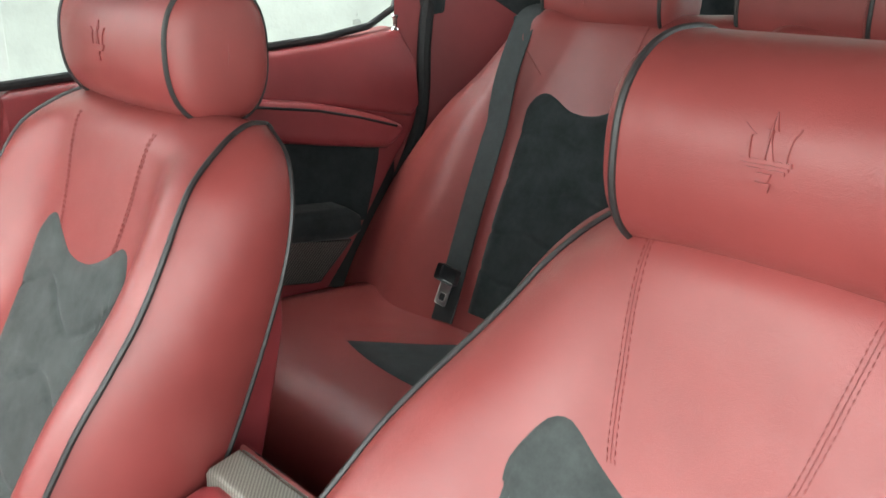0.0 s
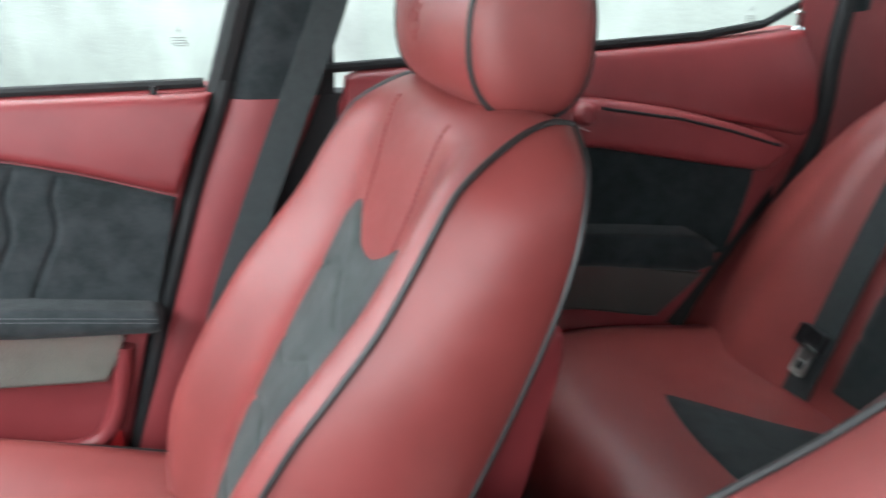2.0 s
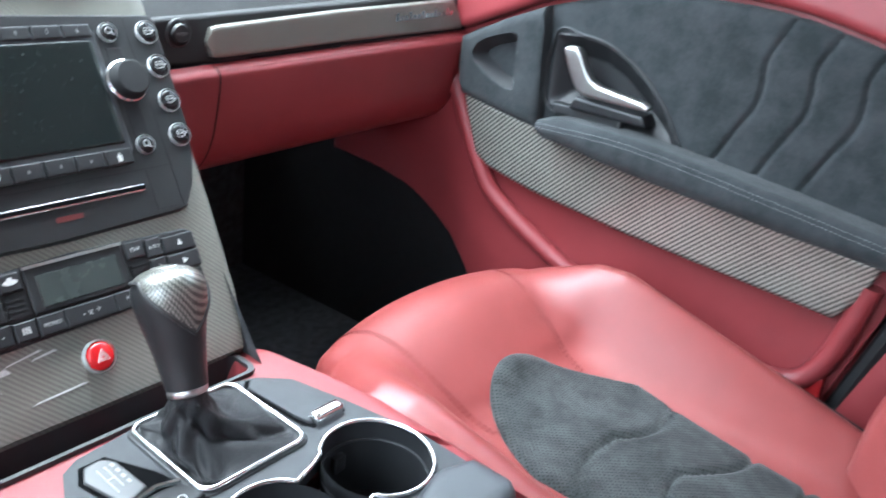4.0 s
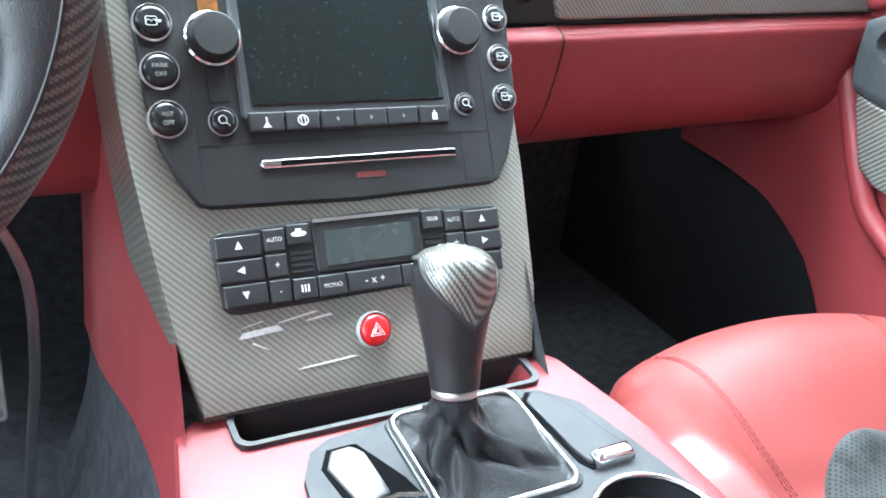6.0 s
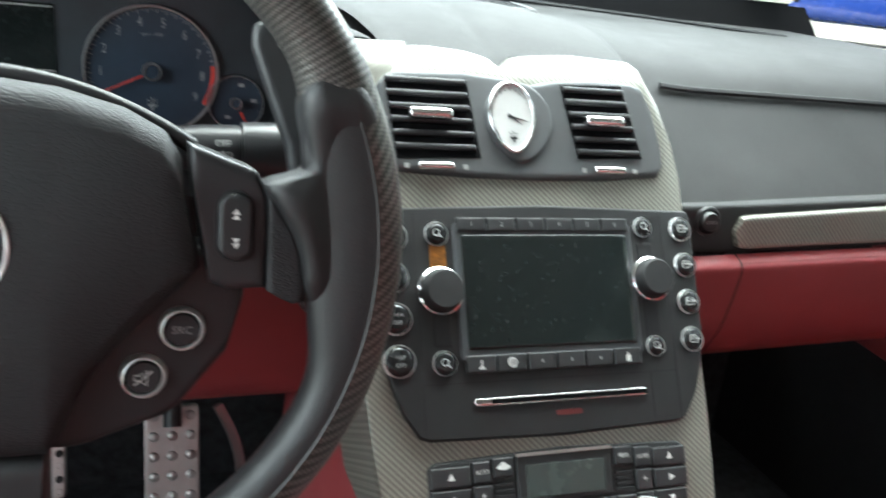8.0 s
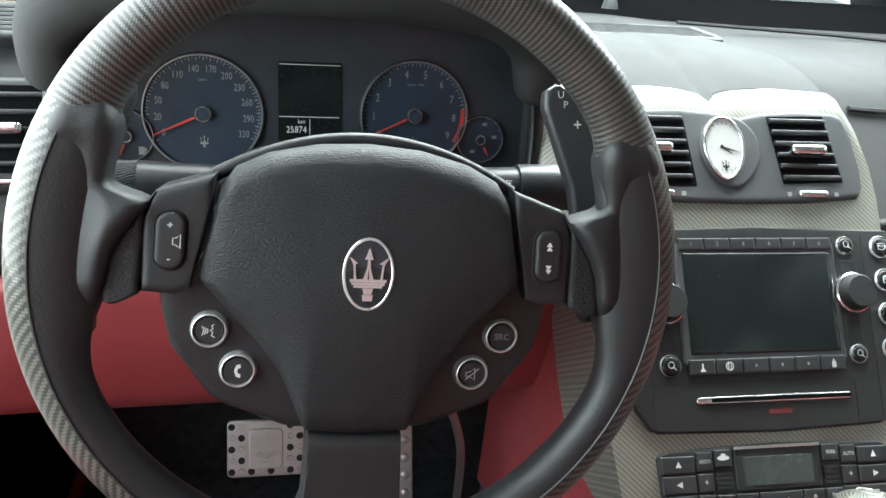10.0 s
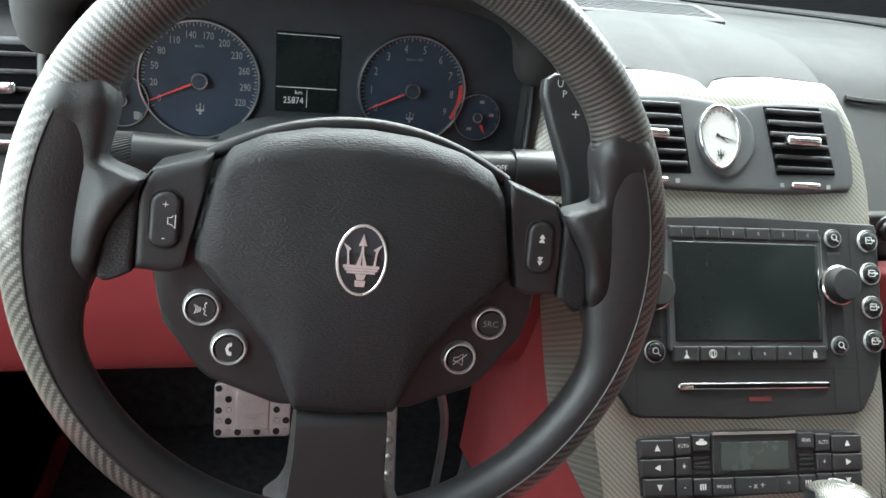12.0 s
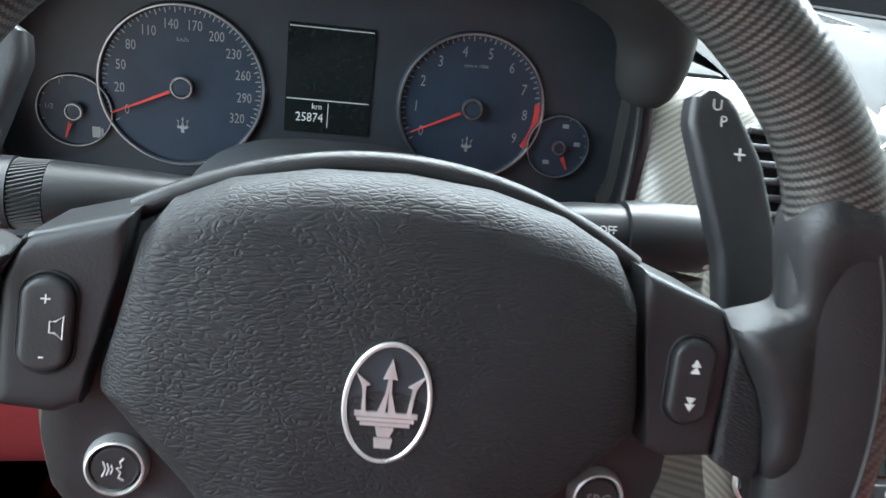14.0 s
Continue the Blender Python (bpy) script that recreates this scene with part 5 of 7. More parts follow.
for u_, v_ in ((-0.226, 0.687), (-0.216, 0.675), (-0.236, 0.661)):
    part("figure_bar", prism(rect(u_ - 0.0022, v_ - 0.0014, u_ + 0.0022, v_ + 0.0014), GP, 0.0014, 0.0018), GREY_INK, te, "", False)
di = part("trip_display", prism(rect(-0.415, 0.668, -0.360, 0.738, 0.001), GP, 0.0, 0.0015), SCREEN, cluster, "dark trip display", False)
for r_ in ((-0.414, 0.7355, -0.361, 0.7361), (-0.414, 0.6895, -0.361, 0.6901), (-0.3875, 0.672, -0.387, 0.688)):
    part("display_line", prism(rect(*r_), GP, 0.0015, 0.002), WHITE_INK, di, "", False)
part("mileage", lettering("25874", GP, -0.3990, 0.678, 0.0085, 0.0021, squash=0.85), WHITE_INK, di, "", False)
part("unit_letters", lettering("km", GP, -0.3945, 0.6855, 0.0055, 0.0021), WHITE_INK, di, "", False)

# ---- steering wheel ----
wheel = thing("steering_wheel", "black leather steering wheel with carbon fibre rim", "steering wheel", "", (-0.365, 0.17, 0.655))
TW, TP, TURN = radians(10.5), radians(20), radians(2.8)
UP = Vector((0, math.sin(TW), math.cos(TW)))
WP = frame_of(Vector((-0.365, 0.1838, 0.6482)) + UP * 0.0055, Vector((math.cos(TURN), 0, 0)) - UP * math.sin(TURN), Vector((math.sin(TURN), 0, 0)) + UP * math.cos(TURN))
RIM, RT = 0.1790, 0.0158


def rim(theta, phi, grow=0.0):
    """theta round the wheel from 3 o'clock, phi round the tube, 0 outwards."""
    t = math.degrees(theta) % 360
    grip = max(math.exp(-((q - 6) / 23) ** 4) for q in (t, t - 360, 180 - t))
    c = math.cos(phi)
    r_in = RT + grow + (0.016 * grip if c < 0 else 0.0)
    rad = RIM + c * r_in
    return WP(-0.001 + rad * math.cos(theta), -0.0025 + rad * math.sin(theta), math.sin(phi) * (RT * 0.98 + grow) + 0.022)


def rim_part(t0, t1, p0, p1, grow, n=60, m=20):
    return grid(lambda u, v: rim(radians(t0 + (t1 - t0) * u), radians(p0 + (p1 - p0) * v), grow), n, m)


def ribbed(u, v):
    a = radians(28 + 124 * u)
    return rim(a, radians(-180 + 360 * v), 0.0008 + 0.00005 * math.sin(a * 250))


part("rim_top", grid(ribbed, 560, 24), CARBON_RIM, wheel, "ribbed carbon fibre upper rim")
part("rim_edge", rim_part(150, 390, -80, 90, 0.0004, 120, 16), CARBON_DARK, wheel, "carbon fibre outer rim band")
part("rim_leather", rim_part(150, 390, 88, 282, 0.0002, 120, 20), BLACK_LEATHER, wheel, "black leather rim")
part("rim_seam", joined(*[tube([rim(radians(152 + 236 * i / 90), radians(p), 0.0006) for i in range(91)], 0.0009, 6) for p in (89, -79)]), PIPING, wheel, "dark seam line")
hub_r = [(0.0, 0.0725), (0.030, 0.0705), (0.058, 0.064), (0.082, 0.052), (0.087, 0.025), (0.095, -0.009), (0.079, -0.027), (0.063, -0.0435), (0.046, -0.066), (0.035, -0.092), (0.031, -0.101), (0.0, -0.103)]
hub_o = hub_r + [(-u, v) for u, v in reversed(hub_r[1:-1])]
part("airbag_cover", pad(hub_o, WP, 0.030, 0.014, 0.02, 60, 44, crown=0.010), AIRBAG_LEATHER, wheel, "grained black airbag cover")
plate_r = [(0.117, 0.0), (0.117, -0.025), (0.110, -0.053), (0.085, -0.086), (0.041, -0.103)]
part("back_plate", pad([(-u, v) for u, v in plate_r] + list(reversed(plate_r)), WP, 0.012, 0.006, 0.02, 30, 18), SATIN, wheel, "satin black back plate")
part("upper_shroud", tube([WP(x, 0.0745 - 3.3 * x * x, 0.006) for x in [-0.089 + 0.178 * i / 30 for i in range(31)]], 0.0042, 10), BLACK_LEATHER, wheel, "leather wheel top strip")
for e in (-1, 1):
    sp_o = [(e * 0.086, 0.0510), (e * 0.118, 0.0405), (e * 0.1235, 0.0275), (e * 0.126, -0.0175), (e * 0.107, -0.019), (e * 0.0985, -0.0155), (e * 0.0975, -0.009), (e * 0.0900, 0.025)]
    part("button_panel", pad(sp_o, WP, 0.026, 0.005, 0.02, 18, 16), SATIN, wheel, "satin black button panel")
    arc = [(0.0400, 0.1180), (0.0252, 0.1278), (0.0113, 0.1375), (0.0, 0.1427), (-0.0164, 0.1455)]
    trim_o = arc + [(-0.0235, 0.1445), (-0.0250, 0.1390), (-0.0190, 0.1262), (0.0275, 0.1238), (0.0390, 0.1172)]
    part("spoke_trim", pad(trim_o, (lambda a, b, h, e=e: WP(e * b, a, h)), 0.0275, 0.003, 0.004, 26, 8), AIRBAG_LEATHER, wheel, "grained black spoke trim")
    lea = [(-0.075, 0.166), (-0.052, 0.159), (-0.034, 0.150), (-0.0164, 0.1435), (0.0, 0.1405), (0.0113, 0.1355), (0.0252, 0.1258), (0.0355, 0.1185), (0.0372, 0.1210), (0.0378, 0.1300), (0.0395, 0.1385), (0.0440, 0.1418), (0.0487, 0.1412), (0.0667, 0.1362), (0.080, 0.1345), (0.0860, 0.1370), (0.0905, 0.1450), (0.0915, 0.158), (0.086, 0.169), (0.05, 0.184), (0.0, 0.1905), (-0.040, 0.187), (-0.066, 0.178), (-0.078, 0.172)]

    def waist(a, b):
        """Rounds the upper edge of the spoke, where it leaves the grip."""
        d = max(0.0, min(0.016, 0.0378 + 0.05 * max(0, b - 0.138) ** 0.5 - a))
        return -0.55 * (0.016 - math.sqrt(0.016 ** 2 - (0.016 - d) ** 2)) * max(0, min(1, (0.150 - b) / 0.012))
    grip_bm = pad(lea, (lambda a, b, h, e=e: WP(e * b, a, h)), 0.0425, 0.015, 0.0, 80, 30, crown=-0.006, shape=lambda a, b: (waist(a, b) if a < 0.042 else 0.0) - 0.38 * max(0.0, -0.012 - a) - 0.0085 * max(0.0, min(1.0, (math.hypot(a, b) - 0.144) / 0.022)) * max(0.0, min(1.0, (0.072 - a) / 0.03)))
    for _ in range(6):
        bmesh.ops.smooth_vert(grip_bm, verts=grip_bm.verts[:], factor=0.5, use_axis_x=True, use_axis_y=True, use_axis_z=True)
    part("spoke", grip_bm, SPOKE_LEATHER, wheel, "black leather spoke and thumb grip")
    rs = lambda u, v, h, e=e: WP(e * 0.1095 + u - (v - 0.0127) * e * 0.03, v, h)
    rk = part("rocker_switch", pad(rect(-0.0082, -0.0035, 0.0082, 0.0290, 0.0080), rs, 0.0300, 0.0025, -0.02, 12, 14), PLASTIC, wheel, "black rocker switch")
    part("rocker_gap", tube([rs(u * 1.07, 0.0127 + (v - 0.0127) * 1.04, 0.0262) for u, v in rect(-0.0082, -0.0035, 0.0082, 0.0290, 0.0080)], 0.0007, 6, True), RUBBER, rk)
    for k in range(2):
        cu_, cv_ = ((e * 0.088, -0.041), (e * 0.071, -0.065))[k]
        at_ = lambda a, b, h, cu_=cu_, cv_=cv_: WP(cu_ + a, cv_ + b, h)
        bt = part("round_button", lathe([(0, 0.0170), (0.0074, 0.0170), (0.0082, 0.0160), (0.0084, 0.010)], at_, 28), PLASTIC, wheel, "round black wheel button")
        part("ring", lathe([(0.0086, 0.0145), (0.0089, 0.0168), (0.0094, 0.0175), (0.0100, 0.0172), (0.0106, 0.0158), (0.0111, 0.0135), (0.0113, 0.010)], at_, 36), BRIGHT_METAL, bt, "chrome ring")
        H0, H1 = 0.0170, 0.0174
        if e == 1 and k == 0:
            part("letters", lettering("SRC", WP, cu_, cv_, 0.0056, H1), GREY_INK, bt, "", False)
        elif e == 1:
            part("symbol", joined(*[tube([WP(cu_ + a, cv_ + b, H1) for a, b in pts], 0.0003, 5, shut) for pts, shut in (([(-0.004, -0.0013), (-0.0018, -0.0013), (0.0016, -0.0038), (0.0016, 0.0038), (-0.0018, 0.0013), (-0.004, 0.0013)], True), ([(-0.0042, -0.0036), (0.0042, 0.0036)], False))]), WHITE_INK, bt, "", False)
        elif k == 0:
            part("symbol", joined(*[tube([WP(cu_ + a, cv_ + b, H1) for a, b in pts], 0.00035, 5) for pts in ([(0.003, 0.0042), (0.0018, 0.003), (0.0024, 0.001), (0.0008, 0.0006), (0.0022, -0.001), (0.0016, -0.003), (0.0034, -0.0038)], [(-0.001, 0.0016), (-0.0004, 0.0), (-0.001, -0.0016)], [(-0.0024, 0.0022), (-0.0016, 0.0), (-0.0024, -0.0022)], [(-0.0038, 0.0028), (-0.0028, 0.0), (-0.0038, -0.0028)])]), WHITE_INK, bt, "", False)
        else:
            part("symbol", joined(prism([(cu_ + a, cv_ + b) for a, b in ((0.0016, 0.0042), (-0.0008, 0.0034), (-0.0020, 0.0), (-0.0008, -0.0034), (0.0016, -0.0042), (0.0018, -0.0020), (0.0004, -0.0016), (-0.0004, 0.0), (0.0004, 0.0016), (0.0018, 0.0020))], WP, H0, H1)), WHITE_INK, bt, "", False)
    if e == 1:
        sym = [prism([(-0.0019, z), (0.0019, z), (0.0, z + dz)], rs, 0.0300, 0.0304) for z, dz in ((0.0190, 0.0027), (0.0165, 0.0027), (0.0050, -0.0027), (0.0075, -0.0027))]
    else:
        sym = [lettering("+", rs, 0.0, 0.0215, 0.0062, 0.0304), lettering("-", rs, 0.0, 0.0030, 0.0062, 0.0304), tube([rs(a, b, 0.0302) for a, b in ((0.0018, 0.0108), (0.0034, 0.0108), (0.0058, 0.0088), (0.0058, 0.0166), (0.0034, 0.0146), (0.0018, 0.0146))], 0.0003, 5, True)]
    part("symbol", joined(*sym), WHITE_INK, rk, "", False)
    # shift paddles behind the rim
    PD = frame_of((-0.366 + (-0.012 if e < 0 else 0.0035), 0.208, 0.648), (1, 0, 0), (0, math.sin(TP), math.cos(TP)))
    pd_o = [(-0.046, e * 0.150), (-0.042, e * 0.146), (-0.03, e * 0.146), (0.0, e * 0.140), (0.02, e * 0.142), (0.045, e * 0.139), (0.075, e * 0.129), (0.100, e * 0.121), (0.110, e * 0.122), (0.115, e * 0.130), (0.110, e * 0.141), (0.085, e * 0.156), (0.045, e * 0.168), (0.0, e * 0.172), (-0.03, e * 0.168), (-0.044, e * 0.158)]
    pdl = part("shift_paddle", pad(pd_o, (lambda a, b, h, PD=PD: PD(b, a, h)), 0.006, 0.004, 0.004, 24, 12), PLASTIC, wheel, "black shift paddle")
    word = "UP" if e == 1 else "DOWN"
    for q, ch in enumerate(word):
        part("letter", lettering(ch, PD, e * (0.1325 + 0.0032 * q), 0.107 - 0.0066 * q, 0.0068, 0.0064), WHITE_INK, pdl, "white letter", False)
    part("letter", lettering("+" if e == 1 else "-", PD, e * (0.144 if e == 1 else 0.155), 0.087 if e == 1 else 0.066, 0.011, 0.0064), WHITE_INK, pdl, "white letter", False)
low_o = [(-0.030, -0.1015), (0.030, -0.1015), (0.0275, -0.135), (0.030, -0.150), (0.034, -0.161), (0.044, -0.170), (0.04, -0.179), (0.0, -0.184), (-0.04, -0.179), (-0.044, -0.170), (-0.034, -0.161), (-0.030, -0.150), (-0.0275, -0.135)]
part("lower_spoke", pad(low_o, WP, 0.024, 0.010, 0.010, 30, 20), SPOKE_LEATHER, wheel, "black leather lower spoke")
EM = lambda u, v, h: WP(u, v, h + 0.0385)
em = part("emblem", prism(oval(0, 0.0, 0.0138, 0.0200, 40), EM, -0.004, 0.001), DIAL_BLACK, wheel, "black oval emblem", False)
part("ring", joined(tube([EM(0.0140 * math.cos(2 * math.pi * i / 48), 0.0203 * math.sin(2 * math.pi * i / 48), 0.001) for i in range(48)], 0.0009, 8, True)), BRIGHT_METAL, em, "chrome oval ring")
part("mark", trident(EM, 0, 0.0, 0.0315, 0.001, 0.0020), BRIGHT_METAL, em, "chrome three-pronged mark", False)
part("letters", lettering("AIRBAG", lambda u, v, h: WP(u, v, h), 0.0, -0.0885, 0.0080, 0.0316), BLACK_LEATHER, wheel, "embossed letters", False)
column = thing("steering_column", "black plastic steering column with two control stalks", "steering column", "", (-0.365, 0.35, 0.6))
CP = frame_of((-0.365, 0.20, 0.648), (1, 0, 0), (0, math.sin(TP), math.cos(TP)))
part("shroud", tube([CP(0, 0, -0.0), CP(0, 0, -0.05), CP(0, 0.0, -0.16), CP(0, 0, -0.28)], [0.050, 0.062, 0.066, 0.07], 24), PLASTIC, column)
part("upper_cover", grid(lambda u, v: Vector((-0.380 + 0.092 * math.copysign(abs(math.cos(math.pi * u)) ** 0.7, math.cos(math.pi * u)), 0.27 + 0.125 * v, 0.60 + (0.080 + 0.008 * math.sin(math.pi * v)) * math.sin(math.pi * u) ** 0.6)), 30, 8), GREY_PLASTIC, column, "grey-black column cover")
Y0, Z0 = 0.285, 0.674


def stalk(e, table, knurl, words, dots):
    """A control stalk; table gives (reach, radius)."""
    s_ = part("stalk", tube([(-0.365 + e * x, Y0, Z0) for x, _ in table], [r for _, r in table], 28), SATIN, column, "black control stalk")

    def on(u, v, h, r):
        return Vector((u, Y0 - math.sqrt(max(0, r * r - v * v)) - h, Z0 + v))
    if knurl:
        a, b, r = knurl
        part("knurled_ring", joined(*[tube([(-0.365 + e * a, Y0 + r * math.cos(q), Z0 + r * math.sin(q)), (-0.365 + e * b, Y0 + r * math.cos(q + 0.3), Z0 + r * math.sin(q + 0.3))], 0.0008, 5) for q in [2 * math.pi * k / 48 for k in range(48)]]), PLASTIC, s_, "knurled ring")
    for word, u, v, r in words:
        part("letters", lettering(word, lambda a, b, h, r=r: on(a, b, h, r), -0.365 + e * u, v, 0.0052, 0.0003), WHITE_INK, s_, "white letters", False)
    for u, v, r in dots:
        part("dot", prism(oval(-0.365 + e * u, v, 0.0015, 0.0019, 12), lambda a, b, h, r=r: on(a, b, h, r), -0.0003, 0.0004), WHITE_INK, s_, "white dot", False)


stalk(1, [(0.04, 0.0115), (0.09, 0.0135), (0.100, 0.0145), (0.122, 0.0150), (0.1222, 0.0140), (0.1235, 0.0140), (0.1237, 0.0168), (0.130, 0.0172), (0.166, 0.0172), (0.170, 0.0160), (0.171, 0.001)], None,
      [("OFF", 0.112, 0.0065, 0.0149), ("AUTO", 0.1105, 0.0, 0.0149)], [(0.1655, 0.009, 0.0172), (0.1655, 0.0, 0.0172), (0.1655, -0.009, 0.0172)])
stalk(-1, [(0.04, 0.0115), (0.10, 0.0140), (0.138, 0.0158), (0.143, 0.0160), (0.1432, 0.0150), (0.158, 0.0150), (0.1582, 0.0165), (0.190, 0.0160), (0.194, 0.0145), (0.195, 0.001)], (0.1435, 0.1578, 0.0152),
      [("ON", 0.165, -0.003, 0.0164), ("OFF", 0.165, -0.0095, 0.0164)], [])


# ---- centre stack ----
stack = thing("centre_stack", "carbon fibre centre stack with black radio and climate controls", "centre stack", "", (0.0, 0.28, 0.36))
SN = Vector((0, -0.858, 0.514))


def ST(u, v, h):
    return Vector((u, 0.215 + 0.514 * v, 0.386 + 0.858 * v)) + SN * h


def curl(v):
    """The fascia rolls back towards the dash top."""
    return -12.0 * max(0.0, v - 0.378) ** 2


body_o = [(-0.131, -0.042), (0.131, -0.042), (0.134, 0.02), (0.139, 0.10), (0.142, 0.18), (0.142, 0.24), (0.141, 0.29), (0.133, 0.34), (0.117, 0.396), (0.107, 0.413), (0.05, 0.417), (0.01, 0.412), (-0.008, 0.406), (-0.020, 0.392), (-0.032, 0.406), (-0.05, 0.412), (-0.08, 0.415), (-0.104, 0.413), (-0.112, 0.396), (-0.137, 0.34), (-0.150, 0.29), (-0.155, 0.24), (-0.154, 0.18), (-0.148, 0.10), (-0.138, 0.02)]
part("fascia", pad(body_o, ST, 0.0, 0.010, 0.11, 40, 90, shape=lambda u, v: curl(v)), CARBON, stack, "scratched glossy carbon fibre fascia")
LEFT_EDGE = [(0.18, -0.154), (0.24, -0.155), (0.29, -0.150), (0.34, -0.137), (0.396, -0.112), (0.413, -0.104)]


def flank(u, v):
    """The fascia's side, which turns back to the instrument cluster."""
    w = 0.275 + 0.138 * v
    a = ST(curve1(LEFT_EDGE, w) + 0.006, w, -0.0015 + curl(w))
    b = Vector((-0.194, 0.405 + 0.03 * v * v, a.z))
    m = (a + b) / 2 + Vector((-0.012, -0.014, 0.0))
    return a.lerp(m, u).lerp(m.lerp(b, u), u)


part("fascia_flank", grid(flank, 16, 24), CARBON, stack, "curved carbon fibre side of the fascia")
part("scratch", joined(*[prism([(a, b), (a + l, b + s_), (a + l * 0.9, b + s_ + w), (a + l * 0.1, b + w)], ST, 0.0002, 0.0006) for a, b, l, s_, w in
     ((-0.098, 0.008, 0.03, 0.002, 0.004), (-0.072, 0.0145, 0.03, 0.004, 0.0012), (-0.052, 0.013, 0.02, 0.002, 0.0016), (-0.062, -0.018, 0.045, 0.002, 0.0012), (-0.090, 0.004, 0.012, -0.006, 0.001), (-0.098, 0.0145, 0.018, 0.003, 0.0006))]), WORN, stack, "bare scratches in the lacquer", False)
TOP_EDGE = [(-0.112, 0.396), (-0.104, 0.413), (-0.08, 0.415), (-0.05, 0.412), (-0.032, 0.406), (-0.020, 0.392), (-0.008, 0.406), (0.01, 0.412), (0.05, 0.417), (0.104, 0.413), (0.112, 0.396)]


def hump(u, v):
    """The dash skin that comes down to the fascia's upper edge."""
    x = -0.111 + 0.222 * u
    a = ST(x, curve1(TOP_EDGE, x) + 0.0005, -0.0105 + curl(curve1(TOP_EDGE, x)))
    b = Vector((x * 1.25, 0.62, 0.764 - 1.2 * x * x))
    m = (a + b) / 2 + Vector((0, -0.02, 0.016))
    return a.lerp(m, v).lerp(m.lerp(b, v), v)


part("dash_hump", grid(hump, 48, 14), DASH, dash, "black dash skin above the fascia")
radio = thing("radio_unit", "black car radio with screen, knobs and round buttons", "car radio", "", (0.0, 0.33, 0.5))
rad_o = [(-0.140, 0.262), (-0.1365, 0.268), (0.0, 0.272), (0.1365, 0.268), (0.140, 0.262), (0.139, 0.19), (0.135, 0.145), (0.124, 0.115), (0.113, 0.097), (0.105, 0.094), (0.0, 0.091), (-0.105, 0.094), (-0.113, 0.097), (-0.124, 0.115), (-0.135, 0.145), (-0.139, 0.19)]
part("faceplate", pad(rad_o, ST, 0.006, 0.003, 0.004, 30, 26), RADIO_BLACK, radio, "black radio faceplate")
part("bezel", pad(rect(-0.078, 0.150, 0.078, 0.256, 0.003), ST, 0.0085, 0.0015, 0.0, 16, 10), GREY_PLASTIC, radio, "grey screen bezel")
part("screen", pad(rect(-0.0715, 0.1585, 0.0725, 0.2465, 0.001), ST, 0.0095, 0.0008, 0.0, 8, 6), SCREEN, radio, "dark dusty screen")
for row, (v0, v1) in enumerate(((0.2490, 0.2600), (0.1415, 0.1545))):
    for i in range(6):
        u0 = -0.0745 + 0.0250 * i
        k = part("key", pad(rect(u0, v0, u0 + 0.0238, v1, 0.001), ST, 0.0100, 0.0012, -0.004, 6, 5), PLASTIC, radio, "black radio key")
        cu_, cv_ = u0 + 0.0119, (v0 + v1) / 2
        if row == 0:
            part("figure", lettering(str(i + 1), ST, cu_, cv_, 0.0055, 0.0103), GREY_INK, k, "", False)
        elif i == 1:
            part("symbol", joined(*[tube([ST(a, b, 0.0102) for a, b in oval(cu_, cv_, rr, 0.0034, 18)], 0.0004, 5, True) for rr in (0.0034, 0.0014)]), WHITE_INK, k, "", False)
        elif i in (0, 5):
            part("symbol", joined(prism(rect(cu_ - 0.0006, cv_ - 0.004, cu_ + 0.0006, cv_ + 0.003), ST, 0.01, 0.0103), prism([(cu_ - 0.003, cv_ - 0.004), (cu_ + 0.003, cv_ - 0.004), (cu_, cv_)] if i == 0 else rect(cu_ - 0.002, cv_ - 0.004, cu_ + 0.002, cv_ + 0.001), ST, 0.01, 0.0103)), WHITE_INK, k, "", False)
        else:
            part("symbol", joined(prism(rect(cu_ - 0.0008, cv_ - 0.0012, cu_ + 0.0008, cv_ + 0.0012), ST, 0.01, 0.0103)), GREY_INK, k, "", False)


def ringed(name, u, v, r, parent, label, cap=BUTTON_BLACK, h=0.006, tall=0.004):
    at_ = lambda a, b, hh: ST(u + a, v + b, hh + h)
    bt = part(name, lathe([(0, tall), (r * 0.62, tall * 0.98), (r * 0.78, tall * 0.86), (r * 0.90, tall * 0.55), (r * 0.95, -0.002)], at_, 28), cap, parent, label)
    part("ring", lathe([(r * 0.97, tall * 0.45), (r * 1.0, tall * 0.62), (r * 1.05, tall * 0.42), (r * 1.08, -0.002)], at_, 32), BRIGHT_METAL, bt, "chrome ring")
    return bt


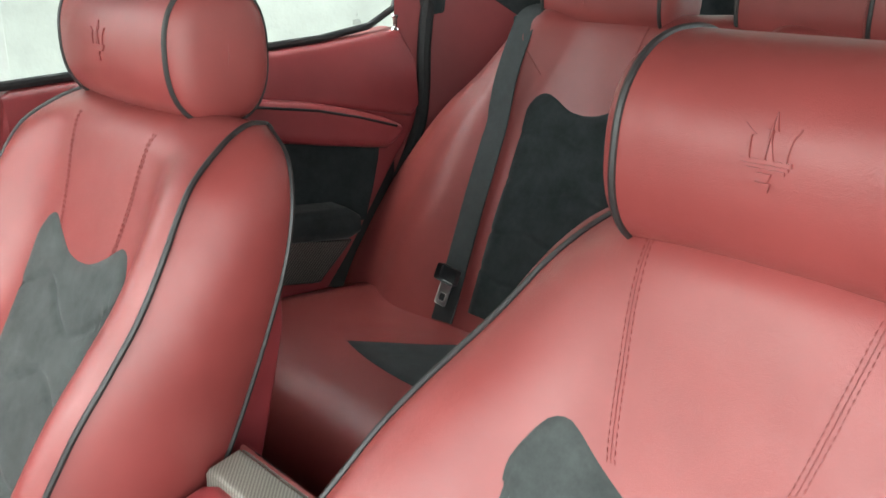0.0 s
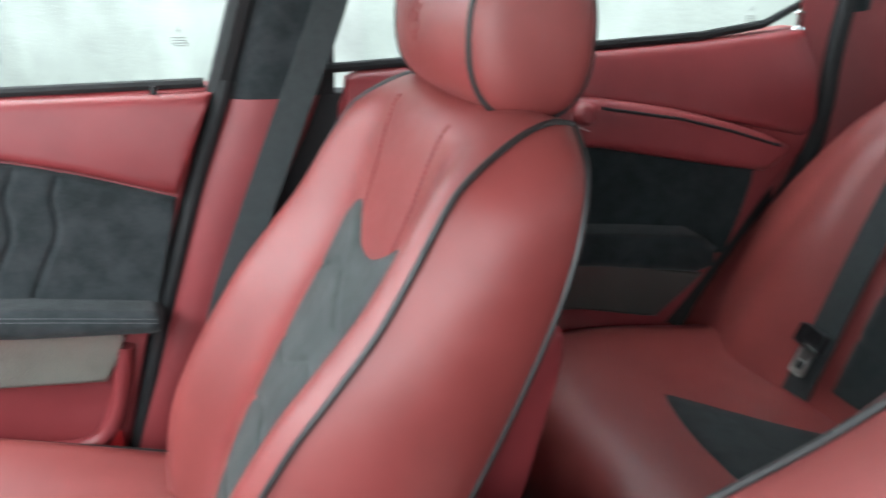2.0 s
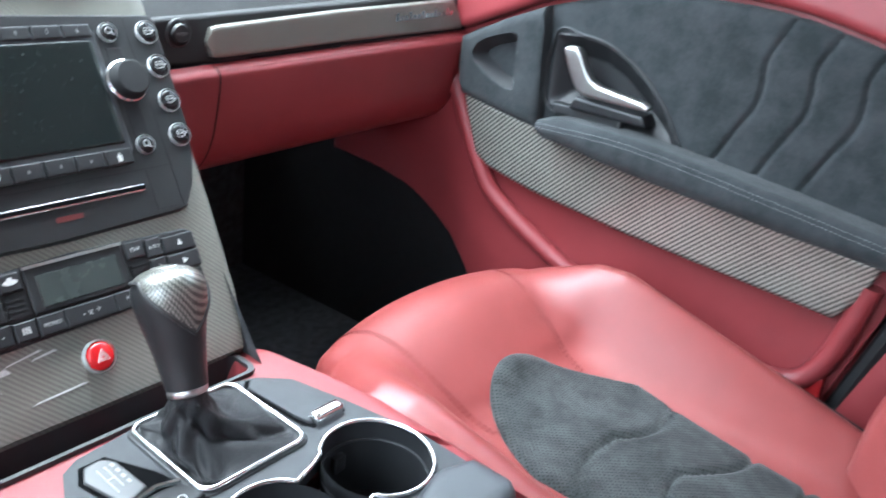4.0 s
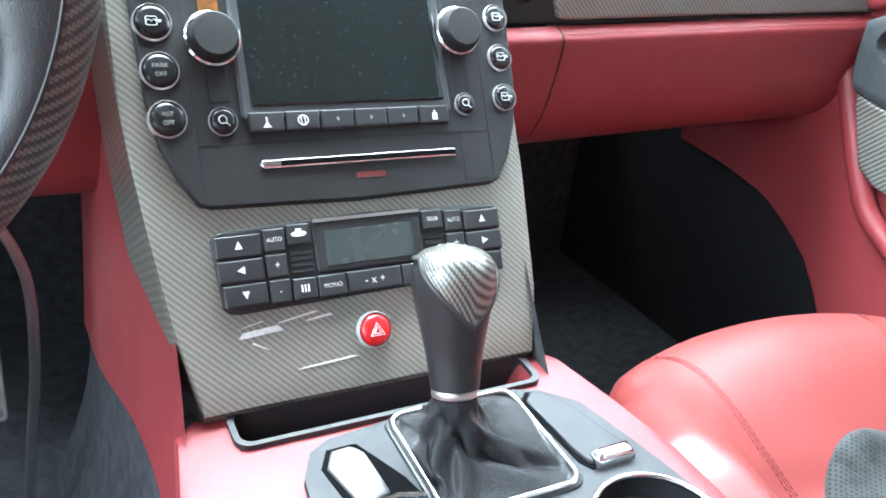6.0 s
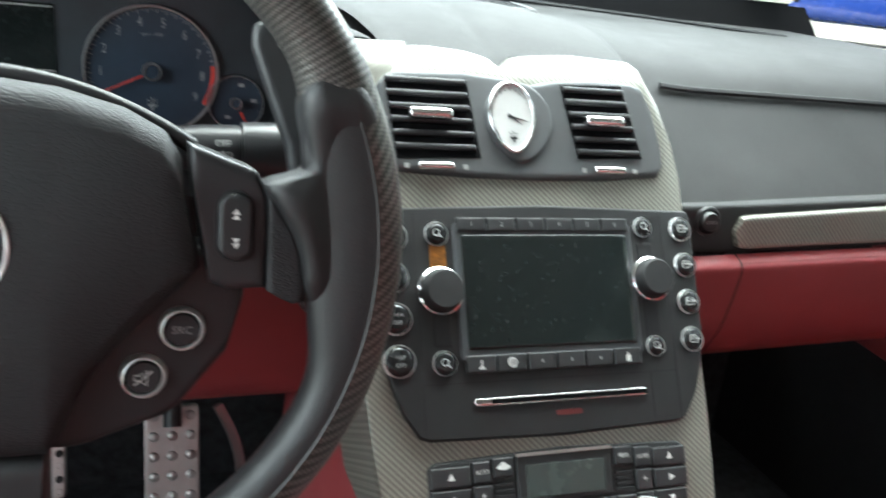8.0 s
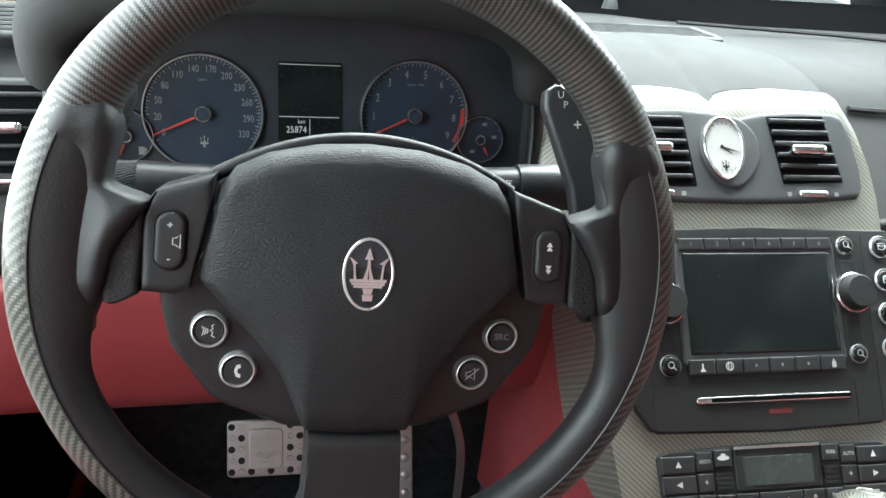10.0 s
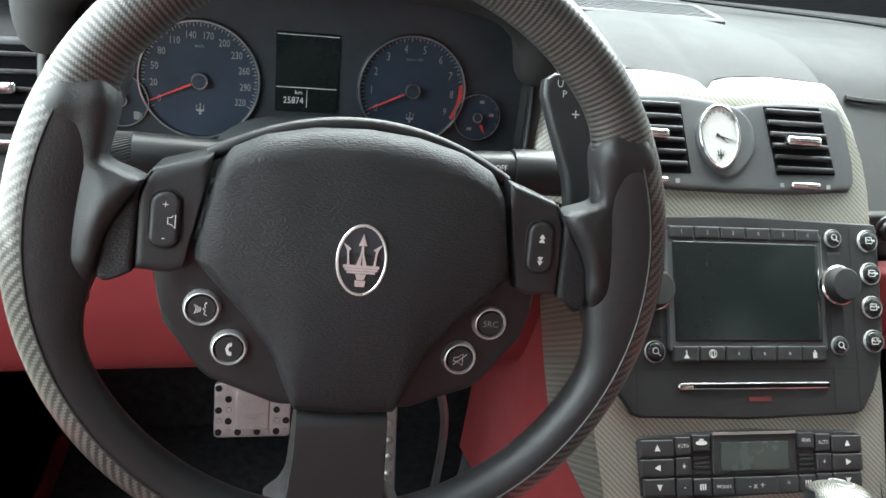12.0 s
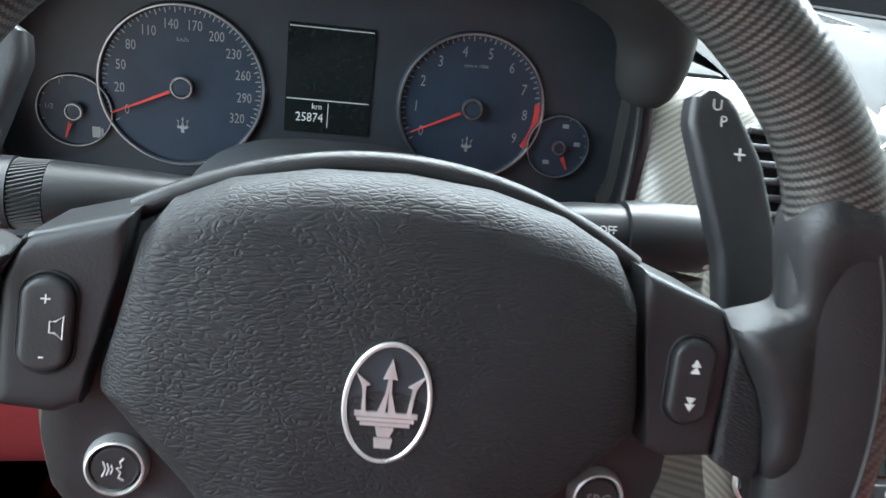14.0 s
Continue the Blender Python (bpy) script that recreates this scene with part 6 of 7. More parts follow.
for i, v in enumerate((0.2455, 0.2150, 0.1840, 0.1530)):
    for e in (-1, 1):
        r = 0.0115 if e == -1 else 0.0098
        u = e * (0.1265 - 0.0008 * abs(i - 1)) + (0.0 if e == -1 else 0.0012)
        vv = v if e == -1 else v + 0.006
        bt = ringed("round_button", u, vv, r, radio, "round black button with chrome ring")
        if e == -1 and i != 1:
            lines = (("SPORT", 0.0),) if i == 0 else (("PARK" if i == 2 else "MSP", 0.0026), ("OFF", -0.0030))
            part("letters", joined(*[lettering(w_, ST, u, vv + dv, 0.0042, 0.0102) for w_, dv in lines]), GREY_INK, bt, "", False)
        else:
            part("symbol", joined(tube([ST(a, b, 0.0102) for a, b in rect(u - 0.0042, vv - 0.0028, u + 0.0024, vv + 0.0028, 0.0008, 2)], 0.0003, 5, True), tube([ST(u - 0.0042 + 0.0066 * q / 4, vv + (0.0012 if q % 2 else -0.0006), 0.0102) for q in range(5)], 0.0003, 5), prism(rect(u + 0.0034, vv - 0.0008, u + 0.0050, vv + 0.0008), ST, 0.01, 0.0102)), WHITE_INK, bt, "", False)
for e, (v0, v1) in ((-1, (0.2475, 0.1500)), (1, (0.2530, 0.1550))):
    for v in (v0, v1):
        r = 0.0090 if e == -1 else 0.0080
        bt = ringed("small_button", e * 0.0905, v, r, radio, "small round black button with chrome ring")
        part("symbol", joined(tube([ST(a, b, 0.0102) for a, b in oval(e * 0.0905 - 0.0008, v + 0.0006, 0.0026, 0.0026, 14)], 0.00035, 5, True), tube([ST(e * 0.0905 + 0.0012, v - 0.0014, 0.0102), ST(e * 0.0905 + 0.0036, v - 0.0036, 0.0102)], 0.0004, 5)), WHITE_INK, bt, "", False)
    part("channel", pad(rect(e * 0.0905 - 0.0068, 0.162, e * 0.0905 + 0.0068, 0.240, 0.001), ST, 0.0064, 0.0004, 0.0, 6, 8), RUBBER, radio, "glossy dark channel")
    kv = 0.2035 if e == -1 else 0.2095
    kn = part("knob", lathe([(0, 0.0165), (0.0135, 0.0162), (0.0150, 0.0145), (0.0158, 0.008), (0.0165, 0.002), (0.0165, -0.004)], lambda a, b, h: ST(e * 0.0910 + a, kv + b, h + 0.006), 36), RUBBER, radio, "rubberised black knob")
    part("ring", lathe([(0.0160, 0.004), (0.0168, 0.0065), (0.0182, 0.0055), (0.0190, -0.002)], lambda a, b, h: ST(e * 0.0910 + a, kv + b, h + 0.006), 40), CHROME, kn, "chrome knob ring")
part("amber_window", prism(rect(-0.0968, 0.2225, -0.0842, 0.2385), ST, 0.0064, 0.0074), AMBER, radio, "dim amber indicator", False)
part("slot_trim", pad(rect(-0.070, 0.1170, 0.0780, 0.1230, 0.0028), ST, 0.0080, 0.0012, 0.0, 20, 5), CHROME, radio, "chrome disc slot trim")
# The slot's inner shade is a thin near-black strip.
part("slot", prism(rect(-0.056, 0.1183, 0.0765, 0.1217), ST, 0.0078, 0.0086), VENT_BLACK, radio, "dark disc slot", False)
part("badge", prism(rect(-0.003, 0.1065, 0.019, 0.1105, 0.001), ST, 0.006, 0.0064), material("dull_red", (0.12, 0.02, 0.02), 0.5)[0], radio, "faded red badge", False)
part("panel_line", joined(*[prism(rect(*r_), ST, 0.0060, 0.0063) for r_ in ((-0.108, 0.1345, 0.108, 0.1351), (-0.1085, 0.096, -0.1079, 0.264), (0.1079, 0.096, 0.1085, 0.264), (0.083, 0.099, 0.0836, 0.134), (0.083, 0.099, 0.104, 0.0995))]), RUBBER, radio, "dark panel joint", False)

# climate control
clim = thing("climate_panel", "black climate control panel with small display", "climate control", "", (0.0, 0.24, 0.4))
part("panel", pad([(-0.108, 0.074), (-0.104, 0.079), (0.0, 0.083), (0.104, 0.079), (0.108, 0.074), (0.106, 0.036), (0.10, 0.028), (-0.10, 0.024), (-0.106, 0.030)], ST, 0.0035, 0.002, 0.003, 24, 10), RADIO_BLACK, clim)
dp = part("display", pad(rect(-0.040, 0.044, 0.040, 0.080, 0.002), ST, 0.0062, 0.0012, 0.0, 10, 8), RADIO_BLACK, clim, "climate display surround")
part("top_edge", prism(rect(-0.040, 0.0785, 0.040, 0.0808), ST, 0.0060, 0.0072), SATIN_METAL, dp, "pale display edge", False)
part("lcd", pad(rect(-0.033, 0.048, 0.033, 0.072, 0.001), ST, 0.0068, 0.0004, 0.0, 6, 5), LCD, dp, "grey unlit display")
for e in (-1, 1):
    cells = [(0.076, 0.107, 0.061, 0.076, "A"), (0.076, 0.107, 0.045, 0.060, "B"), (0.076, 0.105, 0.029, 0.044, "C"), (0.060, 0.075, 0.062, 0.078, "AUTO"), (0.060, 0.075, 0.045, 0.061, "+"), (0.060, 0.075, 0.028, 0.044, "-"), (0.042, 0.059, 0.065, 0.0795, "REAR" if e == 1 else "car"), (0.042, 0.059, 0.028, 0.043, "grid")]
    for u0, u1, v0, v1, sym in cells:
        uu = sorted((e * u0, e * u1))
        k = part("key", pad(rect(uu[0] + 0.0004, v0, uu[1] - 0.0004, v1 - 0.0006, 0.001), ST, 0.0065, 0.0012, -0.003, 6, 5), PLASTIC, clim, "black climate key")
        cu_, cv_ = (uu[0] + uu[1]) / 2, (v0 + v1) / 2
        if sym == "A":
            s_ = prism([(cu_ - 0.0026, cv_ - 0.0022), (cu_ + 0.0026, cv_ - 0.0022), (cu_, cv_ + 0.003)], ST, 0.0065, 0.0068)
        elif sym == "C":
            s_ = prism([(cu_ - 0.0026, cv_ + 0.0022), (cu_, cv_ - 0.003), (cu_ + 0.0026, cv_ + 0.0022)], ST, 0.0065, 0.0068)
        elif sym == "B":
            s_ = prism([(cu_ - e * 0.0022, cv_ - 0.0026), (cu_ - e * 0.0022, cv_ + 0.0026), (cu_ + e * 0.003, cv_)], ST, 0.0065, 0.0068)
        elif sym == "car":
            s_ = joined(prism(oval(cu_, cv_, 0.0055, 0.002, 14), ST, 0.0065, 0.0068), prism(rect(cu_ - 0.002, cv_ + 0.001, cu_ + 0.002, cv_ + 0.0035), ST, 0.0065, 0.0068))
        elif sym == "grid":
            s_ = joined(*[prism(rect(cu_ - 0.003 + 0.0022 * q, cv_ - 0.0025, cu_ - 0.0018 + 0.0022 * q, cv_ + 0.0025), ST, 0.0065, 0.0068) for q in range(3)])
        else:
            s_ = lettering(sym, ST, cu_, cv_, 0.0044 if len(sym) > 1 else 0.0080, 0.0067, squash=0.85)
        part("symbol", s_, WHITE_INK, k, "", False)
    uu = sorted((e * 0.043, e * 0.058))
    part("grille", joined(*[prism(rect(uu[0], v, uu[1], v + 0.0020), ST, 0.0035, 0.0052) for v in (0.0465, 0.0505, 0.0545, 0.0585)]), RUBBER, clim, "small slotted sensor grille", False)
for i, (u0, u1, sym) in enumerate(((-0.041, -0.021, "MONO"), (-0.0205, 0.0205, "- x +"), (0.021, 0.041, "*"))):
    k = part("key", pad(rect(u0, 0.0275, u1, 0.0425, 0.001), ST, 0.0065, 0.0012, -0.003, 8, 5), PLASTIC, clim, "black climate key")
    part("symbol", lettering(sym, ST, (u0 + u1) / 2, 0.035, 0.0042 if i == 0 else 0.0080, 0.0067), WHITE_INK, k, "", False)
hz = ringed("hazard_button", -0.004, 0.0, 0.0122, stack, "red hazard light button", HAZARD_RED, 0.001, 0.006)
part("symbol", joined(*[tube([ST(-0.004 + r_ * math.sin(2 * math.pi * i / 3), -0.001 + r_ * math.cos(2 * math.pi * i / 3), 0.0075) for i in range(3)], 0.0004, 5, True) for r_ in (0.0058, 0.003)]), WHITE_INK, hz, "white triangle")

# vents and clock
vent_o = [(-0.130, 0.366), (-0.120, 0.379), (-0.06, 0.382), (-0.022, 0.379), (0.0, 0.374), (0.022, 0.379), (0.06, 0.382), (0.104, 0.381), (0.112, 0.368), (0.121, 0.31), (0.114, 0.298), (0.06, 0.294), (0.0, 0.293), (-0.06, 0.294), (-0.120, 0.298), (-0.130, 0.31)]
vp = part("vent_panel", pad(vent_o, ST, 0.005, 0.004, 0.004, 40, 16), VENT_GREY, stack, "grey-black vent panel")
for e in (-1, 1):
    u0, u1 = (-0.121, -0.050) if e == -1 else (0.036, 0.098)
    # Behind the slats a flat near-black sheet paints the vent's shaded depth.
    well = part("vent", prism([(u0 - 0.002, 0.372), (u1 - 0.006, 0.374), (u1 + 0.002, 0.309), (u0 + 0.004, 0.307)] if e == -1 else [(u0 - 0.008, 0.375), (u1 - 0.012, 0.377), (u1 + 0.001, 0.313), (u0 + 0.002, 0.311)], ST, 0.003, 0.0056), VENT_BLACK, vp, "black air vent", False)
    for i in range(6):
        v = 0.3145 + 0.0108 * i
        sh = (-0.0010 if e == -1 else -0.0018) * i
        part("slat", pad(rect(u0 + 0.002 + sh, v, u1 - 0.002 + sh, v + 0.0046, 0.001), ST, 0.0085, 0.0014, -0.004, 10, 4), SATIN, well, "vent slat")
    um = (u0 + u1) / 2 - 0.004
    part("vent_tab", pad(rect(um - 0.018, 0.3375, um + 0.018, 0.3465, 0.004), ST, 0.0165, 0.004, -0.006, 12, 6), CHROME, well, "chrome vent tab")
    part("vent_wheel", pad(rect(um - 0.012, 0.2985, um + 0.018, 0.3045, 0.0028), ST, 0.0095, 0.0025, -0.003, 12, 5), CHROME, vp, "chrome vent thumbwheel")
    for um_ in (um + 0.026, um - 0.022):
        part("mark", prism(rect(um_, 0.2995, um_ + 0.004, 0.3035), ST, 0.005, 0.0054), GREY_INK, vp, "", False)
clock = thing("dashboard_clock", "oval chrome dashboard clock with white face", "clock", "", (-0.020, 0.39, 0.68))
CK = [(-0.020 + 0.0190 * math.sin(a) * (1 if math.cos(a) > 0 else (1 - 0.22 * (-math.cos(a)) ** 2)), 0.345 + (0.0265 if math.cos(a) > 0 else 0.031) * math.cos(a)) for a in [2 * math.pi * i / 44 for i in range(44)]]
part("hollow", pad([(-0.013 + (u + 0.020) * 1.55, 0.343 + (v - 0.345) * 1.20) for u, v in CK], ST, 0.0082, 0.003, 0.0, 16, 16), VENT_GREY, clock, "grey-black clock surround")
part("bezel", tube([ST(u, v, 0.0095) for u, v in CK], 0.0018, 10, True), CHROME, clock, "chrome clock bezel")
part("face", prism([(-0.020 + (u + 0.020) * 0.97, 0.345 + (v - 0.345) * 0.97) for u, v in CK], ST, 0.008, 0.0092), CLOCK_FACE, clock, "pale clock face", False)
part("pointer", joined(*[prism([(-0.020 - dx * 0.004 - dy_ * 0.0011, 0.343 - dy_ * 0.004 + dx * 0.0011), (-0.020 + dx * l, 0.343 + dy_ * l), (-0.020 - dx * 0.004 + dy_ * 0.0011, 0.343 - dy_ * 0.004 - dx * 0.0011)], ST, 0.0094, 0.0098) for dx, dy_, l in ((0.97, -0.22, 0.015), (0.80, -0.60, 0.010))]), PLASTIC, clock, "dark clock pointers", False)
part("scale", joined(*[prism([(-0.020 + 0.0165 * math.sin(a) - 0.0004 * math.cos(a), 0.344 + 0.0215 * math.cos(a)), (-0.020 + 0.0165 * math.sin(a) + 0.0004, 0.344 + 0.0215 * math.cos(a)), (-0.020 + 0.0185 * math.sin(a), 0.344 + 0.0245 * math.cos(a))], ST, 0.0093, 0.0096) for a in [2 * math.pi * i / 24 for i in range(24)]], trident(ST, -0.020, 0.327, 0.010, 0.0093, 0.0096)), PLASTIC, clock, "", False)

# ---- console ----
console = thing("centre_console", "red leather centre console with black tray and cup holders", "car console", "", (0.0, 0.0, 0.0))
CZ = 0.336


def CT(u, v, h):
    """The console's top: u to the right, v ahead."""
    return Vector((u, v, CZ + 0.06 * (v - 0.05) + h))


CUPS = ((0.008, 0.012), (0.108, 0.020))
CUP_R = 0.0445


def sunk(u, v):
    """Hollows under the cup holders and the coin tray."""
    d = min(math.hypot(u - a, v - b) for a, b in CUPS)
    if d < 0.054 or (0.03 < u < 0.09 and -0.01 < v < 0.05):
        return -0.10
    if -0.108 < u < 0.112 and 0.1715 < v < 0.2015:
        return -0.030
    return 0.0


part("console_top", pad([(-0.165, -0.05), (-0.160, 0.10), (-0.145, 0.20), (-0.135, 0.215), (0.135, 0.215), (0.149, 0.20), (0.171, 0.10), (0.182, -0.05)], CT, 0.0, 0.014, 0.05, 40, 60, shape=sunk), RED_TRIM, console, "red leather console top")
for e in (-1, 1):
    def cheek(u, v, e=e):
        y = -0.45 + 1.05 * u
        top = curve1([(-0.45, 0.32), (0.05, 0.325), (0.17, 0.335), (0.24, 0.42), (0.33, 0.55), (0.60, 0.56)] if e < 0 else [(-0.45, 0.32), (0.05, 0.325), (0.17, 0.335), (0.24, 0.340), (0.33, 0.345), (0.60, 0.35)], y)
        x = curve1([(-0.45, 0.165), (0.05, 0.160 if e < 0 else 0.172), (0.20, 0.138), (0.30, 0.138), (0.45, 0.15), (0.60, 0.15)], y)
        low = curve1([(-0.45, 0.20), (0.10, 0.245), (0.30, 0.262), (0.50, 0.215), (0.60, 0.19)], y)
        z = low + (top - low) * v
        return Vector((e * (x + 0.012 * (1 - v) ** 2), y, z))

    def tunnel(u, v, e=e):
        p = cheek(u, 0.0)
        return Vector((p.x - e * 0.006 + e * 0.05 * (1 - v) ** 2, p.y, (p.z + 0.01) * v))
    part("side_panel", grid(cheek, 50, 12), RED_TRIM, console, "red leather console side")
    if e > 0:
        part("tunnel_carpet", grid(lambda u, v: Vector((0.128, 0.17 + 0.43 * u, 0.30 + (0.035 + 0.21 * min(1, u / 0.38)) * v)), 20, 8), CARPET, console, "black carpet under the dash")
    part("tunnel_carpet", grid(tunnel, 50, 12), CARPET, console, "black carpet on the tunnel")
part("coin_tray", holed(rect(-0.112, 0.169, 0.118, 0.204, 0.010), [rect(-0.108, 0.1725, 0.113, 0.2005, 0.008)], CT, 0.004, 0.030), PLASTIC, console, "black tray rim")
# The tray's shade is put into the floor's near-black colour.
part("tray_floor", prism(rect(-0.110, 0.171, 0.115, 0.2025), CT, -0.027, -0.025), VENT_BLACK, console, "tray floor coloured near-black for shade", False)
TWIN = [(CUPS[0][0] + CUP_R * math.cos(radians(a)), CUPS[0][1] + CUP_R * math.sin(radians(a))) for a in range(38, 323, 6)]
TWIN += [(CUPS[1][0] + CUP_R * math.cos(radians(a)), CUPS[1][1] + CUP_R * math.sin(radians(a))) for a in range(218, 503, 6)]
plate_o = [(-0.098, -0.05), (-0.090, 0.06), (-0.082, 0.130), (-0.072, 0.150), (-0.058, 0.158), (0.02, 0.1665), (0.080, 0.1665), (0.106, 0.158), (0.128, 0.138), (0.142, 0.09), (0.158, 0.02), (0.160, -0.05)]
part("shift_plate", holed(plate_o, [TWIN], CT, 0.0055, 0.012), PLATE_GREY, console, "dark grey shifter plate", False)
cup = part("cup_holder", joined(*[lathe([(CUP_R - 0.001, 0.005), (CUP_R - 0.004, -0.060), (0.0, -0.062)], lambda a, b, h, c=c: CT(c[0] + a, c[1] + b, h), 44) for c in CUPS]), PLASTIC, console, "black twin cup holder")
part("cup_ring", tube([CT(p.x, p.y, 0.0070) for p in catmull([(u, v, 0) for u, v in TWIN], 140, True)], 0.0021, 10, True), CHROME, cup, "chrome cup holder ring")
for c in CUPS:
    part("inner_ring", tube([CT(c[0] + 0.0425 * math.cos(2 * math.pi * i / 50), c[1] + 0.0425 * math.sin(2 * math.pi * i / 50), -0.010) for i in range(50)], 0.0012, 6, True), PLASTIC, cup)
    part("cup_tab", box((c[0] - 0.006, c[1] + 0.036, 0.305), (c[0] + 0.006, c[1] + 0.043, 0.320), 0.002), SATIN, cup, "small rubber cup tab")
part("boot_trim", tube([CT(u, v, 0.009) for u, v in rect(-0.014, 0.070, 0.081, 0.162, 0.010)], 0.0022, 10, True), CHROME, console, "chrome shifter surround")
part("boot_plinth", pad(rect(-0.019, 0.066, 0.086, 0.165, 0.012), CT, 0.0075, 0.003, 0.0, 12, 12), PLASTIC, console, "black shifter plinth")
lid_o = [(0.088, 0.148), (0.096, 0.156), (0.106, 0.152), (0.116, 0.138), (0.131, 0.086), (0.128, 0.080), (0.098, 0.080), (0.093, 0.088)]
part("lid_gap", prism([(a + (a - 0.11) * 0.16, b + (b - 0.118) * 0.07) for a, b in lid_o], CT, 0.0055, 0.0062), VENT_BLACK, console, "", False)
part("lid", pad(lid_o, CT, 0.0085, 0.002, 0.0, 10, 10), PLATE_GREY, console, "grey ashtray lid")
part("lid_tab", pad(rect(0.098, 0.076, 0.130, 0.088, 0.004), CT, 0.0150, 0.005, 0.0, 10, 6), CHROME, console, "chrome lid tab")
# Flat near-black plate, painted shade around the mode plate and switch.
part("mode_well", prism([(-0.070, 0.134), (-0.062, 0.148), (-0.042, 0.148), (-0.024, 0.112), (-0.012, 0.068), (-0.034, 0.062), (-0.062, 0.088)], CT, 0.0055, 0.0064), VENT_BLACK, console, "", False)
mp_ = part("mode_plate", pad([(-0.067, 0.132), (-0.060, 0.145), (-0.047, 0.146), (-0.041, 0.139), (-0.038, 0.102), (-0.058, 0.095)], CT, 0.0085, 0.002, 0.0, 10, 10), material("silver_grey_plastic", (0.09, 0.09, 0.09), 0.45)[0], console, "silver-grey gear pattern plate")
for r_ in ((-0.0560, 0.108, -0.0550, 0.136), (-0.0500, 0.112, -0.0490, 0.136), (-0.0560, 0.122, -0.0490, 0.1232)):
    part("gear_line", prism(rect(*r_), CT, 0.0085, 0.0089), GREY_INK, mp_, "", False)
for i in range(4):
    part("gear_mark", prism(rect(-0.0455, 0.112 + 0.007 * i, -0.0430, 0.1155 + 0.007 * i), CT, 0.0085, 0.0089), GREY_INK, mp_, "", False)
sw = part("park_switch", pad([(-0.057, 0.092), (-0.036, 0.092), (-0.020, 0.090), (-0.014, 0.070), (-0.034, 0.066)], CT, 0.0100, 0.003, 0.0, 12, 8), PLASTIC, console, "black parking brake switch")
part("switch_edge", tube([CT(-0.056, 0.093, 0.009), CT(-0.036, 0.095, 0.0105), CT(-0.020, 0.091, 0.0095)], 0.0022, 8), CHROME, sw, "chrome switch edge")
part("switch_mark", tube([CT(-0.029 + 0.003 * math.cos(2 * math.pi * i / 16), 0.075 + 0.003 * math.sin(2 * math.pi * i / 16), 0.0102) for i in range(16)], 0.0005, 5, True), WHITE_INK, sw)
arm = thing("console_storage_box", "suede and red leather centre armrest with carbon end", "armrest", "", (0.01, -0.28, 0.30))
AM = lambda u, v, h: Vector((u, v, 0.372 - 0.20 * (v + 0.075) + h))
part("armrest_lid", pad([(-0.110, -0.36), (-0.110, -0.10), (-0.09, -0.075), (0.08, -0.075), (0.112, -0.10), (0.112, -0.36)], AM, 0.0, 0.014, 0.06, 16, 20), SUEDE_DARK, arm, "black suede armrest lid")
part("rear_pad", pad([(-0.110, -0.485), (-0.110, -0.363), (0.112, -0.363), (0.112, -0.485), (0.09, -0.50), (-0.09, -0.50)], AM, 0.004, 0.018, 0.10, 16, 16), RED_TRIM, arm, "red leather armrest end")
part("end_band", pad([(-0.110, -0.532), (-0.110, -0.492), (0.115, -0.492), (0.115, -0.532)], AM, 0.010, 0.006, 0.09, 16, 8), CARBON, arm, "woven grey carbon end band")
part("end_trim", tube([AM(u, -0.536, 0.006) for u in (-0.11, 0.0, 0.115)], 0.004, 8), CHROME, arm, "chrome end trim")
part("box_body", box((-0.125, -0.53, 0.10), (0.125, -0.09, 0.345), 0.015), RED_TRIM, arm, "red leather console box")
part("armrest_latch", pad([(0.050, -0.095), (0.055, -0.052), (0.100, -0.040), (0.128, -0.050), (0.132, -0.085), (0.120, -0.10)], lambda u, v, h: Vector((u, v, 0.368 + h)), 0.004, 0.012, 0.03, 12, 10), GREY_PLASTIC, arm, "grey armrest latch")

part("carpet_edge", tube(catmull([(-0.236, 0.50, 0.372), (-0.220, 0.50, 0.335), (-0.212, 0.50, 0.29), (-0.215, 0.50, 0.21), (-0.228, 0.50, 0.11), (-0.236, 0.50, 0.03)], 30), 0.0050, 8, flat=0.5, up=(0, 1, 0)), SATIN_METAL, console, "pale metal edge of the tunnel carpet")

# gear lever
lever = thing("gear_lever", "black leather gear lever with carbon fibre cap", "gear lever", "", (0.0, 0.11, 0.34))
COLLAR, LT = Vector((0.012, 0.125, 0.392)), Vector((0.017, 0.159, 0.475))
ax = (LT - COLLAR).normalized()
LV = frame_of(COLLAR, (1, 0, -ax.x / ax.z), Vector((0, 1, 0)) - ax * ax.y)


def knob(u, v):
    h = 0.003 + 0.089 * v
    r = curve1([(0, 0.0150), (0.25, 0.0178), (0.55, 0.0228), (0.76, 0.0256), (0.88, 0.0236), (0.96, 0.0155), (1.0, 0.001)], v)
    a = 2 * math.pi * u
    return LV(r * math.cos(a), r * math.sin(a) * 1.06, h)


part("knob", grid(knob, 40, 34), BLACK_LEATHER, lever, "smooth black leather knob")


def kcap(u, v):
    a = -math.pi / 2 + (u - 0.5) * math.pi * 1.5
    w = min(1, abs(u - 0.5) * 2 / 0.62)
    low = 0.46 + 0.44 * w ** 1.2
    p = knob((a / (2 * math.pi)) % 1.0, min(low + (1 - low) * v, 0.998))
    return p + (p - LV(0, 0, 0.06)).normalized() * 0.0013


cap = part("knob_cap", grid(kcap, 60, 20), CARBON_KNOB, lever, "glossy carbon fibre knob cap")
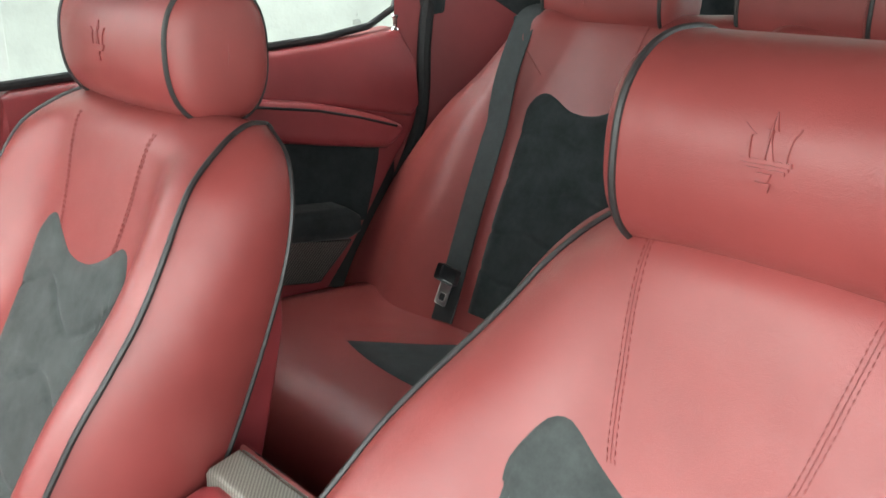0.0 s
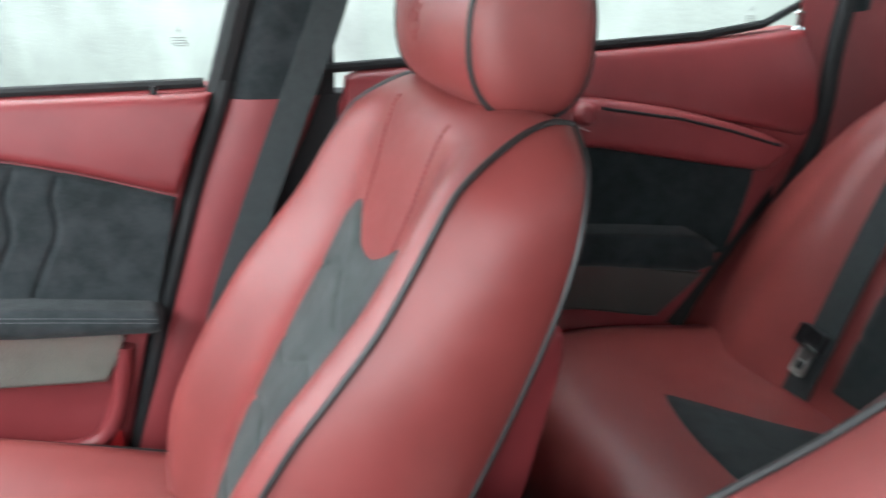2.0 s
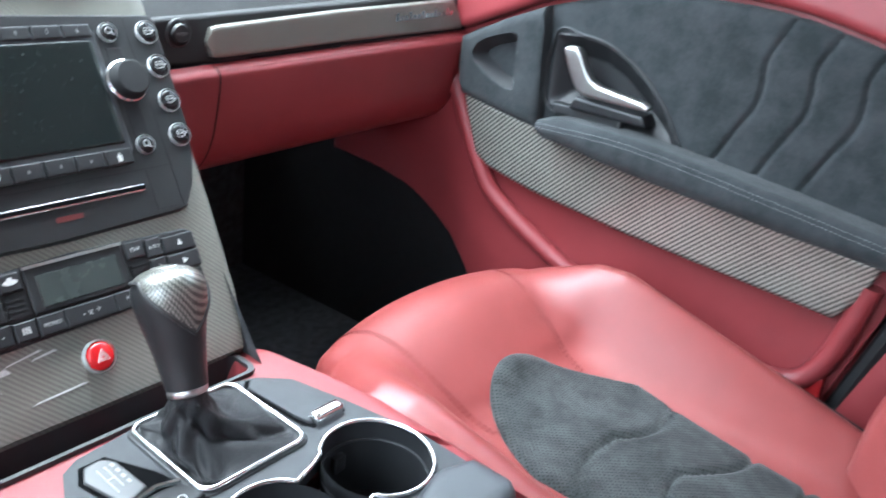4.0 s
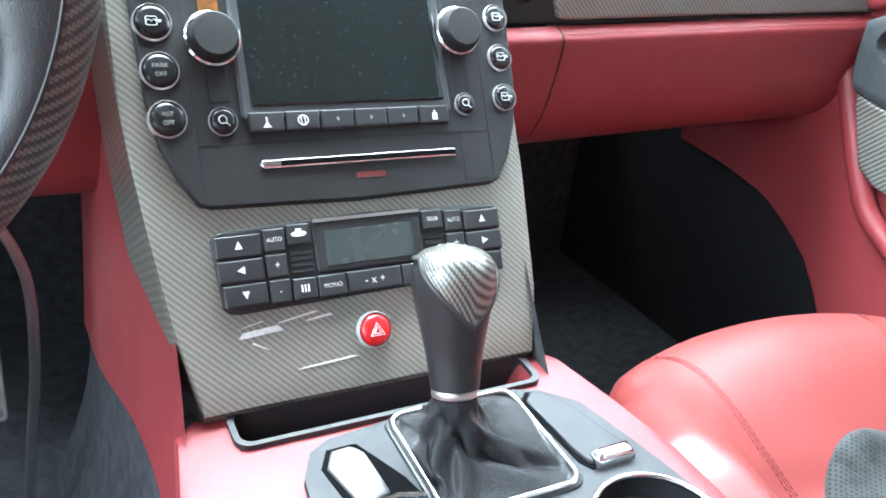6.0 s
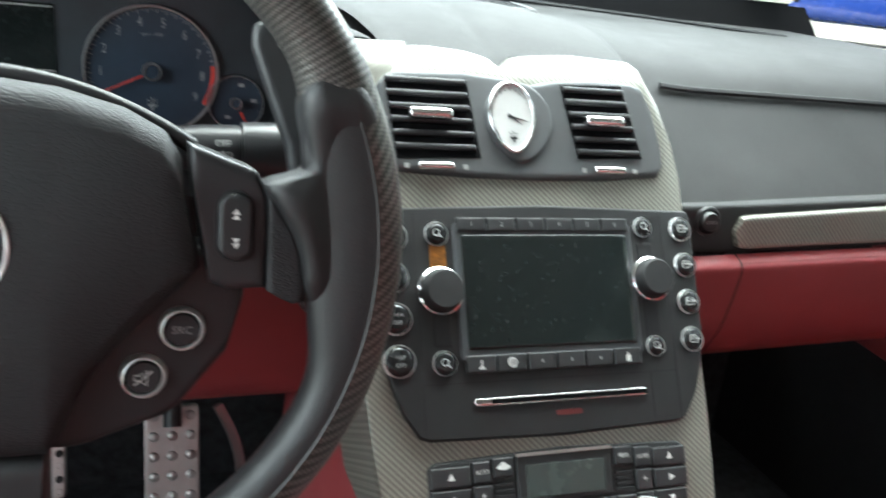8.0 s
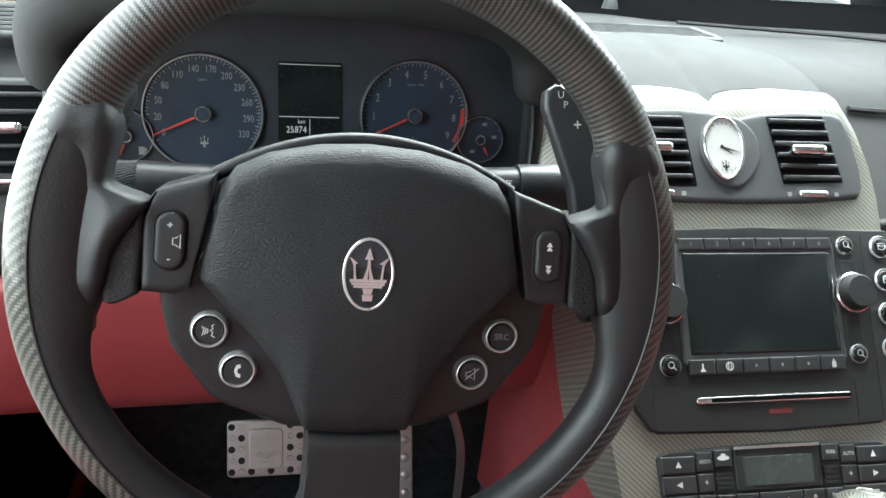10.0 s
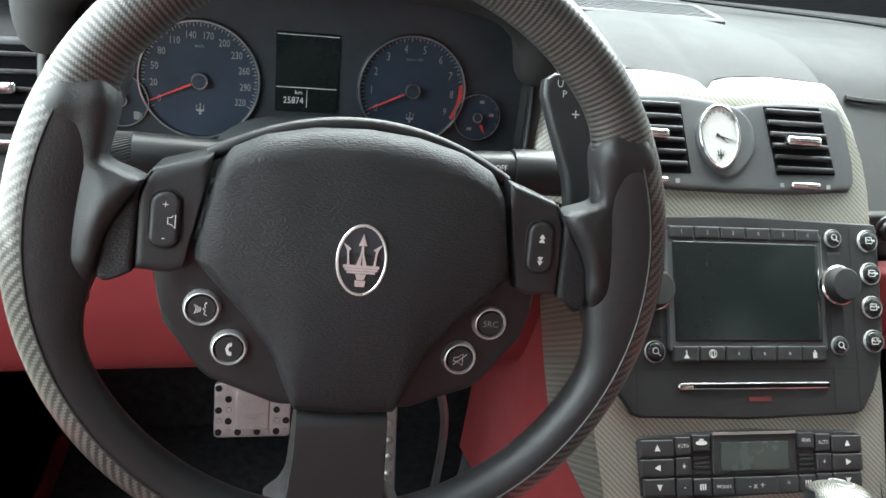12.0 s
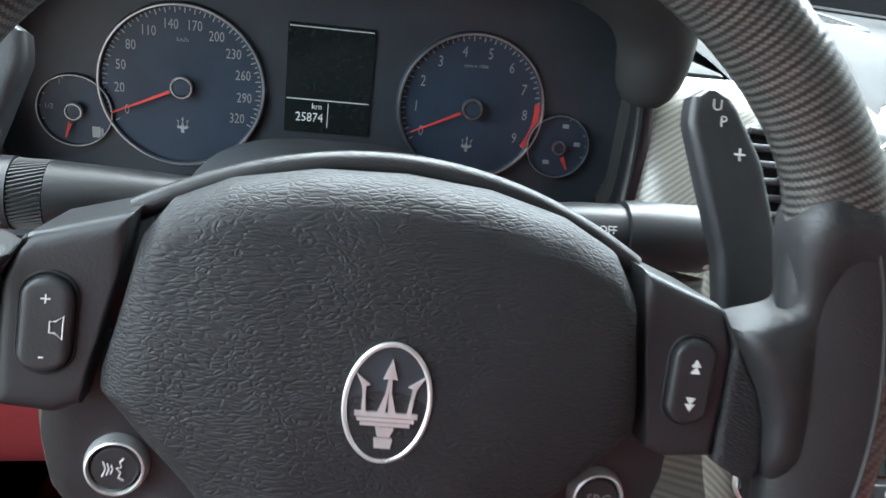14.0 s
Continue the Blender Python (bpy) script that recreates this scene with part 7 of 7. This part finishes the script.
part("cap_edge", tube([kcap(i / 60, 0.0) for i in range(61)], 0.0015, 6), PIPING, lever, "dark cap joint")
part("cap_mark", tube([LV(0.0075 * math.cos(2 * math.pi * i / 30), 0.0105 * math.sin(2 * math.pi * i / 30), 0.0925 - 0.0012) for i in range(30)], 0.0006, 6, True), BRIGHT_METAL, cap, "engraved oval")
part("collar", lathe([(0.0130, -0.003), (0.0146, -0.002), (0.0150, 0.0), (0.0148, 0.002), (0.013, 0.004)], LV, 28), SATIN_METAL, lever, "metal collar")


def boot(u, v):
    a = 2 * math.pi * u
    c, s_ = math.cos(a), math.sin(a)
    e = 2 / (2 + 3.5 * (1 - v) ** 2)
    f = curve1([(0, 1.0), (0.2, 0.78), (0.45, 0.33), (0.7, 0.11), (1.0, 0.0)], v)
    bump = math.sin(math.pi * min(1, v * 1.02)) ** 0.7
    fold = 1 + bump * (0.16 * math.sin(3 * a + 7 * v + 0.6) + 0.09 * math.sin(7 * a - 11 * v) + 0.05 * math.sin(13 * a + 9 * v))
    low = CT(0.0335 + math.copysign(abs(c) ** e, c) * 0.0465, 0.116 + math.copysign(abs(s_) ** e, s_) * 0.0445, 0.009)
    up = LV(c * 0.0140, s_ * 0.0140, -0.003)
    mid = CT(0.0335, 0.116, 0.009).lerp(LV(0, 0, -0.003), v)
    p = up.lerp(low, f)
    p.z = low.z + (up.z - low.z) * curve1([(0, 0.0), (0.2, 0.08), (0.45, 0.32), (0.7, 0.66), (1.0, 1.0)], v) + 0.0035 * bump * math.sin(5 * a + 13 * v)
    flat = Vector((mid.x, mid.y, p.z))
    return flat + (p - flat) * fold


part("boot", grid(boot, 110, 50), BOOT_LEATHER, lever, "creased black leather gear boot")

# ---- pedals ----
def pedal(name, label, x0, x1, z0, z1, y, lean, rows, cols, domed=False):
    root = thing(name, label, "pedal", "pedals", ((x0 + x1) / 2, y, z0))
    PF = frame_of(((x0 + x1) / 2, y, (z0 + z1) / 2), (1, 0, 0), (0, lean, 1))
    w, h = x1 - x0, z1 - z0
    part("plate", pad(rect(-w / 2, -h / 2, w / 2, h / 2, 0.006), PF, 0.004, 0.002, 0.006, 12, 16), STEEL, root, "drilled steel pedal plate")
    for i in range(rows):
        for j in range(cols):
            u, v = -w / 2 + w * (j + 0.5) / cols, -h / 2 + h * (i + 0.5) / rows
            at_ = lambda a, b, hh, u=u, v=v: PF(u + a, v + b, hh)
            if domed:
                part("stud", lathe([(0.0, 0.0066), (0.0030, 0.0062), (0.0052, 0.0050), (0.0062, 0.0036)], at_, 16), STEEL, root)
            elif not (abs(u) < w * 0.25 and abs(v) < h * 0.40):
                part("hole", lathe([(0.0, 0.0041), (0.0022, 0.0042), (0.0025, 0.0052), (0.0038, 0.0052), (0.0044, 0.0038)], at_, 14), RUBBER if (i + j) % 2 == 0 else STEEL, root)
    if not domed:
        mk = part("mark_plate", pad(rect(-w * 0.22, -h * 0.36, w * 0.22, h * 0.36, 0.006), PF, 0.0062, 0.0015, 0.0, 8, 8), STEEL, root, "plain raised plate")
        part("mark", trident(PF, 0.0, 0.0, h * 0.62, 0.006, 0.0076), STEEL, mk, "raised three-pronged mark", False)
    part("arm", tube([((x0 + x1) / 2, y + 0.01, z1 - 0.02), ((x0 + x1) / 2, y + 0.08, z1 + 0.10), ((x0 + x1) / 2, y + 0.14, z1 + 0.2)], 0.010, 10), PLASTIC, root)
    return root


pedal("brake_pedal", "drilled steel brake pedal", -0.480, -0.385, 0.205, 0.275, 0.62, 0.35, 5, 8)
pedal("accelerator_pedal", "long drilled steel accelerator pedal", -0.305, -0.245, 0.085, 0.292, 0.62, 0.35, 9, 3, True)

# ---- windows ----
structure("window_1", box((0.735, -0.36, 0.74), (0.739, 0.50, 1.20)), GLASS).visible_shadow = False
structure("window_4", box((-0.60, -1.775, 0.90), (0.60, -1.770, 1.20)), GLASS).visible_shadow = False
structure("window_5", box((-0.735, -1.36, 0.76), (-0.731, -0.60, 1.18)), GLASS).visible_shadow = False
structure("window_2", box((0.735, -1.36, 0.76), (0.739, -0.56, 1.18)), GLASS).visible_shadow = False


# ---- dash ends, vents and windscreen ----
def side_vent(e):
    """The outer vents at one end of the dash."""
    root = thing("outer_air_vent", "black outer dashboard air vent with chrome tab", "air vent", "dash vents", (e * 0.655, 0.45, 0.62))
    V = frame_of((-0.645, 0.462, 0.665), (1, 0.12, 0), (0, 0.35, 1)) if e < 0 else frame_of((0.590, 0.456, 0.682), (1, -0.10, -0.06), (-0.55, 0.25, 1))
    part("frame", pad(rect(-0.054, -0.050, 0.054, 0.050, 0.012), V, 0.010, 0.008, 0.02, 14, 14), SATIN, root)
    # No real hollow: a near-black sheet holds the shade inside the vent.
    part("well", prism(rect(-0.044, -0.032, 0.044, 0.042, 0.004), V, 0.008, 0.0108), VENT_BLACK, root, "near-black sheet for the vent's shade", False)
    for i in range(5):
        v = -0.026 + 0.0145 * i
        part("slat", pad(rect(-0.043, v, 0.043, v + 0.004, 0.001), V, 0.0145, 0.0015, -0.008, 10, 4), SATIN, root, "vent slat")
    part("vent_tab", pad(rect(-0.018, 0.0, 0.018, 0.010, 0.004), V, 0.022, 0.004, -0.008, 10, 5), CHROME, root, "chrome vent tab")
    part("vent_wheel", pad(rect(-0.016, -0.043, 0.016, -0.037, 0.003), V, 0.014, 0.0025, -0.008, 10, 5), CHROME, root, "chrome vent thumbwheel")
    D = frame_of((e * 0.645, 0.56, 0.752), (1, -e * 0.2, 0), (0, 0.8, 0.42))
    dv = part("demist_vent", pad(oval(0, 0, 0.048, 0.030, 32), D, 0.004, 0.004, 0.01, 14, 10), SATIN, root, "oval demister vent")
    for i in range(6):
        v = -0.020 + 0.0072 * i
        w = 0.042 * math.sqrt(max(0.05, 1 - (v / 0.027) ** 2))
        part("slot", prism(rect(-w, v, w, v + 0.0036), D, 0.003, 0.0046), RUBBER, dv, "dark vent slot", False)


side_vent(-1)
side_vent(1)
lights = thing("light_switch", "round black headlight switch on dash", "light switch", "", (-0.662, 0.43, 0.565))
LS = frame_of((-0.664, 0.428, 0.567), (1, 0.05, 0), (0, 0.1, 1))
part("plate", pad(rect(-0.04, -0.035, 0.045, 0.035, 0.01), LS, 0.004, 0.003, 0.02, 12, 10), SATIN, lights)
part("knob", lathe([(0, 0.022), (0.018, 0.021), (0.020, 0.018), (0.022, 0.004), (0.026, 0.004)], LS, 32), PLASTIC, lights)
part("mark", joined(prism(oval(0.012, 0.027, 0.003, 0.003, 14), LS, 0.0045, 0.005), *[prism(rect(0.012 + 0.0055 * math.cos(a) - 0.0005, 0.027 + 0.0055 * math.sin(a) - 0.0005, 0.012 + 0.0055 * math.cos(a) + 0.0005, 0.027 + 0.0055 * math.sin(a) + 0.0005), LS, 0.0045, 0.005) for a in [math.pi / 4 * i for i in range(8)]]), WHITE_INK, lights, "white lamp mark", False)
part("carbon_trim", pad(rect(-0.72, 0.535, -0.56, 0.556, 0.004), lambda u, v, h: Vector((u, 0.418 - h, v)), 0.006, 0.004, 0.02, 12, 6), CARBON, dash, "carbon fibre dash strip")

# speaker grille and sensor on the dash top
GR = frame_of((0.0, 0.745, 0.7565), (1, 0, 0), (0, 1, 0.0))
grille = thing("dash_speaker_grille", "slotted black speaker grille on dash top", "speaker grille", "", (0.0, 0.74, 0.77))
part("panel", pad([(-0.165, 0.09), (-0.12, -0.085), (0.12, -0.085), (0.165, 0.09)], GR, 0.002, 0.002, 0.012, 16, 10), SATIN, grille)
for i in range(9):
    v = -0.070 + 0.0165 * i
    w = 0.112 + 0.038 * (v + 0.07) / 0.15
    part("slot", prism(rect(-w, v, w, v + 0.006), GR, 0.0015, 0.0026), RUBBER, grille, "dark grille slot", False)
part("sensor", lathe([(0, 0.016), (0.006, 0.0145), (0.0095, 0.010), (0.0105, 0.004), (0.012, 0.0)], lambda a, b, h: Vector((0.045 + a, 0.86 + b, 0.776 + h)), 20), SATIN, grille, "domed light sensor")
part("dash_seam", tube([(0.15, 0.86, 0.762), (0.40, 0.86, 0.755), (0.60, 0.82, 0.748)], 0.003, 6), RUBBER, dash, "dark defroster slot")
structure("trim_cowl", grid(lambda u, v: Vector((-0.78 + 1.56 * u, 1.02 + 0.05 * v - 0.07 * (2 * u - 1) ** 2, 0.740 + 0.052 * v)), 24, 4), VENT_BLACK, "black windscreen surround", True)
structure("window_3", grid(lambda u, v: Vector(((-0.74 + 1.48 * u) * (1 - 0.15 * v), 1.07 - 0.70 * v - 0.07 * (2 * u - 1) ** 2 * (1 - 0.5 * v), 0.79 + 0.41 * v)), 16, 10), GLASS, "clear windscreen").visible_shadow = False


def wiper(x0, x1):
    root = thing("windscreen_wiper", "thin black wiper resting below windscreen", "wiper", "wipers", (x0, 1.1, 0.80))
    part("arm", tube([(x0, 1.13, 0.79), ((x0 + x1) / 2, 1.10, 0.825), (x1, 1.06, 0.81)], 0.007, 8), RUBBER, root)
    part("blade", tube([(x0 + 0.15, 1.085, 0.805), ((x0 + x1) / 2 + 0.1, 1.075, 0.812), (x1 + 0.16, 1.02, 0.805)], 0.005, 8), RUBBER, root)


wiper(-0.25, 0.15)
wiper(0.28, 0.62)

# ---- outside ----
mirror = thing("wing_mirror", "dark wing mirror outside passenger window", "wing mirror", "", (0.95, 0.35, 0.75))
MR = frame_of((0.982, 0.262, 0.834), (1, -0.3, 0), (0, 0.05, 1))
part("housing", pad(rect(-0.13, -0.085, 0.12, 0.085, 0.045), MR, 0.012, 0.010, 0.10, 16, 14), RUBBER, mirror)
part("mirror_glass", pad(rect(-0.115, -0.070, 0.105, 0.070, 0.035), MR, 0.0145, 0.001, -0.01, 14, 12), material("mirror", (0.85, 0.87, 0.87), 0.02, 1.0)[0], mirror, "mirror glass")
part("stem", tube([(0.76, 0.42, 0.76), (0.90, 0.30, 0.79)], 0.022, 10), RUBBER, mirror)


def parked_car(paint, label, m):
    root = thing("parked_car", label, "car", "parked cars")
    sec = [(-2.15, 0.62, 0.80), (-2.0, 0.45, 0.92), (-1.2, 0.35, 0.98), (-0.6, 0.35, 1.02), (0.6, 0.35, 1.02), (1.3, 0.35, 0.95), (2.0, 0.42, 0.82), (2.15, 0.60, 0.74)]

    def body(u, v):
        k = station(sec, u)
        a = 2 * math.pi * v
        c, s_ = math.cos(a), math.sin(a)
        e = 2 / 4.0
        w = 0.88 - 0.14 * abs(2 * u - 1) ** 4
        return Vector((math.copysign(abs(c) ** e, c) * w, k[0], (k[1] + k[2]) / 2 + math.copysign(abs(s_) ** e, s_) * (k[2] - k[1]) / 2 - 0.12))
    part("body", grid(body, 30, 32), paint, root)

    def cabin(u, v):
        a = math.pi * v
        y = -1.35 + 2.5 * u
        h = curve1([(-1.35, 0.0), (-0.75, 0.46), (-0.1, 0.54), (0.5, 0.46), (1.15, 0.0)], y)
        w = 0.80 - 0.16 * (h / 0.54)
        return Vector((math.cos(a) * w, y, 0.86 + h * math.sin(a) ** 0.35))
    part("cabin_glass", grid(cabin, 24, 20), SCREEN, root, "dark car windows")
    for sx in (-1, 1):
        for sy in (-1.32, 1.30):
            AX = frame_of((sx * 0.84, sy, 0.33), (0, sx, 0), (0, 0, 1))
            wl = part("wheel", lathe([(0.235, 0.06), (0.30, 0.065), (0.33, 0.04), (0.33, -0.12), (0.20, -0.12)], AX, 36), RUBBER, root, "black tyre")
            part("rim", lathe([(0.215, 0.055), (0.232, 0.065), (0.240, 0.05), (0.235, -0.05)], AX, 36), SATIN_METAL, wl, "alloy rim")
            part("spoke", joined(*[prism([(math.cos(a) * r - math.sin(a) * w, math.sin(a) * r + math.cos(a) * w) for r, w in ((0.03, 0.03), (0.222, 0.018), (0.222, -0.018), (0.03, -0.03))], AX, 0.02, 0.05) for a in [2 * math.pi * i / 7 for i in range(7)]], prism(oval(0, 0, 0.05, 0.05, 16), AX, 0.02, 0.055)), SATIN_METAL, wl, "alloy spokes", False)
    root.matrix_world = m
    return root


parked_car(speckled("dark_car_paint", (0.02, 0.022, 0.028), 0.25, 0.1, 3, coat=1.0), "dark parked car by the concrete wall", pose(7.96, 5.86, -0.38, 0, 0, 29.4))
parked_car(speckled("blue_car_paint", (0.03, 0.08, 0.42), 0.25, 0.1, 3, coat=1.0), "blue parked car in the car park", pose(9.0, 9.6, 0.38, 0, 0, 60))
structure("pavement", box((-40, 7.9, -0.40), (10.6, 60, 0.38), 0.02), speckled("pale_gravel", (0.42, 0.38, 0.30), 0.95, 0.2, 2, 0.02, grain=40), "raised pale gravel terrace")
structure("hood", grid(lambda u, v: Vector((-0.85 + 1.7 * u, 1.12 + 1.15 * v - 0.10 * (2 * u - 1) ** 2, 0.74 - 0.12 * v ** 2 - 0.05 * (2 * u - 1) ** 4)), 16, 10), RUBBER, "black car bonnet", True)


def glass_sticker(y, z, w):
    """A small etched maker's panel on a side window."""
    root = thing("glass_sticker", "small grey etched mark on side window", "sticker", "window marks", (0.7345, y, z))
    G = lambda u, v, h: Vector((0.7345 - h, y - u, z + v))
    part("mark", trident(G, 0.0, 0.012, 0.010, 0.0, 0.0003), GREY_INK, root, "", False)
    for k, (a, b) in enumerate(((-0.9, 0.7), (-0.8, 0.8), (-0.9, 1.0), (-0.6, 0.9))):
        part("bar", prism(rect(a * w, -0.0035 * k, b * w, -0.0035 * k + 0.0014), G, 0.0, 0.0003), GREY_INK, root, "", False)


glass_sticker(-0.312, 0.812, 0.012)
glass_sticker(-1.197, 0.841, 0.012)
